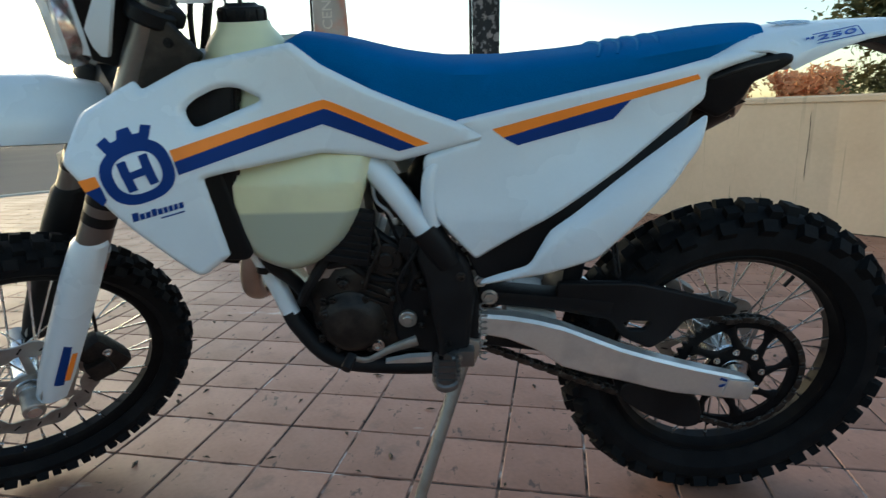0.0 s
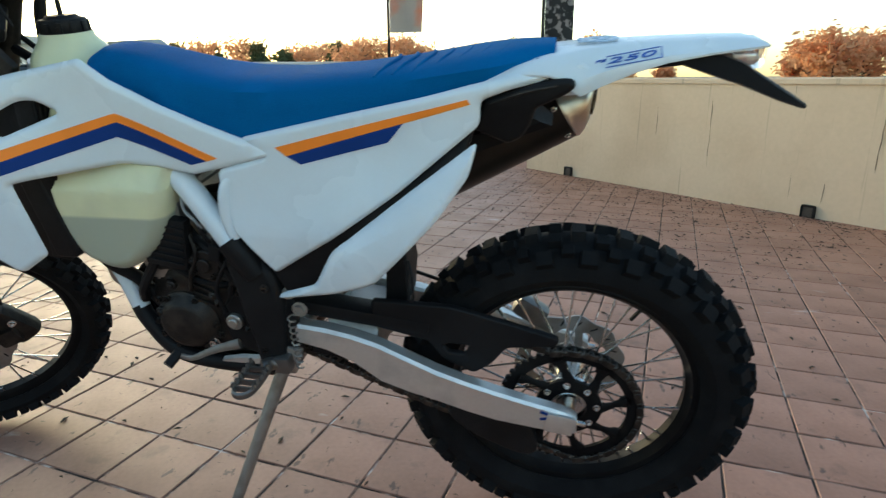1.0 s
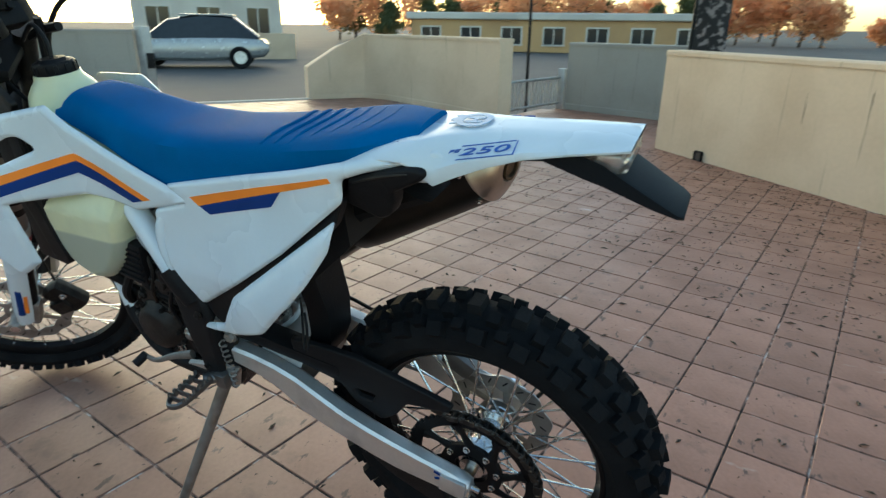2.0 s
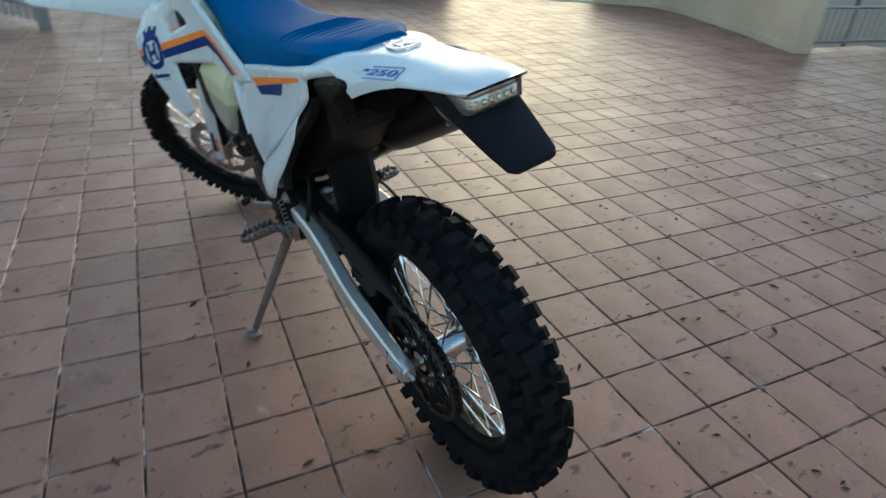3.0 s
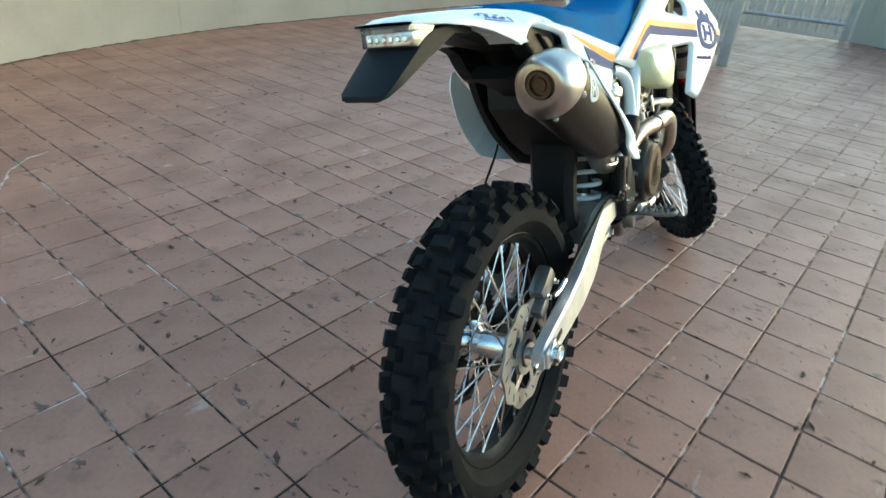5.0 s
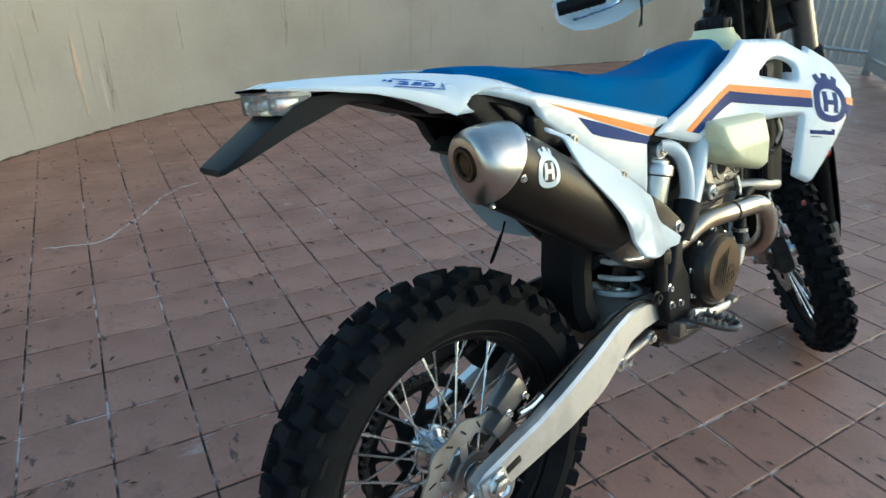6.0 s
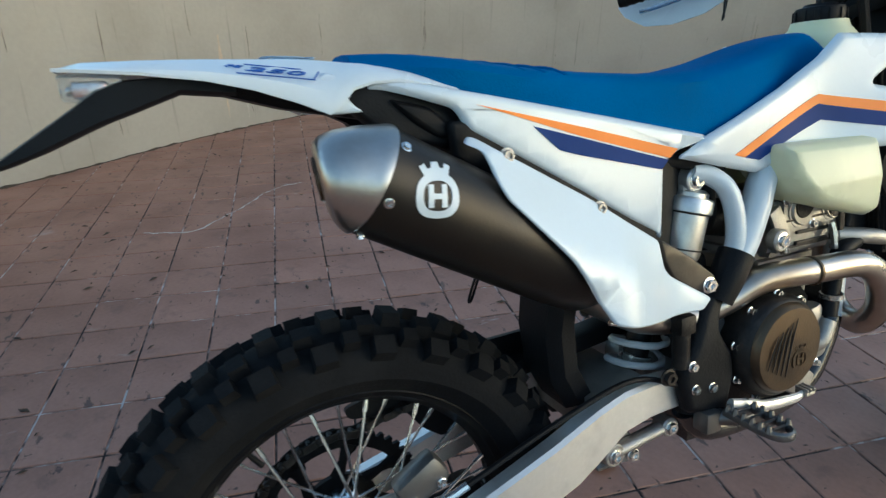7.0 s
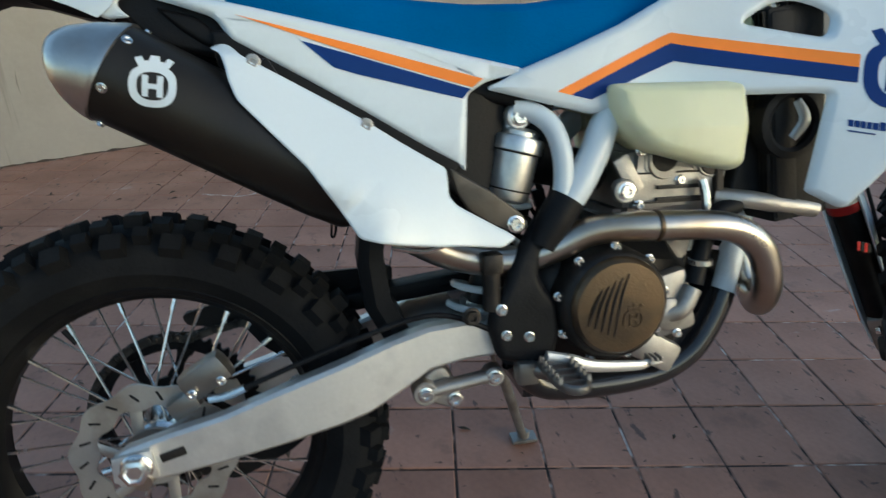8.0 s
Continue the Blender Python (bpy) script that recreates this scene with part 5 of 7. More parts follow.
tank = part("fuel_tank", join(sheet(SHOULDER, lambda x, z: 0.108 - 0.4 * max(0.0, z - 0.90), -1, 0.06, rim=0.016), sheet(SHOULDER, lambda x, z: 0.108 - 0.4 * max(0.0, z - 0.90), 1, 0.06, rim=0.016), sheet(LEFT_LOBE, lambda x, z: 0.128 - 0.55 * max(0.0, z - 0.775), -1, 0.08, cell=0.012, rim=0.022), sheet(RIGHT_LOBE, lambda x, z: 0.164 - 0.22 * max(0.0, z - 0.78) - 0.10 * max(0.0, x + 0.76), 1, 0.10, cell=0.012, rim=0.016),
                              loft([[(x, w * math.cos(a), z0 + (z1 - z0) * (0.5 + 0.5 * math.sin(a))) for a in (2 * math.pi * k / 20 for k in range(20))] for x, w, z0, z1 in
                                    ((-0.60, 0.06, 0.82, 0.90), (-0.68, 0.085, 0.80, 0.94), (-0.80, 0.092, 0.78, 0.982), (-0.88, 0.092, 0.78, 0.99), (-0.912, 0.080, 0.82, 0.985), (-0.925, 0.05, 0.84, 0.975))]),
                              lathe([(0.075, 0.95), (0.066, 0.985), (0.056, 1.000), (0.046, 1.012), (0.043, 1.022), (0, 1.022)], (-0.912, 0, 0), 32, axis="Z")), TANK, bike, "milky translucent fuel tank, part full")
cap = part("filler_cap", lathe([(0, 1.050), (0.024, 1.050), (0.028, 1.046), (0.037, 1.044), (0.039, 1.040), (0.039, 1.022), (0.036, 1.018), (0, 1.018)], (-0.912, 0, 0), 24, axis="Z"), BLACK, tank, "black ribbed filler cap")
for k in range(12):
    a = 2 * math.pi * k / 12
    part("cap_rib", block((0.005, 0.008, 0.018), (-0.912 + 0.0385 * math.cos(a), 0.0385 * math.sin(a), 1.031), (0, 0, math.degrees(a)), 0.001), BLACK, cap)
part("breather_hose", tube([(-0.912, 0, 1.05), (-0.918, 0.006, 1.085), (-0.95, 0.01, 1.11), (-1.00, 0.01, 1.08)], 0.0045, 8), BLACK, bike)

# ---- radiators behind the shrouds ----
part("head_gusset", sheet(fillet(poly(-1.032, 1.026, -1.006, 1.033, -0.958, 0.977, -0.970, 0.962, -1.015, 0.940, -1.070, 0.915, -1.077, 0.935, -1.053, 0.983), 0.006), lambda x, z: 0.085, -1, 0.012, rim=0.003), DARK_CAST, bike, "dark grey plate beside the steering head")
part("gusset_bolt", bolt((-1.007, -0.085, 0.997), 0.006, 0.003, -1), BLACK, bike)
for s in (-1, 1):
    r = part("radiator", block((0.090, 0.090, 0.31), (-0.968, s * 0.080, 0.790), (0, 8, 0), 0.004), BLACK, bike, "black finned radiator")
    for k in range(10):
        part("fin", block((0.006, 0.0022, 0.290), (-0.921, s * (0.042 + 0.0085 * k), 0.790), (0, 8, 0), 0), DARK_CAST, r)
    part("side_tank", block((0.036, 0.012, 0.30), (-0.944, s * 0.122, 0.786), (0, 8, 0), 0.005), BLACK, r)
    part("louvre", sheet(fillet(poly(-0.990, 0.80, -0.945, 0.805, -0.914, 0.655, -0.924, 0.640, -0.968, 0.640) if s < 0 else poly(-0.962, 0.80, -0.915, 0.805, -0.880, 0.66, -0.905, 0.645, -0.945, 0.655), 0.01), lambda x, z: 0.132 if s < 0 else 0.098, s, 0.05), BLACK, r, "black plastic radiator louvre")
part("fan_sticker", tube([(-0.952, 0.138, 0.811), (-0.966, 0.140, 0.784), (-0.950, 0.138, 0.757)], [0.007, 0.010, 0.007], 8, squash=0.25), GALV, bike, "pale sticker on the fan housing")
part("fan_housing", lathe([(0.036, 0.110), (0.036, 0.130), (0.042, 0.134), (0.052, 0.132), (0.054, 0.110)], (-0.955, 0, 0.779), 32), BLACK, bike, "round black fan housing")
part("coolant_hose", tube([(-1.02, 0.116, 0.646), (-0.96, 0.120, 0.656), (-0.905, 0.115, 0.667), (-0.86, 0.095, 0.672)], 0.0135, 12), CAST, bike)
part("coolant_hose", tube([(-0.925, -0.085, 0.665), (-0.90, -0.085, 0.61), (-0.87, -0.06, 0.56), (-0.84, -0.05, 0.50)], 0.013, 12), BLACK, bike)


# ---- frame, engine and exhaust ----
frame_part = part("frame", tube([(-1.03, 0, 0.86), (-0.985, 0, 0.93), (-0.97, 0, 0.97)], 0.032, 16), WHITE, bike, "white steel frame")
for s in (-1, 1):
    spar = [(-0.74, 0.066, 0.812), (-0.690, 0.086, 0.775), (-0.608, 0.108, 0.670)] if s < 0 else [(-0.735, 0.092, 0.820), (-0.684, 0.094, 0.796), (-0.660, 0.099, 0.746), (-0.632, 0.105, 0.698), (-0.606, 0.108, 0.668)]
    part("frame_spar", tube([(x, s * y, z) for x, y, z in [(-1.0, 0.03, 0.90), (-0.90, 0.060, 0.86)] + spar], [0.02, 0.021, 0.022, 0.022], 14), WHITE, frame_part)
    part("spar_collar", tube([(-0.616, s * 0.107, 0.683), (-0.596, s * 0.110, 0.652), (-0.576, s * 0.110, 0.618)], [0.0270, 0.0262, 0.0235], 16), BLACK, frame_part, "black rubber collar")
    part("lower_spar", tube([(-0.612, s * 0.108, 0.684), (-0.560, s * 0.100, 0.600), (-0.540, s * 0.096, 0.52), (-0.54, s * 0.095, 0.44)], 0.020, 12), BLACK, frame_part)
    brace = [(-0.585, 0.09, 0.805), (-0.604, 0.103, 0.780), (-0.609, 0.110, 0.735), (-0.600, 0.112, 0.690)] if s < 0 else [(-0.546, 0.080, 0.812), (-0.570, 0.088, 0.806), (-0.594, 0.100, 0.786), (-0.607, 0.106, 0.752), (-0.610, 0.109, 0.712), (-0.606, 0.110, 0.680)]
    part("subframe_tube", tube([(x, s * y, z) for x, y, z in brace], 0.0125 if s < 0 else 0.0145, 12), WHITE, frame_part)
    part("subframe_tube", tube([(-0.60, s * 0.085, 0.815), (-0.48, s * 0.075, 0.84), (-0.25, s * 0.068, 0.905)], 0.011, 10), BLACK, frame_part)
    part("subframe_tube", tube([(-0.535, s * 0.095, 0.655), (-0.42, s * 0.085, 0.73), (-0.25, s * 0.070, 0.86)], 0.011, 10), BLACK, frame_part)
    upper = [(-0.965, 0.025, 0.66), (-0.915, 0.045, 0.56), (-0.885, 0.060, 0.490)] if s < 0 else [(-0.972, 0.025, 0.68), (-0.930, 0.055, 0.58), (-0.904, 0.070, 0.505)]
    lower = [(-0.888, 0.059, 0.496), (-0.872, 0.065, 0.465), (-0.82, 0.075, 0.405), (-0.74, 0.08, 0.385), (-0.58, 0.085, 0.388), (-0.54, 0.09, 0.44)] if s < 0 else [(-0.906, 0.069, 0.511), (-0.886, 0.073, 0.465), (-0.842, 0.078, 0.410), (-0.76, 0.08, 0.380), (-0.60, 0.085, 0.384), (-0.54, 0.09, 0.44)]
    part("cradle_tube", tube([(x, s * y, z) for x, y, z in upper], 0.0175 if s < 0 else 0.0200, 14), WHITE, frame_part)
    part("lower_cradle", tube([(x, s * y, z) for x, y, z in lower], 0.0175 if s < 0 else 0.0215, 14), BLACK if s < 0 else GLOSS_BLACK, frame_part)
part("down_tube", tube([(-1.02, 0, 0.86), (-0.98, 0, 0.72), (-0.955, 0, 0.64)], 0.026, 14), WHITE, frame_part)
GUARD = fillet(poly(-0.599, 0.685, -0.632, 0.668, -0.602, 0.634, -0.576, 0.607, -0.568, 0.578, -0.580, 0.556, -0.596, 0.535, -0.602, 0.495, -0.593, 0.455, -0.586, 0.434, -0.508, 0.455, -0.494, 0.502, -0.496, 0.527, -0.514, 0.553, -0.535, 0.605, -0.562, 0.648), 0.010)
LEFT_GUARD = fillet(poly(-0.599, 0.689, -0.542, 0.624, -0.530, 0.569, -0.544, 0.445, -0.563, 0.433, -0.601, 0.427, -0.601, 0.469, -0.610, 0.518, -0.618, 0.586, -0.634, 0.631, -0.625, 0.668), 0.012)
for s in (-1, 1):
    g = part("frame_guard", sheet(GUARD if s > 0 else LEFT_GUARD, lambda x, z: 0.132 - 0.02 * ease(z, 0.55, 0.7), s, 0.020, rim=0.012), BLACK, bike, "black plastic frame guard")
    for x, z in ((-0.511, 0.533), (-0.518, 0.494), (-0.552, 0.489)) if s > 0 else ((-0.581, 0.463), (-0.556, 0.60)):
        part("guard_bolt", bolt((x, s * 0.130, z), 0.0065, 0.007, s), CHROME if s > 0 else DARK_CAST, g)
skid = part("skid_plate", loft([[(x, -w, z + 0.030), (x, -w * 0.92, z), (x, w * 0.92, z), (x, w, z + 0.055), (x + 0.004, w - 0.008, z + 0.055), (x + 0.004, -w + 0.008, z + 0.030)] for x, w, z in
                                ((-0.560, 0.085, 0.366), (-0.70, 0.088, 0.362), (-0.79, 0.086, 0.372), (-0.850, 0.080, 0.412), (-0.885, 0.070, 0.466), (-0.905, 0.058, 0.52))]), GLOSS_BLACK, bike, "glossy black skid plate")

case = part("crankcase", loft([[(x, -w, z0 + 0.03), (x, -w * 0.8, z0), (x, w2 * 0.8, z0), (x, w2, z0 + 0.03), (x, w2, z1 - 0.03), (x, w2 * 0.7, z1), (x, -w * 0.7, z1), (x, -w, z1 - 0.03)] for x, w, w2, z0, z1 in
                               ((-0.545, 0.055, 0.06, 0.44, 0.56), (-0.60, 0.075, 0.10, 0.405, 0.60), (-0.70, 0.080, 0.11, 0.40, 0.62), (-0.79, 0.078, 0.105, 0.41, 0.61), (-0.845, 0.060, 0.07, 0.45, 0.56))]), DARK_CAST, bike, "dark cast engine crankcase")
# cylinder and head lean forward a little
cyl = loft([[(x + dx, -w, z), (x - dx * 0, -w, z), (x, w, z), (x + dx, w, z)] for x, dx, w, z in ((-0.84, 0.16, 0.070, 0.56), (-0.85, 0.155, 0.070, 0.60), (-0.855, 0.155, 0.072, 0.655))])
bmesh.ops.bevel(cyl, geom=cyl.edges[:], offset=0.012, segments=2, affect="EDGES")
part("cylinder", cyl, CAST, bike, "cast alloy cylinder")
hd = loft([[(x + dx, -w, z), (x, -w, z), (x, w, z), (x + dx, w, z)] for x, dx, w, z in ((-0.875, 0.160, 0.088, 0.650), (-0.880, 0.160, 0.094, 0.685), (-0.885, 0.165, 0.096, 0.720), (-0.885, 0.160, 0.090, 0.752))])
bmesh.ops.bevel(hd, geom=hd.edges[:], offset=0.010, segments=2, affect="EDGES")
head = part("cylinder_head", hd, CAST, bike, "cast alloy cylinder head")
for s in (-1, 1):
    for x in (-0.772, -0.850):
        part("cam_boss", lathe([(0, 0), (0.024, 0), (0.026, -0.004), (0.030, -0.004), (0.030, -0.03)] if s > 0 else [(0, 0), (0.024, 0), (0.026, 0.004), (0.030, 0.004), (0.030, 0.03)], (x, s * 0.100, 0.728), 24), CAST, head)
    for x, z in ((-0.735, 0.745), (-0.878, 0.74), (-0.735, 0.665), (-0.878, 0.66), (-0.80, 0.70)):
        part("head_bolt", bolt((x, s * 0.094, z), 0.006, 0.008, s), CHROME, head)
    for z in (0.672, 0.690):
        part("head_rib", block((0.075, 0.006, 0.006), (-0.80, s * 0.095, z), bevel=0.002), DARK_CAST, head)
# added black box: stands in for the shade over the cylinder's left side
box = part("regulator", block((0.085, 0.026, 0.105), (-0.752, -0.094, 0.668), (0, 10, 0), 0.008), BLACK, bike, "black ribbed box added for the shade on the left of the cylinder")
for k in range(6):
    part("regulator_fin", block((0.078, 0.006, 0.005), (-0.752 + 0.003 * (k - 2.5), -0.1085, 0.632 + 0.0145 * k), (0, 10, 0), 0.0015), BLACK, box)
part("engine_mount", join(block((0.026, 0.010, 0.06), (-0.713, 0.100, 0.712), (0, 30, 0), 0.004), disc(0.018, 0.018, (-0.703, 0.108, 0.690))), CAST, bike)
part("mount_bolt", bolt((-0.703, 0.116, 0.690), 0.010, 0.008), CHROME, bike)
for x, z in ((-0.772, 0.735), (-0.850, 0.727)):
    part("head_recess", disc(0.022, 0.006, (x, 0.0985, z)), DARK_CAST, head)
for z in (0.668, 0.712):
    part("head_seam", block((0.155, 0.004, 0.003), (-0.803, 0.0955, z), bevel=0.001), DARK_CAST, head)
part("head_stay", block((0.012, 0.010, 0.085), (-0.862, 0.100, 0.700), (0, 4, 0), 0.003), DARK_CAST, head)
part("spark_lead", tube([(-0.83, 0.105, 0.70), (-0.835, 0.108, 0.68), (-0.838, 0.11, 0.655)], 0.007, 8), CHROME, bike)

# right side: clutch cover, water pump, brake pedal
cover = part("clutch_cover", lathe([(0.086, -0.05), (0.085, -0.006), (0.082, 0.004), (0.077, 0.011), (0.073, 0.0125), (0.066, 0.0125)], (-0.680, 0.137, 0.527), 48), DARK_CAST, bike, "round clutch cover with a bronze face and slanting slots")
part("cover_face", lathe([(0.0735, 0.0110), (0.0720, 0.0180), (0.0665, 0.0235), (0, 0.0275)], (-0.680, 0.137, 0.530), 48), BRONZE, cover, "bronze cover face")
for k in range(5):
    part("cover_slot", tube([(-0.648 - 0.0100 * k, 0.1632, 0.560 + 0.0050 * k), (-0.636 - 0.0100 * k, 0.1645, 0.534 + 0.002 * k), (-0.629 - 0.0100 * k, 0.1632, 0.508 - 0.0050 * k)], [0.0010, 0.0022, 0.0010], 8, squash=0.4), BLACK, cover)
for ol, ho in emblem(-0.698, 0.516, 0.036, 0, -1):
    decal("emblem", ol, lambda x, z: 0.1638, 1, BRONZE, cover, ho)
for k in range(9):
    a = 2 * math.pi * (k + 0.3) / 9
    part("cover_bolt", bolt((-0.680 + 0.085 * math.cos(a), 0.127, 0.527 + 0.085 * math.sin(a)), 0.0055, 0.009), CHROME, cover)
part("case_boss", join(block((0.07, 0.03, 0.10), (-0.782, 0.110, 0.515), (0, 14, 0), 0.012), block((0.09, 0.025, 0.05), (-0.76, 0.108, 0.44), (0, -30, 0), 0.012)), CAST, bike)
pump = part("water_pump", join(lathe([(0, 0.012), (0.020, 0.012), (0.026, 0.008), (0.028, -0.03)], (-0.775, 0.122, 0.500), 24), tube([(-0.775, 0.120, 0.500), (-0.795, 0.128, 0.510), (-0.812, 0.127, 0.540)], [0.017, 0.0155, 0.0145], 14)), CAST, bike, "cast water pump housing with an elbow")
for dx, dz in ((0.022, 0.020), (-0.014, -0.030), (0.026, -0.016)):
    part("pump_bolt", bolt((-0.775 + dx, 0.128, 0.500 + dz), 0.005, 0.008), CHROME, pump)
part("pump_hose", tube([(-0.815, 0.125, 0.545), (-0.83, 0.118, 0.60), (-0.85, 0.112, 0.645), (-0.89, 0.11, 0.66)], 0.014, 12), BLACK, pump)
part("hose_clip", lathe([(0.016, -0.005), (0.018, -0.004), (0.018, 0.004), (0.016, 0.005)], (-0.826, 0.121, 0.578), 16, axis="Z"), CHROME, pump)
pedal = part("brake_pedal", tube([(-0.572, 0.148, 0.462), (-0.610, 0.150, 0.452), (-0.644, 0.150, 0.441), (-0.712, 0.150, 0.434), (-0.735, 0.148, 0.436)], [0.010, 0.011, 0.010, 0.008, 0.006], 10, squash=0.7), ALU, bike, "aluminium brake pedal")
part("pedal_tip", join(block((0.022, 0.022, 0.007), (-0.742, 0.147, 0.437), bevel=0.003), *[block((0.003, 0.022, 0.006), (-0.750 + 0.008 * k, 0.147, 0.443), bevel=0.001) for k in range(3)]), CAST, pedal)
part("master_cylinder", join(disc(0.013, 0.07, (-0.50, 0.118, 0.565), "Z"), block((0.03, 0.03, 0.03), (-0.50, 0.118, 0.60), bevel=0.006)), DARK_CAST, bike)

# left side: ignition cover, shift lever, starter, hoses
ign = part("ignition_cover", lathe([(0, -0.024), (0.040, -0.024), (0.052, -0.018), (0.060, -0.004), (0.066, 0.0), (0.066, 0.04)], (-0.765, -0.082, 0.482), 40), DARK_CAST, bike, "dark cast ignition cover")
for k in range(6):
    a = 2 * math.pi * k / 6
    part("cover_bolt", bolt((-0.765 + 0.062 * math.cos(a), -0.088, 0.482 + 0.062 * math.sin(a)), 0.005, 0.008, -1), DARK_CAST, ign)
part("engine_sprocket_cover", sheet(fillet(poly(-0.560, 0.555, -0.650, 0.565, -0.690, 0.510, -0.680, 0.430, -0.600, 0.405, -0.550, 0.450), 0.02), lambda x, z: 0.088, -1, 0.03, rim=0.01), BLACK, bike, "black engine sprocket cover")
part("clutch_slave", join(disc(0.017, 0.012, (-0.657, -0.092, 0.495)), disc(0.010, 0.018, (-0.657, -0.094, 0.495))), CAST, bike)
part("starter_motor", moved(disc(0.026, 0.10, (0, 0, 0)), pose(-0.71, -0.045, 0.62, 0, 0, 70)), DARK_CAST, bike)
for pts, r in (([(-0.64, -0.07, 0.60), (-0.67, -0.085, 0.64), (-0.71, -0.075, 0.67), (-0.75, -0.06, 0.72)], 0.008), ([(-0.80, -0.075, 0.60), (-0.76, -0.09, 0.61), (-0.72, -0.085, 0.58), (-0.66, -0.08, 0.57)], 0.007),
               ([(-0.69, -0.08, 0.75), (-0.68, -0.095, 0.70), (-0.66, -0.09, 0.64)], 0.0035), ([(-0.86, -0.07, 0.52), (-0.84, -0.085, 0.56), (-0.80, -0.08, 0.62)], 0.010)):
    part("engine_hose", tube(pts, r, 8), BLACK, bike)
for x, z in ((-0.78, 0.575), (-0.735, 0.565), (-0.69, 0.60), (-0.815, 0.53), (-0.70, 0.455), (-0.825, 0.45)):
    part("case_bolt", bolt((x, -0.084, z), 0.006, 0.009, -1), DARK_CAST, bike)
throttle = part("throttle_body", join(moved(disc(0.032, 0.08, (0, 0, 0), "X"), pose(-0.675, 0, 0.715, 0, -12, 0)), block((0.05, 0.05, 0.05), (-0.665, -0.05, 0.715), bevel=0.008)), DARK_CAST, bike, "dark throttle body")
part("intake_boot", loft([[(x, w * math.cos(a), z + h * math.sin(a)) for a in (2 * math.pi * k / 20 for k in range(20))] for x, w, z, h in ((-0.650, 0.036, 0.722, 0.036), (-0.625, 0.060, 0.742, 0.052), (-0.600, 0.078, 0.765, 0.070), (-0.560, 0.084, 0.785, 0.075))]), BLACK, bike, "black rubber intake boot")
shift = part("shift_lever", tube([(-0.640, -0.118, 0.463), (-0.690, -0.130, 0.452), (-0.730, -0.145, 0.440), (-0.758, -0.150, 0.448)], [0.011, 0.008, 0.006, 0.006], 10, squash=0.7), STAND, bike, "aluminium shift lever with a rubber tip")
part("lever_tip", tube([(-0.758, -0.145, 0.450), (-0.768, -0.172, 0.438)], 0.010, 12), BLACK, shift)


def foot_peg(s):
    up = 0.010 if s > 0 else 0.0
    peg = part("foot_peg", join(tube([(-0.555, s * 0.125, 0.436), (-0.582, s * 0.152, 0.440)], 0.013, 10), block((0.03, 0.03, 0.035), (-0.548, s * 0.128, 0.435), bevel=0.005)), FORK_GREY, bike, "toothed steel foot peg")
    rail = [(-0.564, s * 0.145, 0.441 + up), (-0.564, s * 0.200, 0.441 + up), (-0.570, s * 0.228, 0.441 + up), (-0.586, s * 0.237, 0.441 + up), (-0.600, s * 0.228, 0.441 + up), (-0.606, s * 0.200, 0.441 + up), (-0.604, s * 0.145, 0.441 + up)]
    part("peg_rail", tube(rail, 0.0045, 8, squash=1.6), FORK_GREY, peg)
    for y in (0.162, 0.181, 0.200, 0.218):
        part("peg_bar", block((0.034, 0.004, 0.012), (-0.585, s * y, 0.441 + up), bevel=0.001), FORK_GREY, peg)
    for y in (0.150, 0.164, 0.178, 0.192, 0.206, 0.219):
        for x in (-0.5645, -0.604):
            part("peg_tooth", lathe([(0.0055, 0.0), (0.003, 0.010), (0, 0.010)], (x, s * y, 0.445 + up), 6, axis="Z"), FORK_GREY, peg)


foot_peg(-1), foot_peg(1)

# exhaust: header loops forward and down, then back along the right side into the silencer
pipe = part("exhaust_header", tube([(-0.885, 0.01, 0.70), (-0.935, 0.02, 0.66), (-0.972, 0.010, 0.575), (-0.984, 0.030, 0.502), (-0.960, 0.088, 0.490), (-0.937, 0.132, 0.535), (-0.908, 0.144, 0.598), (-0.850, 0.147, 0.634), (-0.745, 0.142, 0.642),
                                    (-0.655, 0.122, 0.638), (-0.595, 0.108, 0.612), (-0.53, 0.095, 0.595), (-0.45, 0.090, 0.610), (-0.38, 0.100, 0.650), (-0.325, 0.122, 0.690)], [0.020, 0.021, 0.0215, 0.0215, 0.0215, 0.0215, 0.0215, 0.0215, 0.0215, 0.0215, 0.0215, 0.022, 0.023, 0.025, 0.028], 18, 7), STEEL, bike, "heat-tinted stainless exhaust header")
part("weld_ring", lathe([(0.0215, -0.004), (0.0232, -0.002), (0.0232, 0.002), (0.0215, 0.004)], (-0.737, 0.1415, 0.642), 18, axis="X"), BRONZE, pipe)
AX = Vector((0.877, 0.012, 0.48)).normalized()
CAN_AT = Vector((-0.052, 0.127, 0.8625))
m_can = Matrix.Translation(CAN_AT) @ AX.to_track_quat("X", "Z").to_matrix().to_4x4()
can = part("silencer", moved(lathe([(0, -0.335), (0.030, -0.335), (0.044, -0.328), (0.0560, -0.305), (0.0590, -0.26), (0.0592, -0.10), (0.0592, 0.004), (0, 0.004)], (0, 0, 0), 48, axis="X"), m_can), CAN, bike, "dark bronze-black silencer with a white emblem")
FACE_AT, FACE_WAY = Vector((0.001, 0.130, 0.870)), Vector((0.985, -0.15, -0.12)).normalized()
seam_at = CAN_AT + AX * 0.004


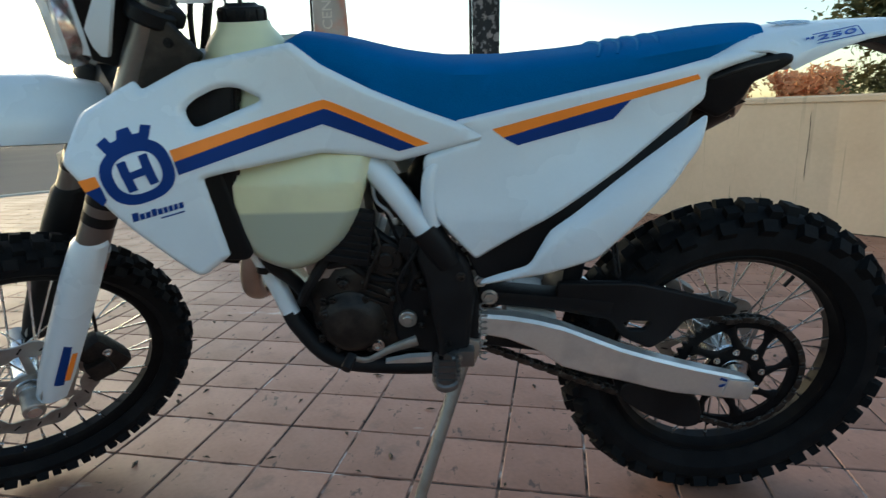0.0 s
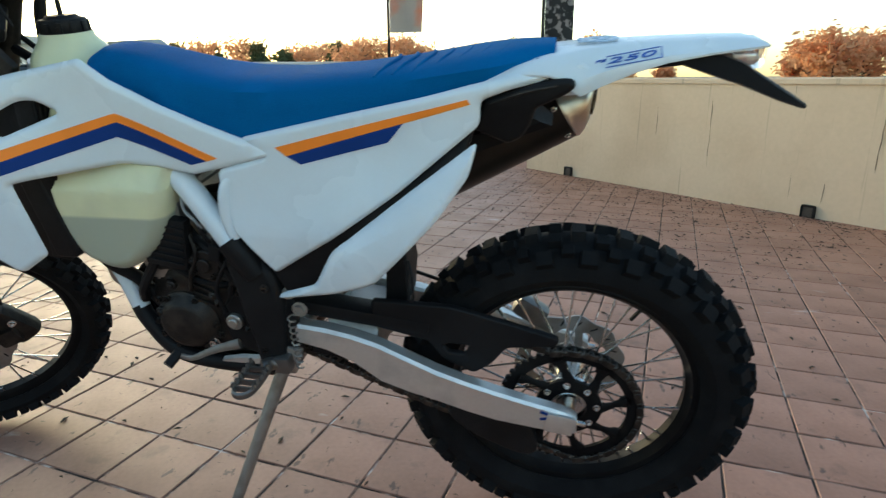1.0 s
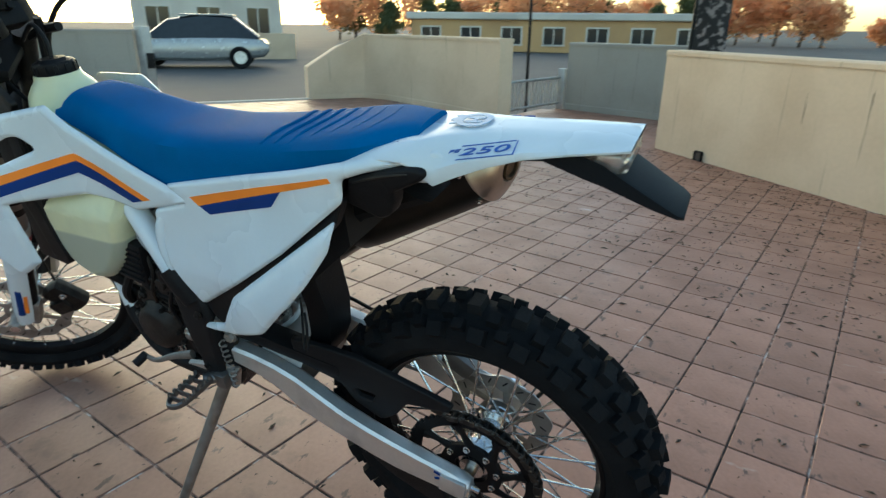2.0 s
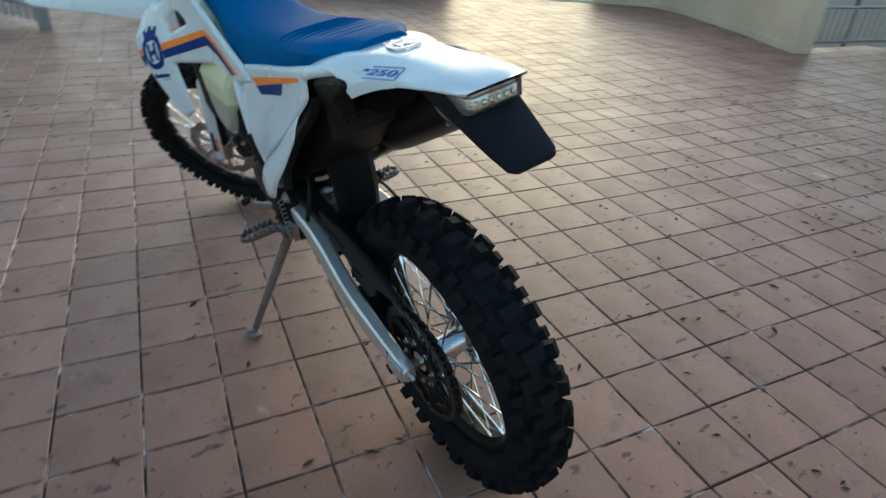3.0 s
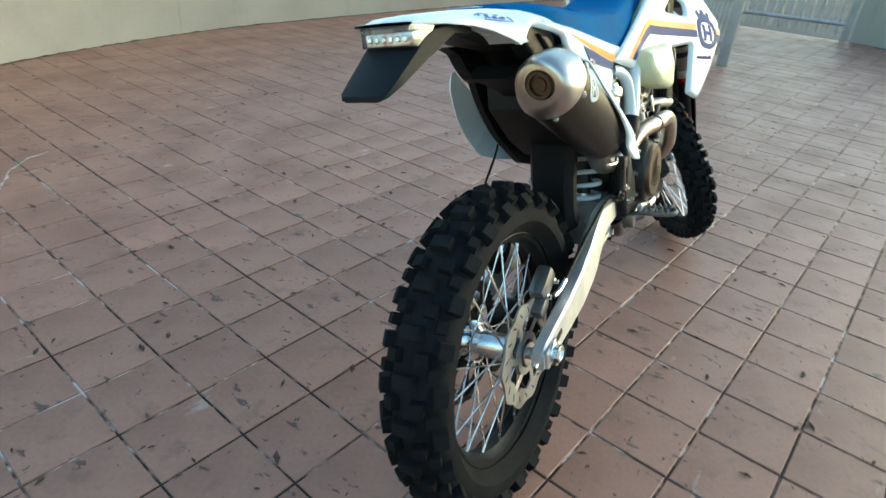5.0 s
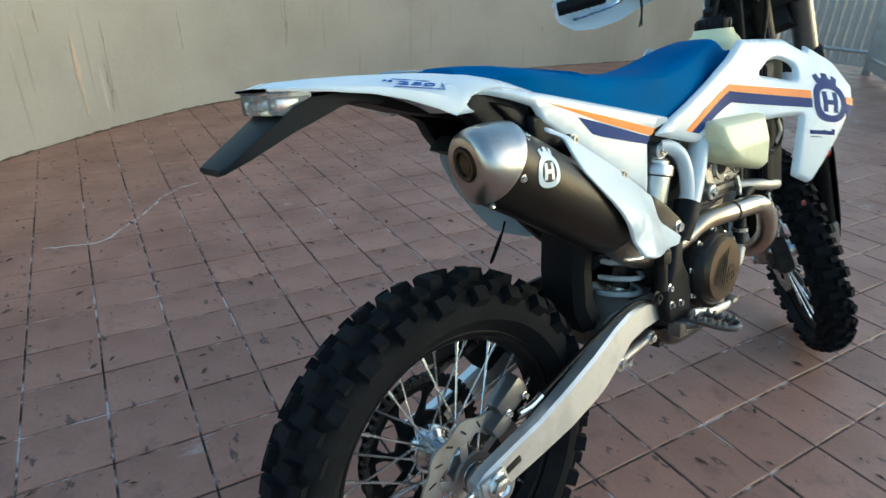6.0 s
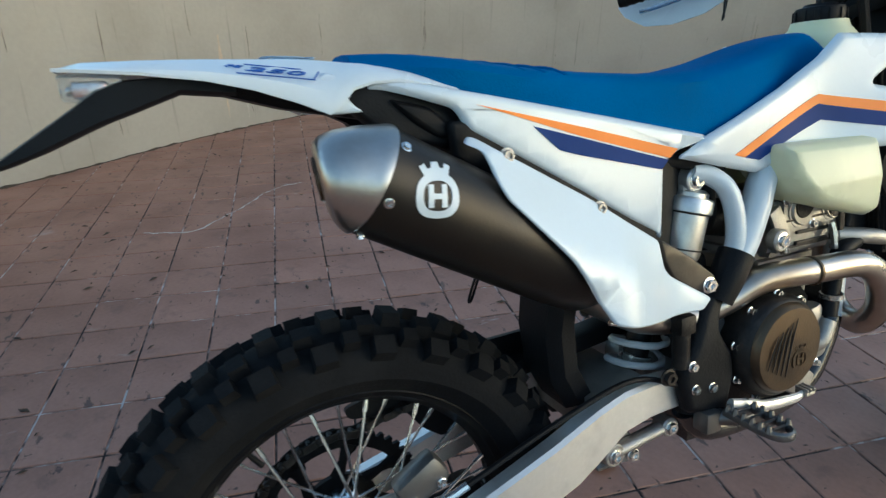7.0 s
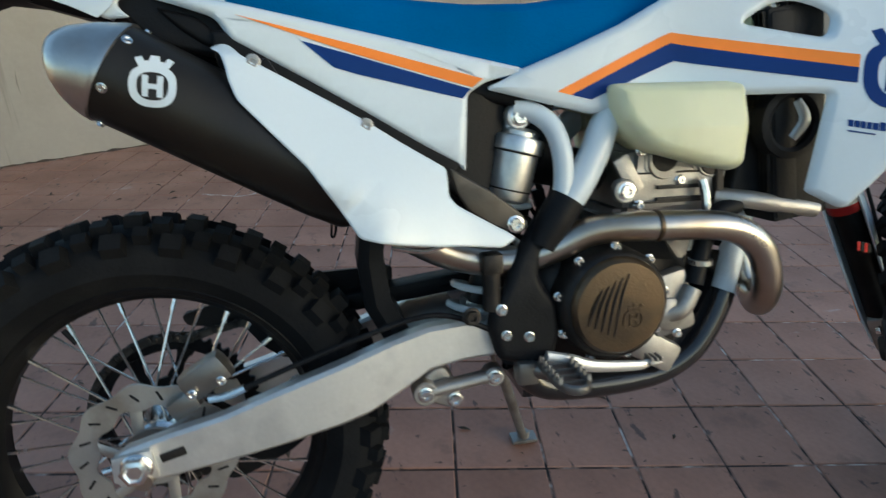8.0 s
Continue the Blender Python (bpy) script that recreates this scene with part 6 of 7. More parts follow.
def slant(t, r, pull=0.0):
    """A ring of the cap, from the seam (t = 0) to its rear face (t = 1)."""
    c = seam_at.lerp(FACE_AT, t) + FACE_WAY * pull
    w = AX.lerp(FACE_WAY, t).normalized()
    side = w.cross(Vector((0, 0, 1))).normalized()
    up = side.cross(w)
    return [c + r * (math.cos(a) * side + (1.0 - 0.12 * t) * math.sin(a) * up) for a in (2 * math.pi * k / 40 for k in range(40))]


cap_rings = [slant(-0.06, 0.0575), slant(-0.04, 0.0608), slant(0.06, 0.0608), slant(0.12, 0.0596), slant(0.40, 0.0568), slant(0.70, 0.0530), slant(0.88, 0.0480), slant(0.97, 0.0425), slant(1.0, 0.0365), slant(1.0, 0.0280, 0.001), slant(1.0, 0.0255, -0.003), slant(1.0, 0.0235, -0.004)]
part("end_cap", loft(cap_rings), CAP_STEEL, can, "satin titanium end cap")
m_out = Matrix.Translation(FACE_AT) @ FACE_WAY.to_track_quat("X", "Z").to_matrix().to_4x4()
part("outlet", moved(lathe([(0.0225, -0.004), (0.0225, 0.004), (0.0175, 0.004), (0.0165, -0.002), (0.0120, -0.002), (0.0115, 0.001), (0, 0.001)], (0, 0, 0), 32, axis="X"), m_out), BRONZE, can)
part("front_collar", moved(lathe([(0.045, -0.322), (0.049, -0.315), (0.054, -0.300)], (0, 0, 0), 40, axis="X"), m_can), CAP_STEEL, can)
for k in range(6):
    a = radians(-15 + 60 * k)
    way = Vector((0, 1, 0)) * math.cos(a) + Vector((-0.48, 0, 0.877)) * math.sin(a)
    turn = way.to_track_quat("Y", "Z").to_matrix().to_4x4()
    part("cap_bolt", moved(bolt((0, 0, 0), 0.0042, 0.004), Matrix.Translation(CAN_AT - AX * 0.008 + way * 0.0590) @ turn), CHROME, can)
for ol, ho in emblem(-0.050, 0.014, 0.050, 22, -1):
    bm = sheet(ol, lambda x, z: math.sqrt(max(0.0, 0.0604 ** 2 - (z - 0.0) ** 2)), 1, 0.001, cell=0.008, rim=0, hole=ho)
    part("emblem", moved(bm, m_can), WHITE, can, "white emblem")
part("hanger", join(tube([(-0.24, 0.10, 0.83), (-0.215, 0.125, 0.868)], 0.008, 8), block((0.03, 0.012, 0.03), (-0.215, 0.125, 0.860), (0, 30, 0), 0.004)), BLACK, bike)
part("spring_hook", tube([(-0.36, 0.13, 0.635), (-0.40, 0.135, 0.628), (-0.43, 0.13, 0.632)], 0.004, 8), CHROME, bike)

# rear shock
SH_TOP, SH_LOW = Vector((-0.580, 0.022, 0.800)), Vector((-0.488, 0.020, 0.462))
d = (SH_LOW - SH_TOP).normalized()
shock = part("shock_absorber", tube([SH_TOP + d * 0.02, SH_LOW], 0.020, 16), DARK_CAST, bike, "rear shock with a white spring and silver reservoir")
q = d.to_track_quat("Z", "Y").to_matrix()
part("shock_body", tube([SH_LOW - d * 0.055, SH_LOW - d * 0.005], 0.027, 20), CHROME, shock, "bright metal lower shock body")
coil = [SH_TOP + d * (0.10 + 0.235 * k / 84) + q @ Vector((0.043 * math.cos(2 * math.pi * k / 12), 0.043 * math.sin(2 * math.pi * k / 12), 0)) for k in range(85)]
part("coil_spring", tube(coil, 0.0058, 8, 1), SPRING, shock, "white coil spring")
res = part("reservoir", lathe([(0, 0.785), (0.022, 0.785), (0.028, 0.780), (0.028, 0.774), (0.036, 0.772), (0.038, 0.768), (0.038, 0.752), (0.034, 0.748), (0.034, 0.690), (0.032, 0.682), (0.026, 0.678), (0, 0.676)], (0, 0, 0), 28, axis="Z"), POLISHED, shock, "polished shock reservoir")
for z, r in ((0.750, 0.0365), (0.696, 0.0346)):
    part("groove", lathe([(r, z - 0.0012), (r + 0.0004, z - 0.0008), (r + 0.0004, z + 0.0008), (r, z + 0.0012)], (0, 0, 0), 28, axis="Z"), DARK_CAST, res)
res.matrix_basis = Matrix.Translation((-0.548, 0.066, 0.73)) @ Matrix.Rotation(radians(-14), 4, "Y") @ Matrix.Translation((0, 0, -0.73))
part("top_eye", join(disc(0.018, 0.030, (-0.552, 0.072, 0.800)), block((0.03, 0.026, 0.03), (-0.550, 0.066, 0.785), bevel=0.006)), ALU, shock)
part("eye_bolt", bolt((-0.552, 0.086, 0.800), 0.010, 0.008), CHROME, shock)
for k in range(4):
    part("decal_bar", block((0.004, 0.001, 0.014), (-0.552 + 0.007 * k, 0.0985, 0.722), (0, 20, 0), 0), RED if k % 2 else BLACK, res)
lk = part("linkage", join(tube([(-0.404, 0.080, 0.396), (-0.512, 0.080, 0.412)], 0.0105, 12, squash=1.2), disc(0.019, 0.030, (-0.404, 0.076, 0.396)), disc(0.016, 0.026, (-0.512, 0.078, 0.412))), CAST, bike, "cast suspension linkage")
part("bell_crank", sheet(fillet(poly(-0.392, 0.404, -0.398, 0.378, -0.446, 0.358, -0.466, 0.368, -0.456, 0.400, -0.438, 0.430, -0.418, 0.428), 0.010), lambda x, z: 0.072, 1, 0.030, cell=0.03, rim=0.005), CAST, lk)
for at in ((-0.404, 0.090, 0.396), (-0.452, 0.073, 0.374), (-0.512, 0.090, 0.412)):
    part("link_bolt", bolt(at, 0.009, 0.008), CHROME, lk)
part("pivot_bolt", bolt((-0.545, 0.112, 0.480), 0.014, 0.010), CHROME, bike)
part("heel_bolt", bolt((-0.468, 0.126, 0.526), 0.010, 0.010), DARK_CAST, bike)

# side stand on the left, down and out
foot = Matrix.Rotation(radians(-LEAN), 3, "X") @ Vector((-0.685, -0.295, 0.008))
top_ = Vector((-0.552, -0.120, 0.425))
sd = part("side_stand", tube([top_, top_.lerp(foot, 0.5), foot], [0.0135, 0.0115, 0.010], 14), STAND, bike, "grey steel side stand, folded down")
part("stand_foot", join(moved(block((0.060, 0.034, 0.010), bevel=0.004), Matrix.Translation(foot) @ Matrix.Rotation(radians(-LEAN), 4, "X")), disc(0.014, 0.02, foot + Vector((0.0, 0, 0.008)), "Z")), STAND, sd)
part("stand_bracket", join(block((0.05, 0.018, 0.06), (-0.548, -0.112, 0.435), (0, 20, 0), 0.006), disc(0.016, 0.03, (-0.552, -0.122, 0.428))), CAST, sd)
sp = [Vector((-0.517 + 0.0065 * math.cos(k * 0.9), -0.128 + 0.0065 * math.sin(k * 0.9), 0.545 - 0.0021 * k * 0.9)) for k in range(64)]
part("stand_spring", tube(sp, 0.0016, 5, 1), STAND, sd)

# more of the engine's left side
for k in range(5):
    part("case_rib", block((0.050, 0.008, 0.006), (-0.700 - 0.004 * k, -0.082, 0.585 - 0.014 * k), (0, 24, 0), 0.002), DARK_CAST, case)
part("timing_cover", join(disc(0.030, 0.020, (-0.690, -0.086, 0.620)), disc(0.014, 0.028, (-0.690, -0.088, 0.620))), DARK_CAST, bike)
for k in range(4):
    a = 0.6 + math.pi / 2 * k
    part("cover_bolt", bolt((-0.690 + 0.025 * math.cos(a), -0.094, 0.620 + 0.025 * math.sin(a)), 0.0045, 0.006, -1), DARK_CAST, bike)
part("oil_line", tube([(-0.735, -0.092, 0.560), (-0.720, -0.100, 0.600), (-0.700, -0.098, 0.645), (-0.712, -0.088, 0.690)], 0.004, 8), DARK_CAST, bike, "metal oil line")
part("wiring_loom", tube([(-0.60, -0.092, 0.735), (-0.640, -0.102, 0.700), (-0.655, -0.104, 0.650), (-0.640, -0.098, 0.600), (-0.650, -0.095, 0.560)], 0.0065, 8), BLACK, bike)
part("plug_connector", block((0.022, 0.016, 0.032), (-0.652, -0.106, 0.655), (0, 14, 0), 0.003), BLACK, bike)
part("drain_bolt", bolt((-0.720, -0.083, 0.432), 0.010, 0.008, -1), CHROME, bike)
part("hose_clamp", lathe([(0.0195, -0.006), (0.0215, -0.005), (0.0215, 0.005), (0.0195, 0.006)], (-0.928, 0.037, 0.585), 18, axis="Z"), BLACK, bike)
part("frame_strap", lathe([(0.0180, -0.007), (0.0200, -0.006), (0.0200, 0.006), (0.0180, 0.007)], (-0.926, -0.040, 0.583), 18, axis="Z"), BLACK, bike, "black strap round the frame tube")
for x, z, r in ((-0.620, 0.615, 0.012), (-0.640, 0.560, 0.009), (-0.598, 0.520, 0.010)):
    part("case_plug", join(disc(r, 0.012, (x, -0.086, z)), disc(r * 0.5, 0.018, (x, -0.086, z))), DARK_CAST, bike)
# small bright pieces round the left engine case
part("case_plate", loft([[(x, -0.090, z0), (x, -0.094, z0 + 0.004), (x, -0.094, z1 - 0.004), (x, -0.086, z1)] for x, z0, z1 in ((-0.615, 0.384, 0.414), (-0.66, 0.384, 0.412), (-0.705, 0.388, 0.402))]), ALU, bike, "pale aluminium case plate")
for x, z, r in ((-0.638, 0.588, 0.010), (-0.628, 0.574, 0.007), (-0.713, 0.629, 0.009), (-0.811, 0.508, 0.011), (-0.772, 0.571, 0.010), (-0.689, 0.553, 0.008), (-0.682, 0.540, 0.006), (-0.622, 0.508, 0.006), (-0.631, 0.482, 0.006), (-0.72, 0.60, 0.006)):
    part("case_bolt", join(disc(r, 0.010, (x, -0.094, z)), disc(r * 0.55, 0.016, (x, -0.095, z))), DARK_CAST, bike)
part("throttle_cable", tube([(-0.705, -0.085, 0.77), (-0.700, -0.098, 0.735), (-0.680, -0.104, 0.716), (-0.672, -0.100, 0.700)], 0.003, 6), GREY_DECAL, bike)
part("clutch_line", tube([(-0.62, -0.096, 0.66), (-0.65, -0.106, 0.615), (-0.672, -0.104, 0.57), (-0.665, -0.100, 0.52)], 0.0042, 8), BLACK, bike)
part("frame_bolt", bolt((-0.521, -0.112, 0.583), 0.009, 0.010, -1), CAST, bike)
part("frame_bolt", bolt((-0.505, -0.112, 0.549), 0.011, 0.010, -1), CAST, bike)


# ---- front end, turned with the steering ----
def fpart(name, bm, mat, parent=None, label="", by=TURN):
    return part(name, moved(bm, by), mat, parent or bike, label)


def bpart(name, bm, mat, parent=None, label=""):
    return fpart(name, bm, mat, parent, label, BAR_TURN)


UP = Vector((math.sin(radians(RAKE)), 0, math.cos(radians(RAKE))))


def leg(z, s, ahead=0.0, side=0.0):
    """A point on a fork leg at height z."""
    return Vector((FRONT_AXLE.x + LEAD + (z - FRONT_AXLE.z) * math.tan(radians(RAKE)) - ahead, s * (0.098 + side), z))


for s in (-1, 1):
    f = fpart("fork_leg", tube([leg(0.645, s), leg(0.80, s), leg(1.085, s)], [0.0285, 0.0285, 0.027], 24), FORK_GREY, None, "fork leg with a grey upper tube")
    fpart("stanchion", tube([leg(0.40, s), leg(0.65, s)], 0.024, 18), RIM_BLACK, f)
    fpart("seal_ring", tube([leg(0.632, s), leg(0.648, s)], 0.031, 20), RED, f, "red seal ring")
    fpart("collar", tube([leg(0.648, s), leg(0.672, s)], 0.0315, 20), CAST, f)
    for z in (0.72, 0.755):
        fpart("fork_decal", tube([leg(z, s), leg(z + 0.018, s)], 0.0290, 20), BLACK, f)
    fpart("fork_cap", tube([leg(1.085, s), leg(1.10, s)], [0.022, 0.018], 16), BLACK, f)
    fpart("axle_clamp", join(block((0.062, 0.045, 0.085), leg(0.375, s), (0, RAKE, 0), 0.012), disc(0.021, 0.05, FRONT_AXLE + Vector((0, s * 0.098, 0)))), CAST, f)
    rings = []
    for z, w, t in ((0.345, 0.030, 0.006), (0.40, 0.036, 0.012), (0.50, 0.038, 0.014), (0.62, 0.038, 0.014), (0.685, 0.034, 0.010), (0.700, 0.020, 0.006)):
        ring = []
        for k in range(13):
            a = radians(-120 + 20 * k)
            ring.append(leg(z, s) + Vector((-(w + 0.006) * math.cos(a), s * 0.0 + w * math.sin(a), 0)))
        for k in range(13):
            a = radians(120 - 20 * k)
            ring.append(leg(z, s) + Vector((-(w + 0.001) * math.cos(a), (w - 0.004) * math.sin(a), 0)))
        rings.append(ring)
    g = fpart("fork_guard", loft(rings), WHITE if s < 0 else BLACK, f, "white plastic fork guard" if s < 0 else "dark fork guard")
    if s < 0:
        for a, b, ahead, r, mt in ((0.398, 0.462, -0.006, 0.006, ORANGE), (0.393, 0.484, 0.008, 0.009, NAVY)):
            fpart("guard_decal", tube([leg(a, s, ahead, 0.0355), leg(b, s, ahead, 0.0355)], r, 6, squash=0.25), mt, g)
for z, h, mt in ((0.905, 0.036, BLACK), (1.065, 0.028, BLACK)):
    c = Vector((leg(z, 1).x, 0, z))
    fpart("triple_clamp", join(block((0.060, 0.25, h), (c.x + 0.018, 0, c.z), (0, RAKE, 0), 0.010), *[moved(disc(0.040, h, (0, 0, 0), "Z", 24, 0.005), Matrix.Translation((c.x, s * 0.098, c.z)) @ Matrix.Rotation(radians(RAKE), 4, "Y")) for s in (-1, 1)]), mt, None, "black triple clamp")
fpart("steering_stem", tube([Vector((leg(0.90, 1).x + 0.055, 0, 0.905)), Vector((leg(1.07, 1).x + 0.055, 0, 1.08))], 0.022, 16), DARK_CAST)
fpart("front_axle", tube([FRONT_AXLE + Vector((0, -0.125, 0)), FRONT_AXLE + Vector((0, 0.125, 0))], 0.013, 16), CHROME)
cal = fpart("front_caliper", join(block((0.066, 0.050, 0.112), (-1.352, -0.062, 0.362), (0, -25, 0), 0.020), block((0.05, 0.03, 0.05), (-1.367, -0.085, 0.347), (0, -10, 0), 0.01)), DARK_CAST, None, "dark front brake caliper")
fpart("caliper_pin", bolt((-1.342, -0.088, 0.387), 0.007, 0.008, -1), CHROME, cal)
fpart("front_brake_hose", tube([(-1.345, -0.062, 0.43), (-1.315, -0.055, 0.60), (-1.24, -0.055, 0.78), (-1.15, -0.060, 0.95), (-1.06, -0.075, 1.08)], 0.0034, 8), BLACK)

# front fender
rings = []
for x, w, z, drop in ((-1.88, 0.030, 1.000, 0.010), (-1.82, 0.058, 1.012, 0.020), (-1.72, 0.074, 1.016, 0.036), (-1.55, 0.082, 1.005, 0.055), (-1.38, 0.088, 0.982, 0.072), (-1.25, 0.088, 0.955, 0.075), (-1.14, 0.074, 0.905, 0.055), (-1.05, 0.062, 0.840, 0.035)):
    top_r = [(x, w * math.sin(a), z - drop * (1 - math.cos(a)) * 1.3) for a in (radians(-80 + 20 * k) for k in range(9))]
    rings.append(top_r + [(x, y * 0.94, q - 0.005) for _, y, q in top_r[::-1]])
fpart("front_fender", loft(rings), WHITE, None, "white plastic front fender")

# headlamp mask and lamp
mask = []
for z, w, x in ((0.990, 0.055, -1.215), (1.005, 0.085, -1.222), (1.05, 0.105, -1.212), (1.12, 0.102, -1.187), (1.18, 0.085, -1.152), (1.215, 0.055, -1.127)):
    ring = [(x + 0.058 * (abs(v) ** 2.2), w * v, z) for v in [k / 6 - 1 for k in range(13)]]
    mask.append(ring + [(p[0] + 0.006, p[1] * 0.97, p[2]) for p in ring[::-1]])
mk = fpart("headlamp_mask", loft(mask), WHITE, None, "white headlamp mask")
fpart("lamp_bracket", loft([[(x, -w, z0), (x, w, z0), (x, w, z1), (x, -w, z1)] for x, w, z0, z1 in ((-1.185, 0.075, 1.00, 1.16), (-1.150, 0.086, 0.985, 1.175), (-1.105, 0.080, 0.985, 1.15), (-1.080, 0.060, 1.00, 1.12))]), BLACK, mk)
fpart("headlamp", moved(lathe([(0, 0.02), (0.05, 0.016), (0.062, 0.004), (0.064, -0.02), (0.03, -0.06)], (0, 0, 0), 28, axis="X"), Matrix.Translation((-1.215, 0, 1.035)) @ Matrix.Rotation(math.pi, 4, "Z")), LENS, mk)
fpart("lamp_bowl", moved(lathe([(0, -0.058), (0.03, -0.062), (0.066, -0.022), (0.068, 0.0)], (0, 0, 0), 28, axis="X"), Matrix.Translation((-1.213, 0, 1.035)) @ Matrix.Rotation(math.pi, 4, "Z")), LED, mk)

# handlebar with grips, levers and hand guards
bar = [(-0.900, -0.395, 1.182), (-0.925, -0.28, 1.180), (-0.990, -0.13, 1.198), (-1.010, -0.07, 1.195), (-1.010, 0.07, 1.195), (-0.990, 0.13, 1.198), (-0.925, 0.28, 1.180), (-0.900, 0.395, 1.182)]
hb = bpart("handlebar", tube(bar, 0.0115, 12), RIM_BLACK, None, "black handlebar")
bpart("bar_pad", block((0.055, 0.20, 0.050), (-1.012, 0, 1.205), bevel=0.016), BLACK, hb)
bpart("bar_clamp", join(*[block((0.05, 0.03, 0.10), (-1.015, s * 0.045, 1.150), bevel=0.008) for s in (-1, 1)]), DARK_CAST, hb)
for s in (-1, 1):
    e, i = Vector((-0.900, s * 0.395, 1.182)), Vector((-0.925, s * 0.28, 1.180))
    g = bpart("grip", tube([i + (e - i) * 0.02, e + (e - i) * 0.02], 0.0165, 14), BLACK, hb, "black rubber grip")
    for k in range(7):
        p = i.lerp(e, 0.1 + 0.13 * k)
        bpart("grip_rib", tube([p, p + (e - i).normalized() * 0.006], 0.0178, 14), BLACK, g)
    bpart("lever", tube([(-0.955, s * 0.24, 1.172), (-0.975, s * 0.27, 1.162), (-0.955, s * 0.34, 1.155), (-0.935, s * 0.375, 1.152)], [0.009, 0.008, 0.006, 0.006], 8, squash=0.6), CHROME, hb, "silver lever")
    bpart("lever_perch", join(block((0.045, 0.035, 0.035), (-0.955, s * 0.235, 1.182), bevel=0.008), disc(0.02, 0.03, (-0.940, s * 0.245, 1.183))), BLACK, hb)
    bpart("switch", block((0.035, 0.030, 0.040), (-0.945, s * 0.205, 1.192), bevel=0.007), BLACK, hb)
    rings = []
    for y, x, z, h in ((0.18, -1.010, 1.160, 0.015), (0.23, -1.020, 1.165, 0.026), (0.28, -1.015, 1.170, 0.046), (0.34, -0.995, 1.174, 0.054), (0.385, -0.965, 1.178, 0.050), (0.412, -0.935, 1.184, 0.030), (0.418, -0.925, 1.186, 0.012)):
        rings.append([(x, s * y, z + h), (x - 0.014, s * y, z + h * 0.5), (x - 0.018, s * y, z - h * 0.2), (x - 0.010, s * y, z - h), (x - 0.005, s * y, z - h), (x - 0.013, s * y, z - h * 0.2), (x - 0.009, s * y, z + h * 0.5), (x + 0.005, s * y, z + h)])
    bpart("hand_guard", loft(rings), WHITE, hb, "white plastic hand guard")
bpart("instrument", join(block((0.035, 0.09, 0.06), (-1.105, 0, 1.175), (0, -30, 0), 0.01)), BLACK)
for pts, r in (([(-0.95, -0.22, 1.19), (-0.99, -0.15, 1.24), (-1.06, -0.06, 1.23), (-1.10, -0.02, 1.08), (-1.02, -0.04, 0.92)], 0.0045), ([(-0.95, 0.22, 1.19), (-0.99, 0.16, 1.25), (-1.06, 0.08, 1.24), (-1.06, 0.05, 1.04), (-0.99, 0.05, 0.93)], 0.0055),
               ([(-0.94, 0.20, 1.19), (-0.97, 0.14, 1.25), (-1.05, 0.06, 1.24), (-1.09, 0.03, 1.08)], 0.004), ([(-1.11, -0.03, 1.15), (-1.13, -0.05, 1.02), (-1.10, -0.05, 0.92)], 0.006)):
    bpart("control_cable", tube(pts, r, 8), BLACK)
for k in range(2):
    bpart("cable_tie_end", tube([(-0.945, -0.205, 1.175), (-0.940 - 0.012 * k, -0.205, 1.13), (-0.930 - 0.02 * k, -0.21 - 0.01 * k, 1.085)], 0.0022, 6), BLACK)
# hoses and looms round the steering head
for pts, r in (([(-0.93, 0.05, 1.10), (-0.994, 0.045, 1.090), (-1.071, 0.04, 1.058), (-1.088, 0.04, 1.010), (-1.032, 0.04, 0.965)], 0.0095), ([(-0.955, 0.03, 1.12), (-0.980, 0.03, 1.039), (-1.002, 0.03, 0.960)], 0.0085),
               ([(-0.985, -0.03, 1.14), (-1.04, -0.05, 1.08), (-1.06, -0.05, 1.00), (-1.02, -0.05, 0.94)], 0.008), ([(-0.97, 0.0, 1.15), (-1.05, 0.01, 1.12), (-1.11, 0.0, 1.05), (-1.10, 0.01, 0.97)], 0.007),
               ([(-0.90, 0.10, 1.16), (-0.96, 0.08, 1.13), (-1.02, 0.07, 1.06), (-1.03, 0.06, 0.96)], 0.0055)):
    part("head_hose", tube(pts, r, 8), BLACK, bike)
part("key_switch", join(block((0.05, 0.07, 0.045), (-1.015, 0.0, 1.125), (0, -20, 0), 0.010), disc(0.018, 0.03, (-1.00, 0.0, 1.155), "Z")), BLACK, bike)
part("reservoir_cap", join(block((0.045, 0.05, 0.03), (-0.945, -0.215, 1.135), (0, -8, 12), 0.006), block((0.04, 0.045, 0.006), (-0.945, -0.215, 1.153), (0, -8, 12), 0.002)), BLACK, bike)


# ---- floor tiles, the nearest as pieces of their own, and litter ----
TILE_SIZE, TILE_TURN, TILE_AT = 0.2003, -9.76, Vector((0.182, 0.253))


def inside(p, ring):
    hit = False
    for (x0, y0), (x1, y1) in zip(ring, ring[1:] + ring[:1]):
        if (y0 > p[1]) != (y1 > p[1]) and p[0] < (x1 - x0) * (p[1] - y0) / (y1 - y0) + x0:
            hit = not hit
    return hit


def tile_shape(h=0.1 - 0.0027, z=0.0, b=0.0022):
    lo = [(-h, -h, z - 0.0105), (h, -h, z - 0.0105), (h, h, z - 0.0105), (-h, h, z - 0.0105)]
    mid = [(x, y, z - b) for x, y, _ in lo]
    hi = [(x * (1 - b / h), y * (1 - b / h), z) for x, y, _ in lo]
    vs = lo + mid + hi
    fs = [(8, 9, 10, 11)] + [(r + i, r + (i + 1) % 4, r + 4 + (i + 1) % 4, r + 4 + i) for r in (0, 4) for i in range(4)]
    return vs, fs


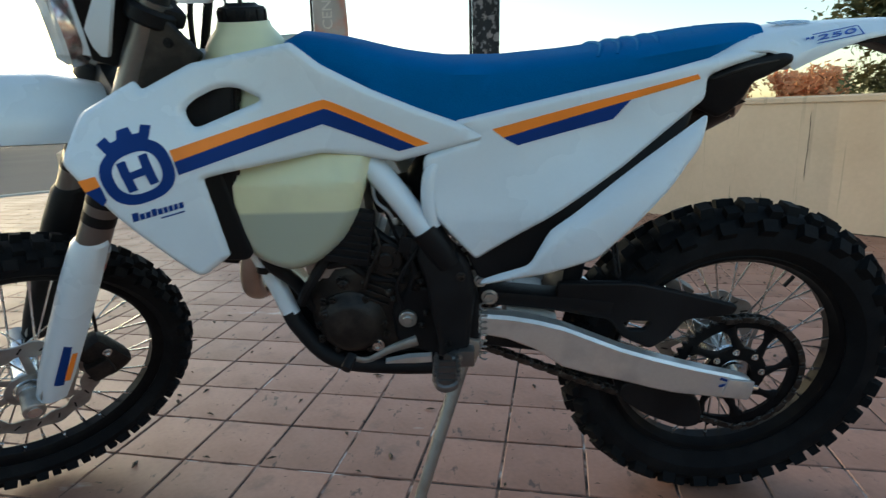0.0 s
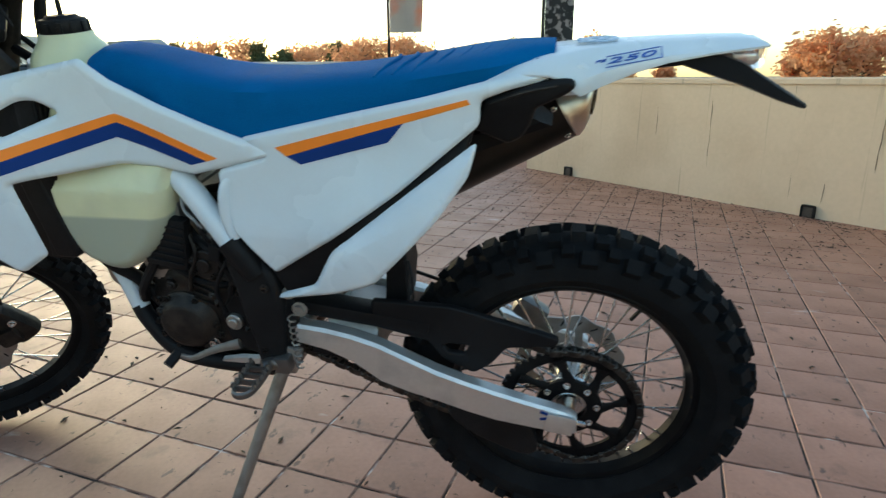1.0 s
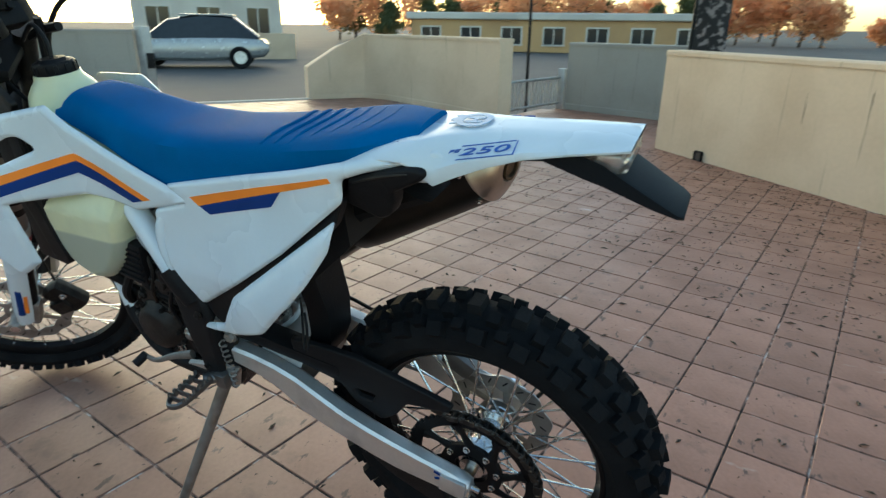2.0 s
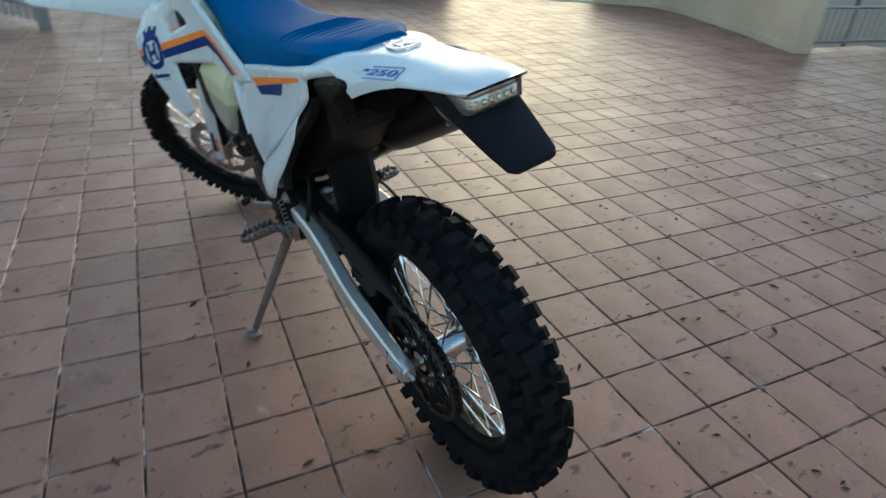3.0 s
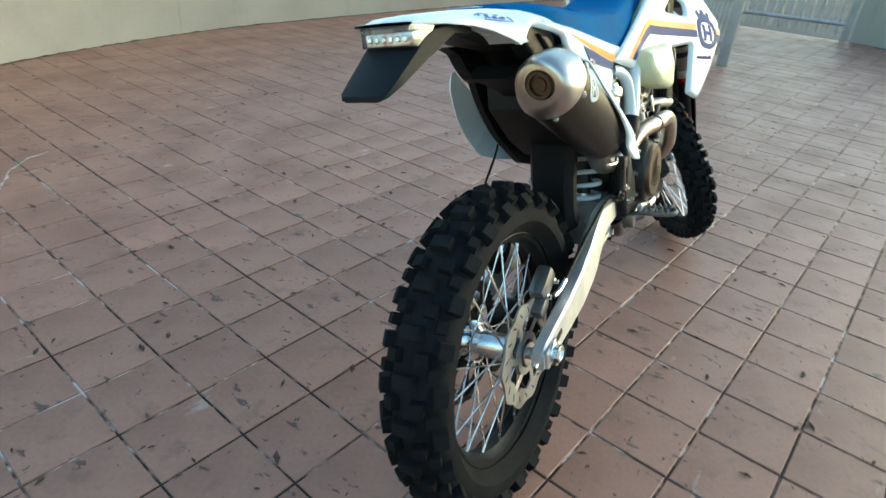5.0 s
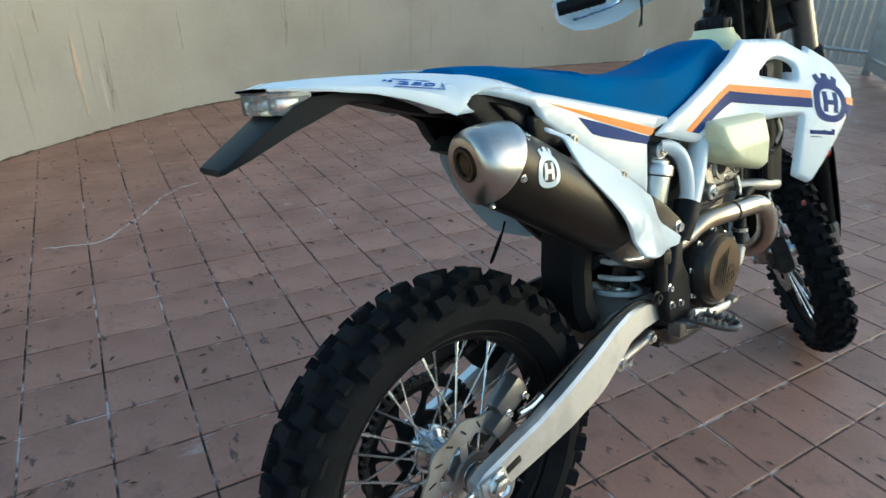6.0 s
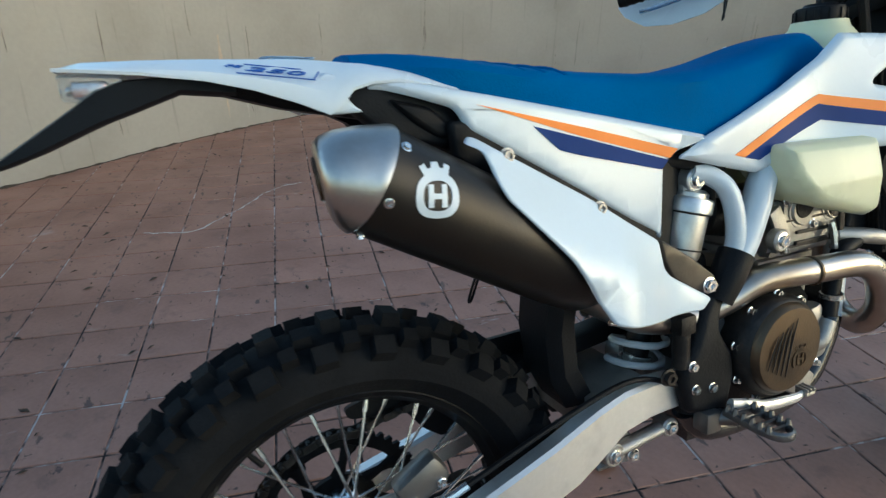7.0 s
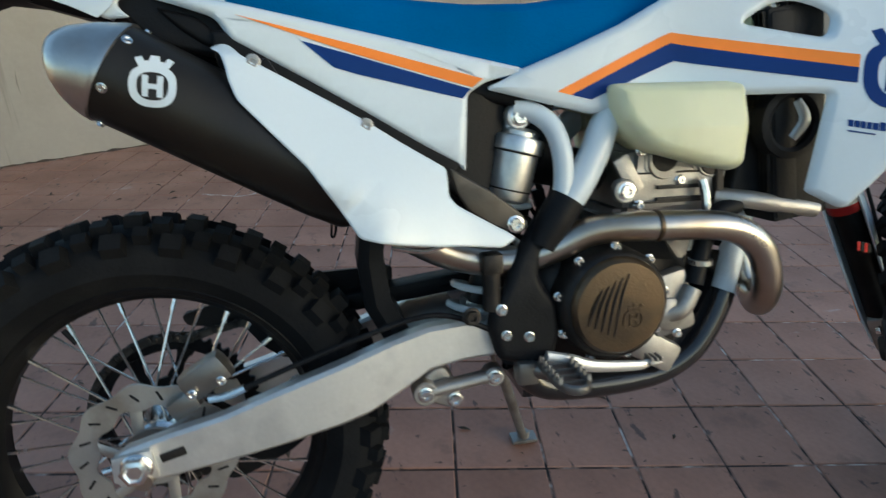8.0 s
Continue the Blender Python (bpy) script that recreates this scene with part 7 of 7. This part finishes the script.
ca, sa = math.cos(radians(TILE_TURN)), math.sin(radians(TILE_TURN))
rnd = random.Random(11)
vs0, fs0 = tile_shape()
tile_mesh = bpy.data.meshes.new("floor_tile")
tile_mesh.from_pydata(vs0, [], fs0)
tile_mesh.materials.append(TILE)
near, far = [], []
ring = terrace_outline()
for i in range(-60, 30):
    for j in range(-34, 46):
        u, v = (i + 0.5) * TILE_SIZE, (j + 0.5) * TILE_SIZE
        x, y = TILE_AT.x + u * ca - v * sa, TILE_AT.y + u * sa + v * ca
        if inside((x, y), ring):
            (near if abs(x + 0.35) < 1.75 and abs(y) < 1.62 else far).append((x, y, u, v))
near.sort(key=lambda q: (q[0] + 0.35) ** 2 + q[1] ** 2)
far += near[300:]
for x, y, u, v in near[:300]:
    o = new("floor_tile", tile_mesh)
    o.parent = floor
    o.matrix_basis = pose(x, y, rnd.uniform(-0.0012, 0.0004), rnd.uniform(-0.12, 0.12), rnd.uniform(-0.12, 0.12), TILE_TURN + rnd.uniform(-0.25, 0.25))
verts, faces = [], []
for x, y, u, v in far:
    k = len(verts)
    dz, dx, dy = rnd.uniform(-0.0012, 0.0004), rnd.uniform(-0.0007, 0.0007), rnd.uniform(-0.0007, 0.0007)
    verts += [(x + dx + a * ca - b * sa, y + dy + a * sa + b * ca, c + dz) for a, b, c in vs0]
    faces += [tuple(k + q for q in f) for f in fs0]
me = bpy.data.meshes.new("outer_tiles")
me.from_pydata(verts, [], faces)
me.materials.append(TILE)
o = new("outer_tiles", me)
o.parent = floor
tagged(o, kind="stuff")

verts, faces = [], []
for k in range(5200):
    x, y = rnd.uniform(-6, 2.6), rnd.uniform(-3.6, 5.2)
    if k % 5 < 2:
        d = rnd.random() ** 1.6 * 2.0
        f = rnd.random()
        x, y = -0.38 + f * 2.36 - 0.7 * d, 5.08 - f * 2.32 - 0.7 * d
    if not inside((x, y), ring):
        continue
    s = 0.003 + 0.012 * rnd.random() ** 3
    a = rnd.random() * 6.283
    b = len(verts)
    for q, w, h in ((-1.6, 0.0, 0.001), (-0.3, -0.55, 0.003), (1.5, -0.1, 0.0015), (0.2, 0.5, 0.004)):
        verts.append((x + s * (q * math.cos(a) - w * math.sin(a)), y + s * (q * math.sin(a) + w * math.cos(a)), h + 0.0005))
    verts.append((x, y, 0.0045 + 0.3 * s))
    faces += [(b, b + 1, b + 4), (b + 1, b + 2, b + 4), (b + 2, b + 3, b + 4), (b + 3, b, b + 4)]
me = bpy.data.meshes.new("leaf_litter")
me.from_pydata(verts, [], faces)
me.materials.append(DEBRIS)
tagged(new("leaf_litter", me), "scattered dry leaf bits and grit on the tiles", "litter", kind="stuff")
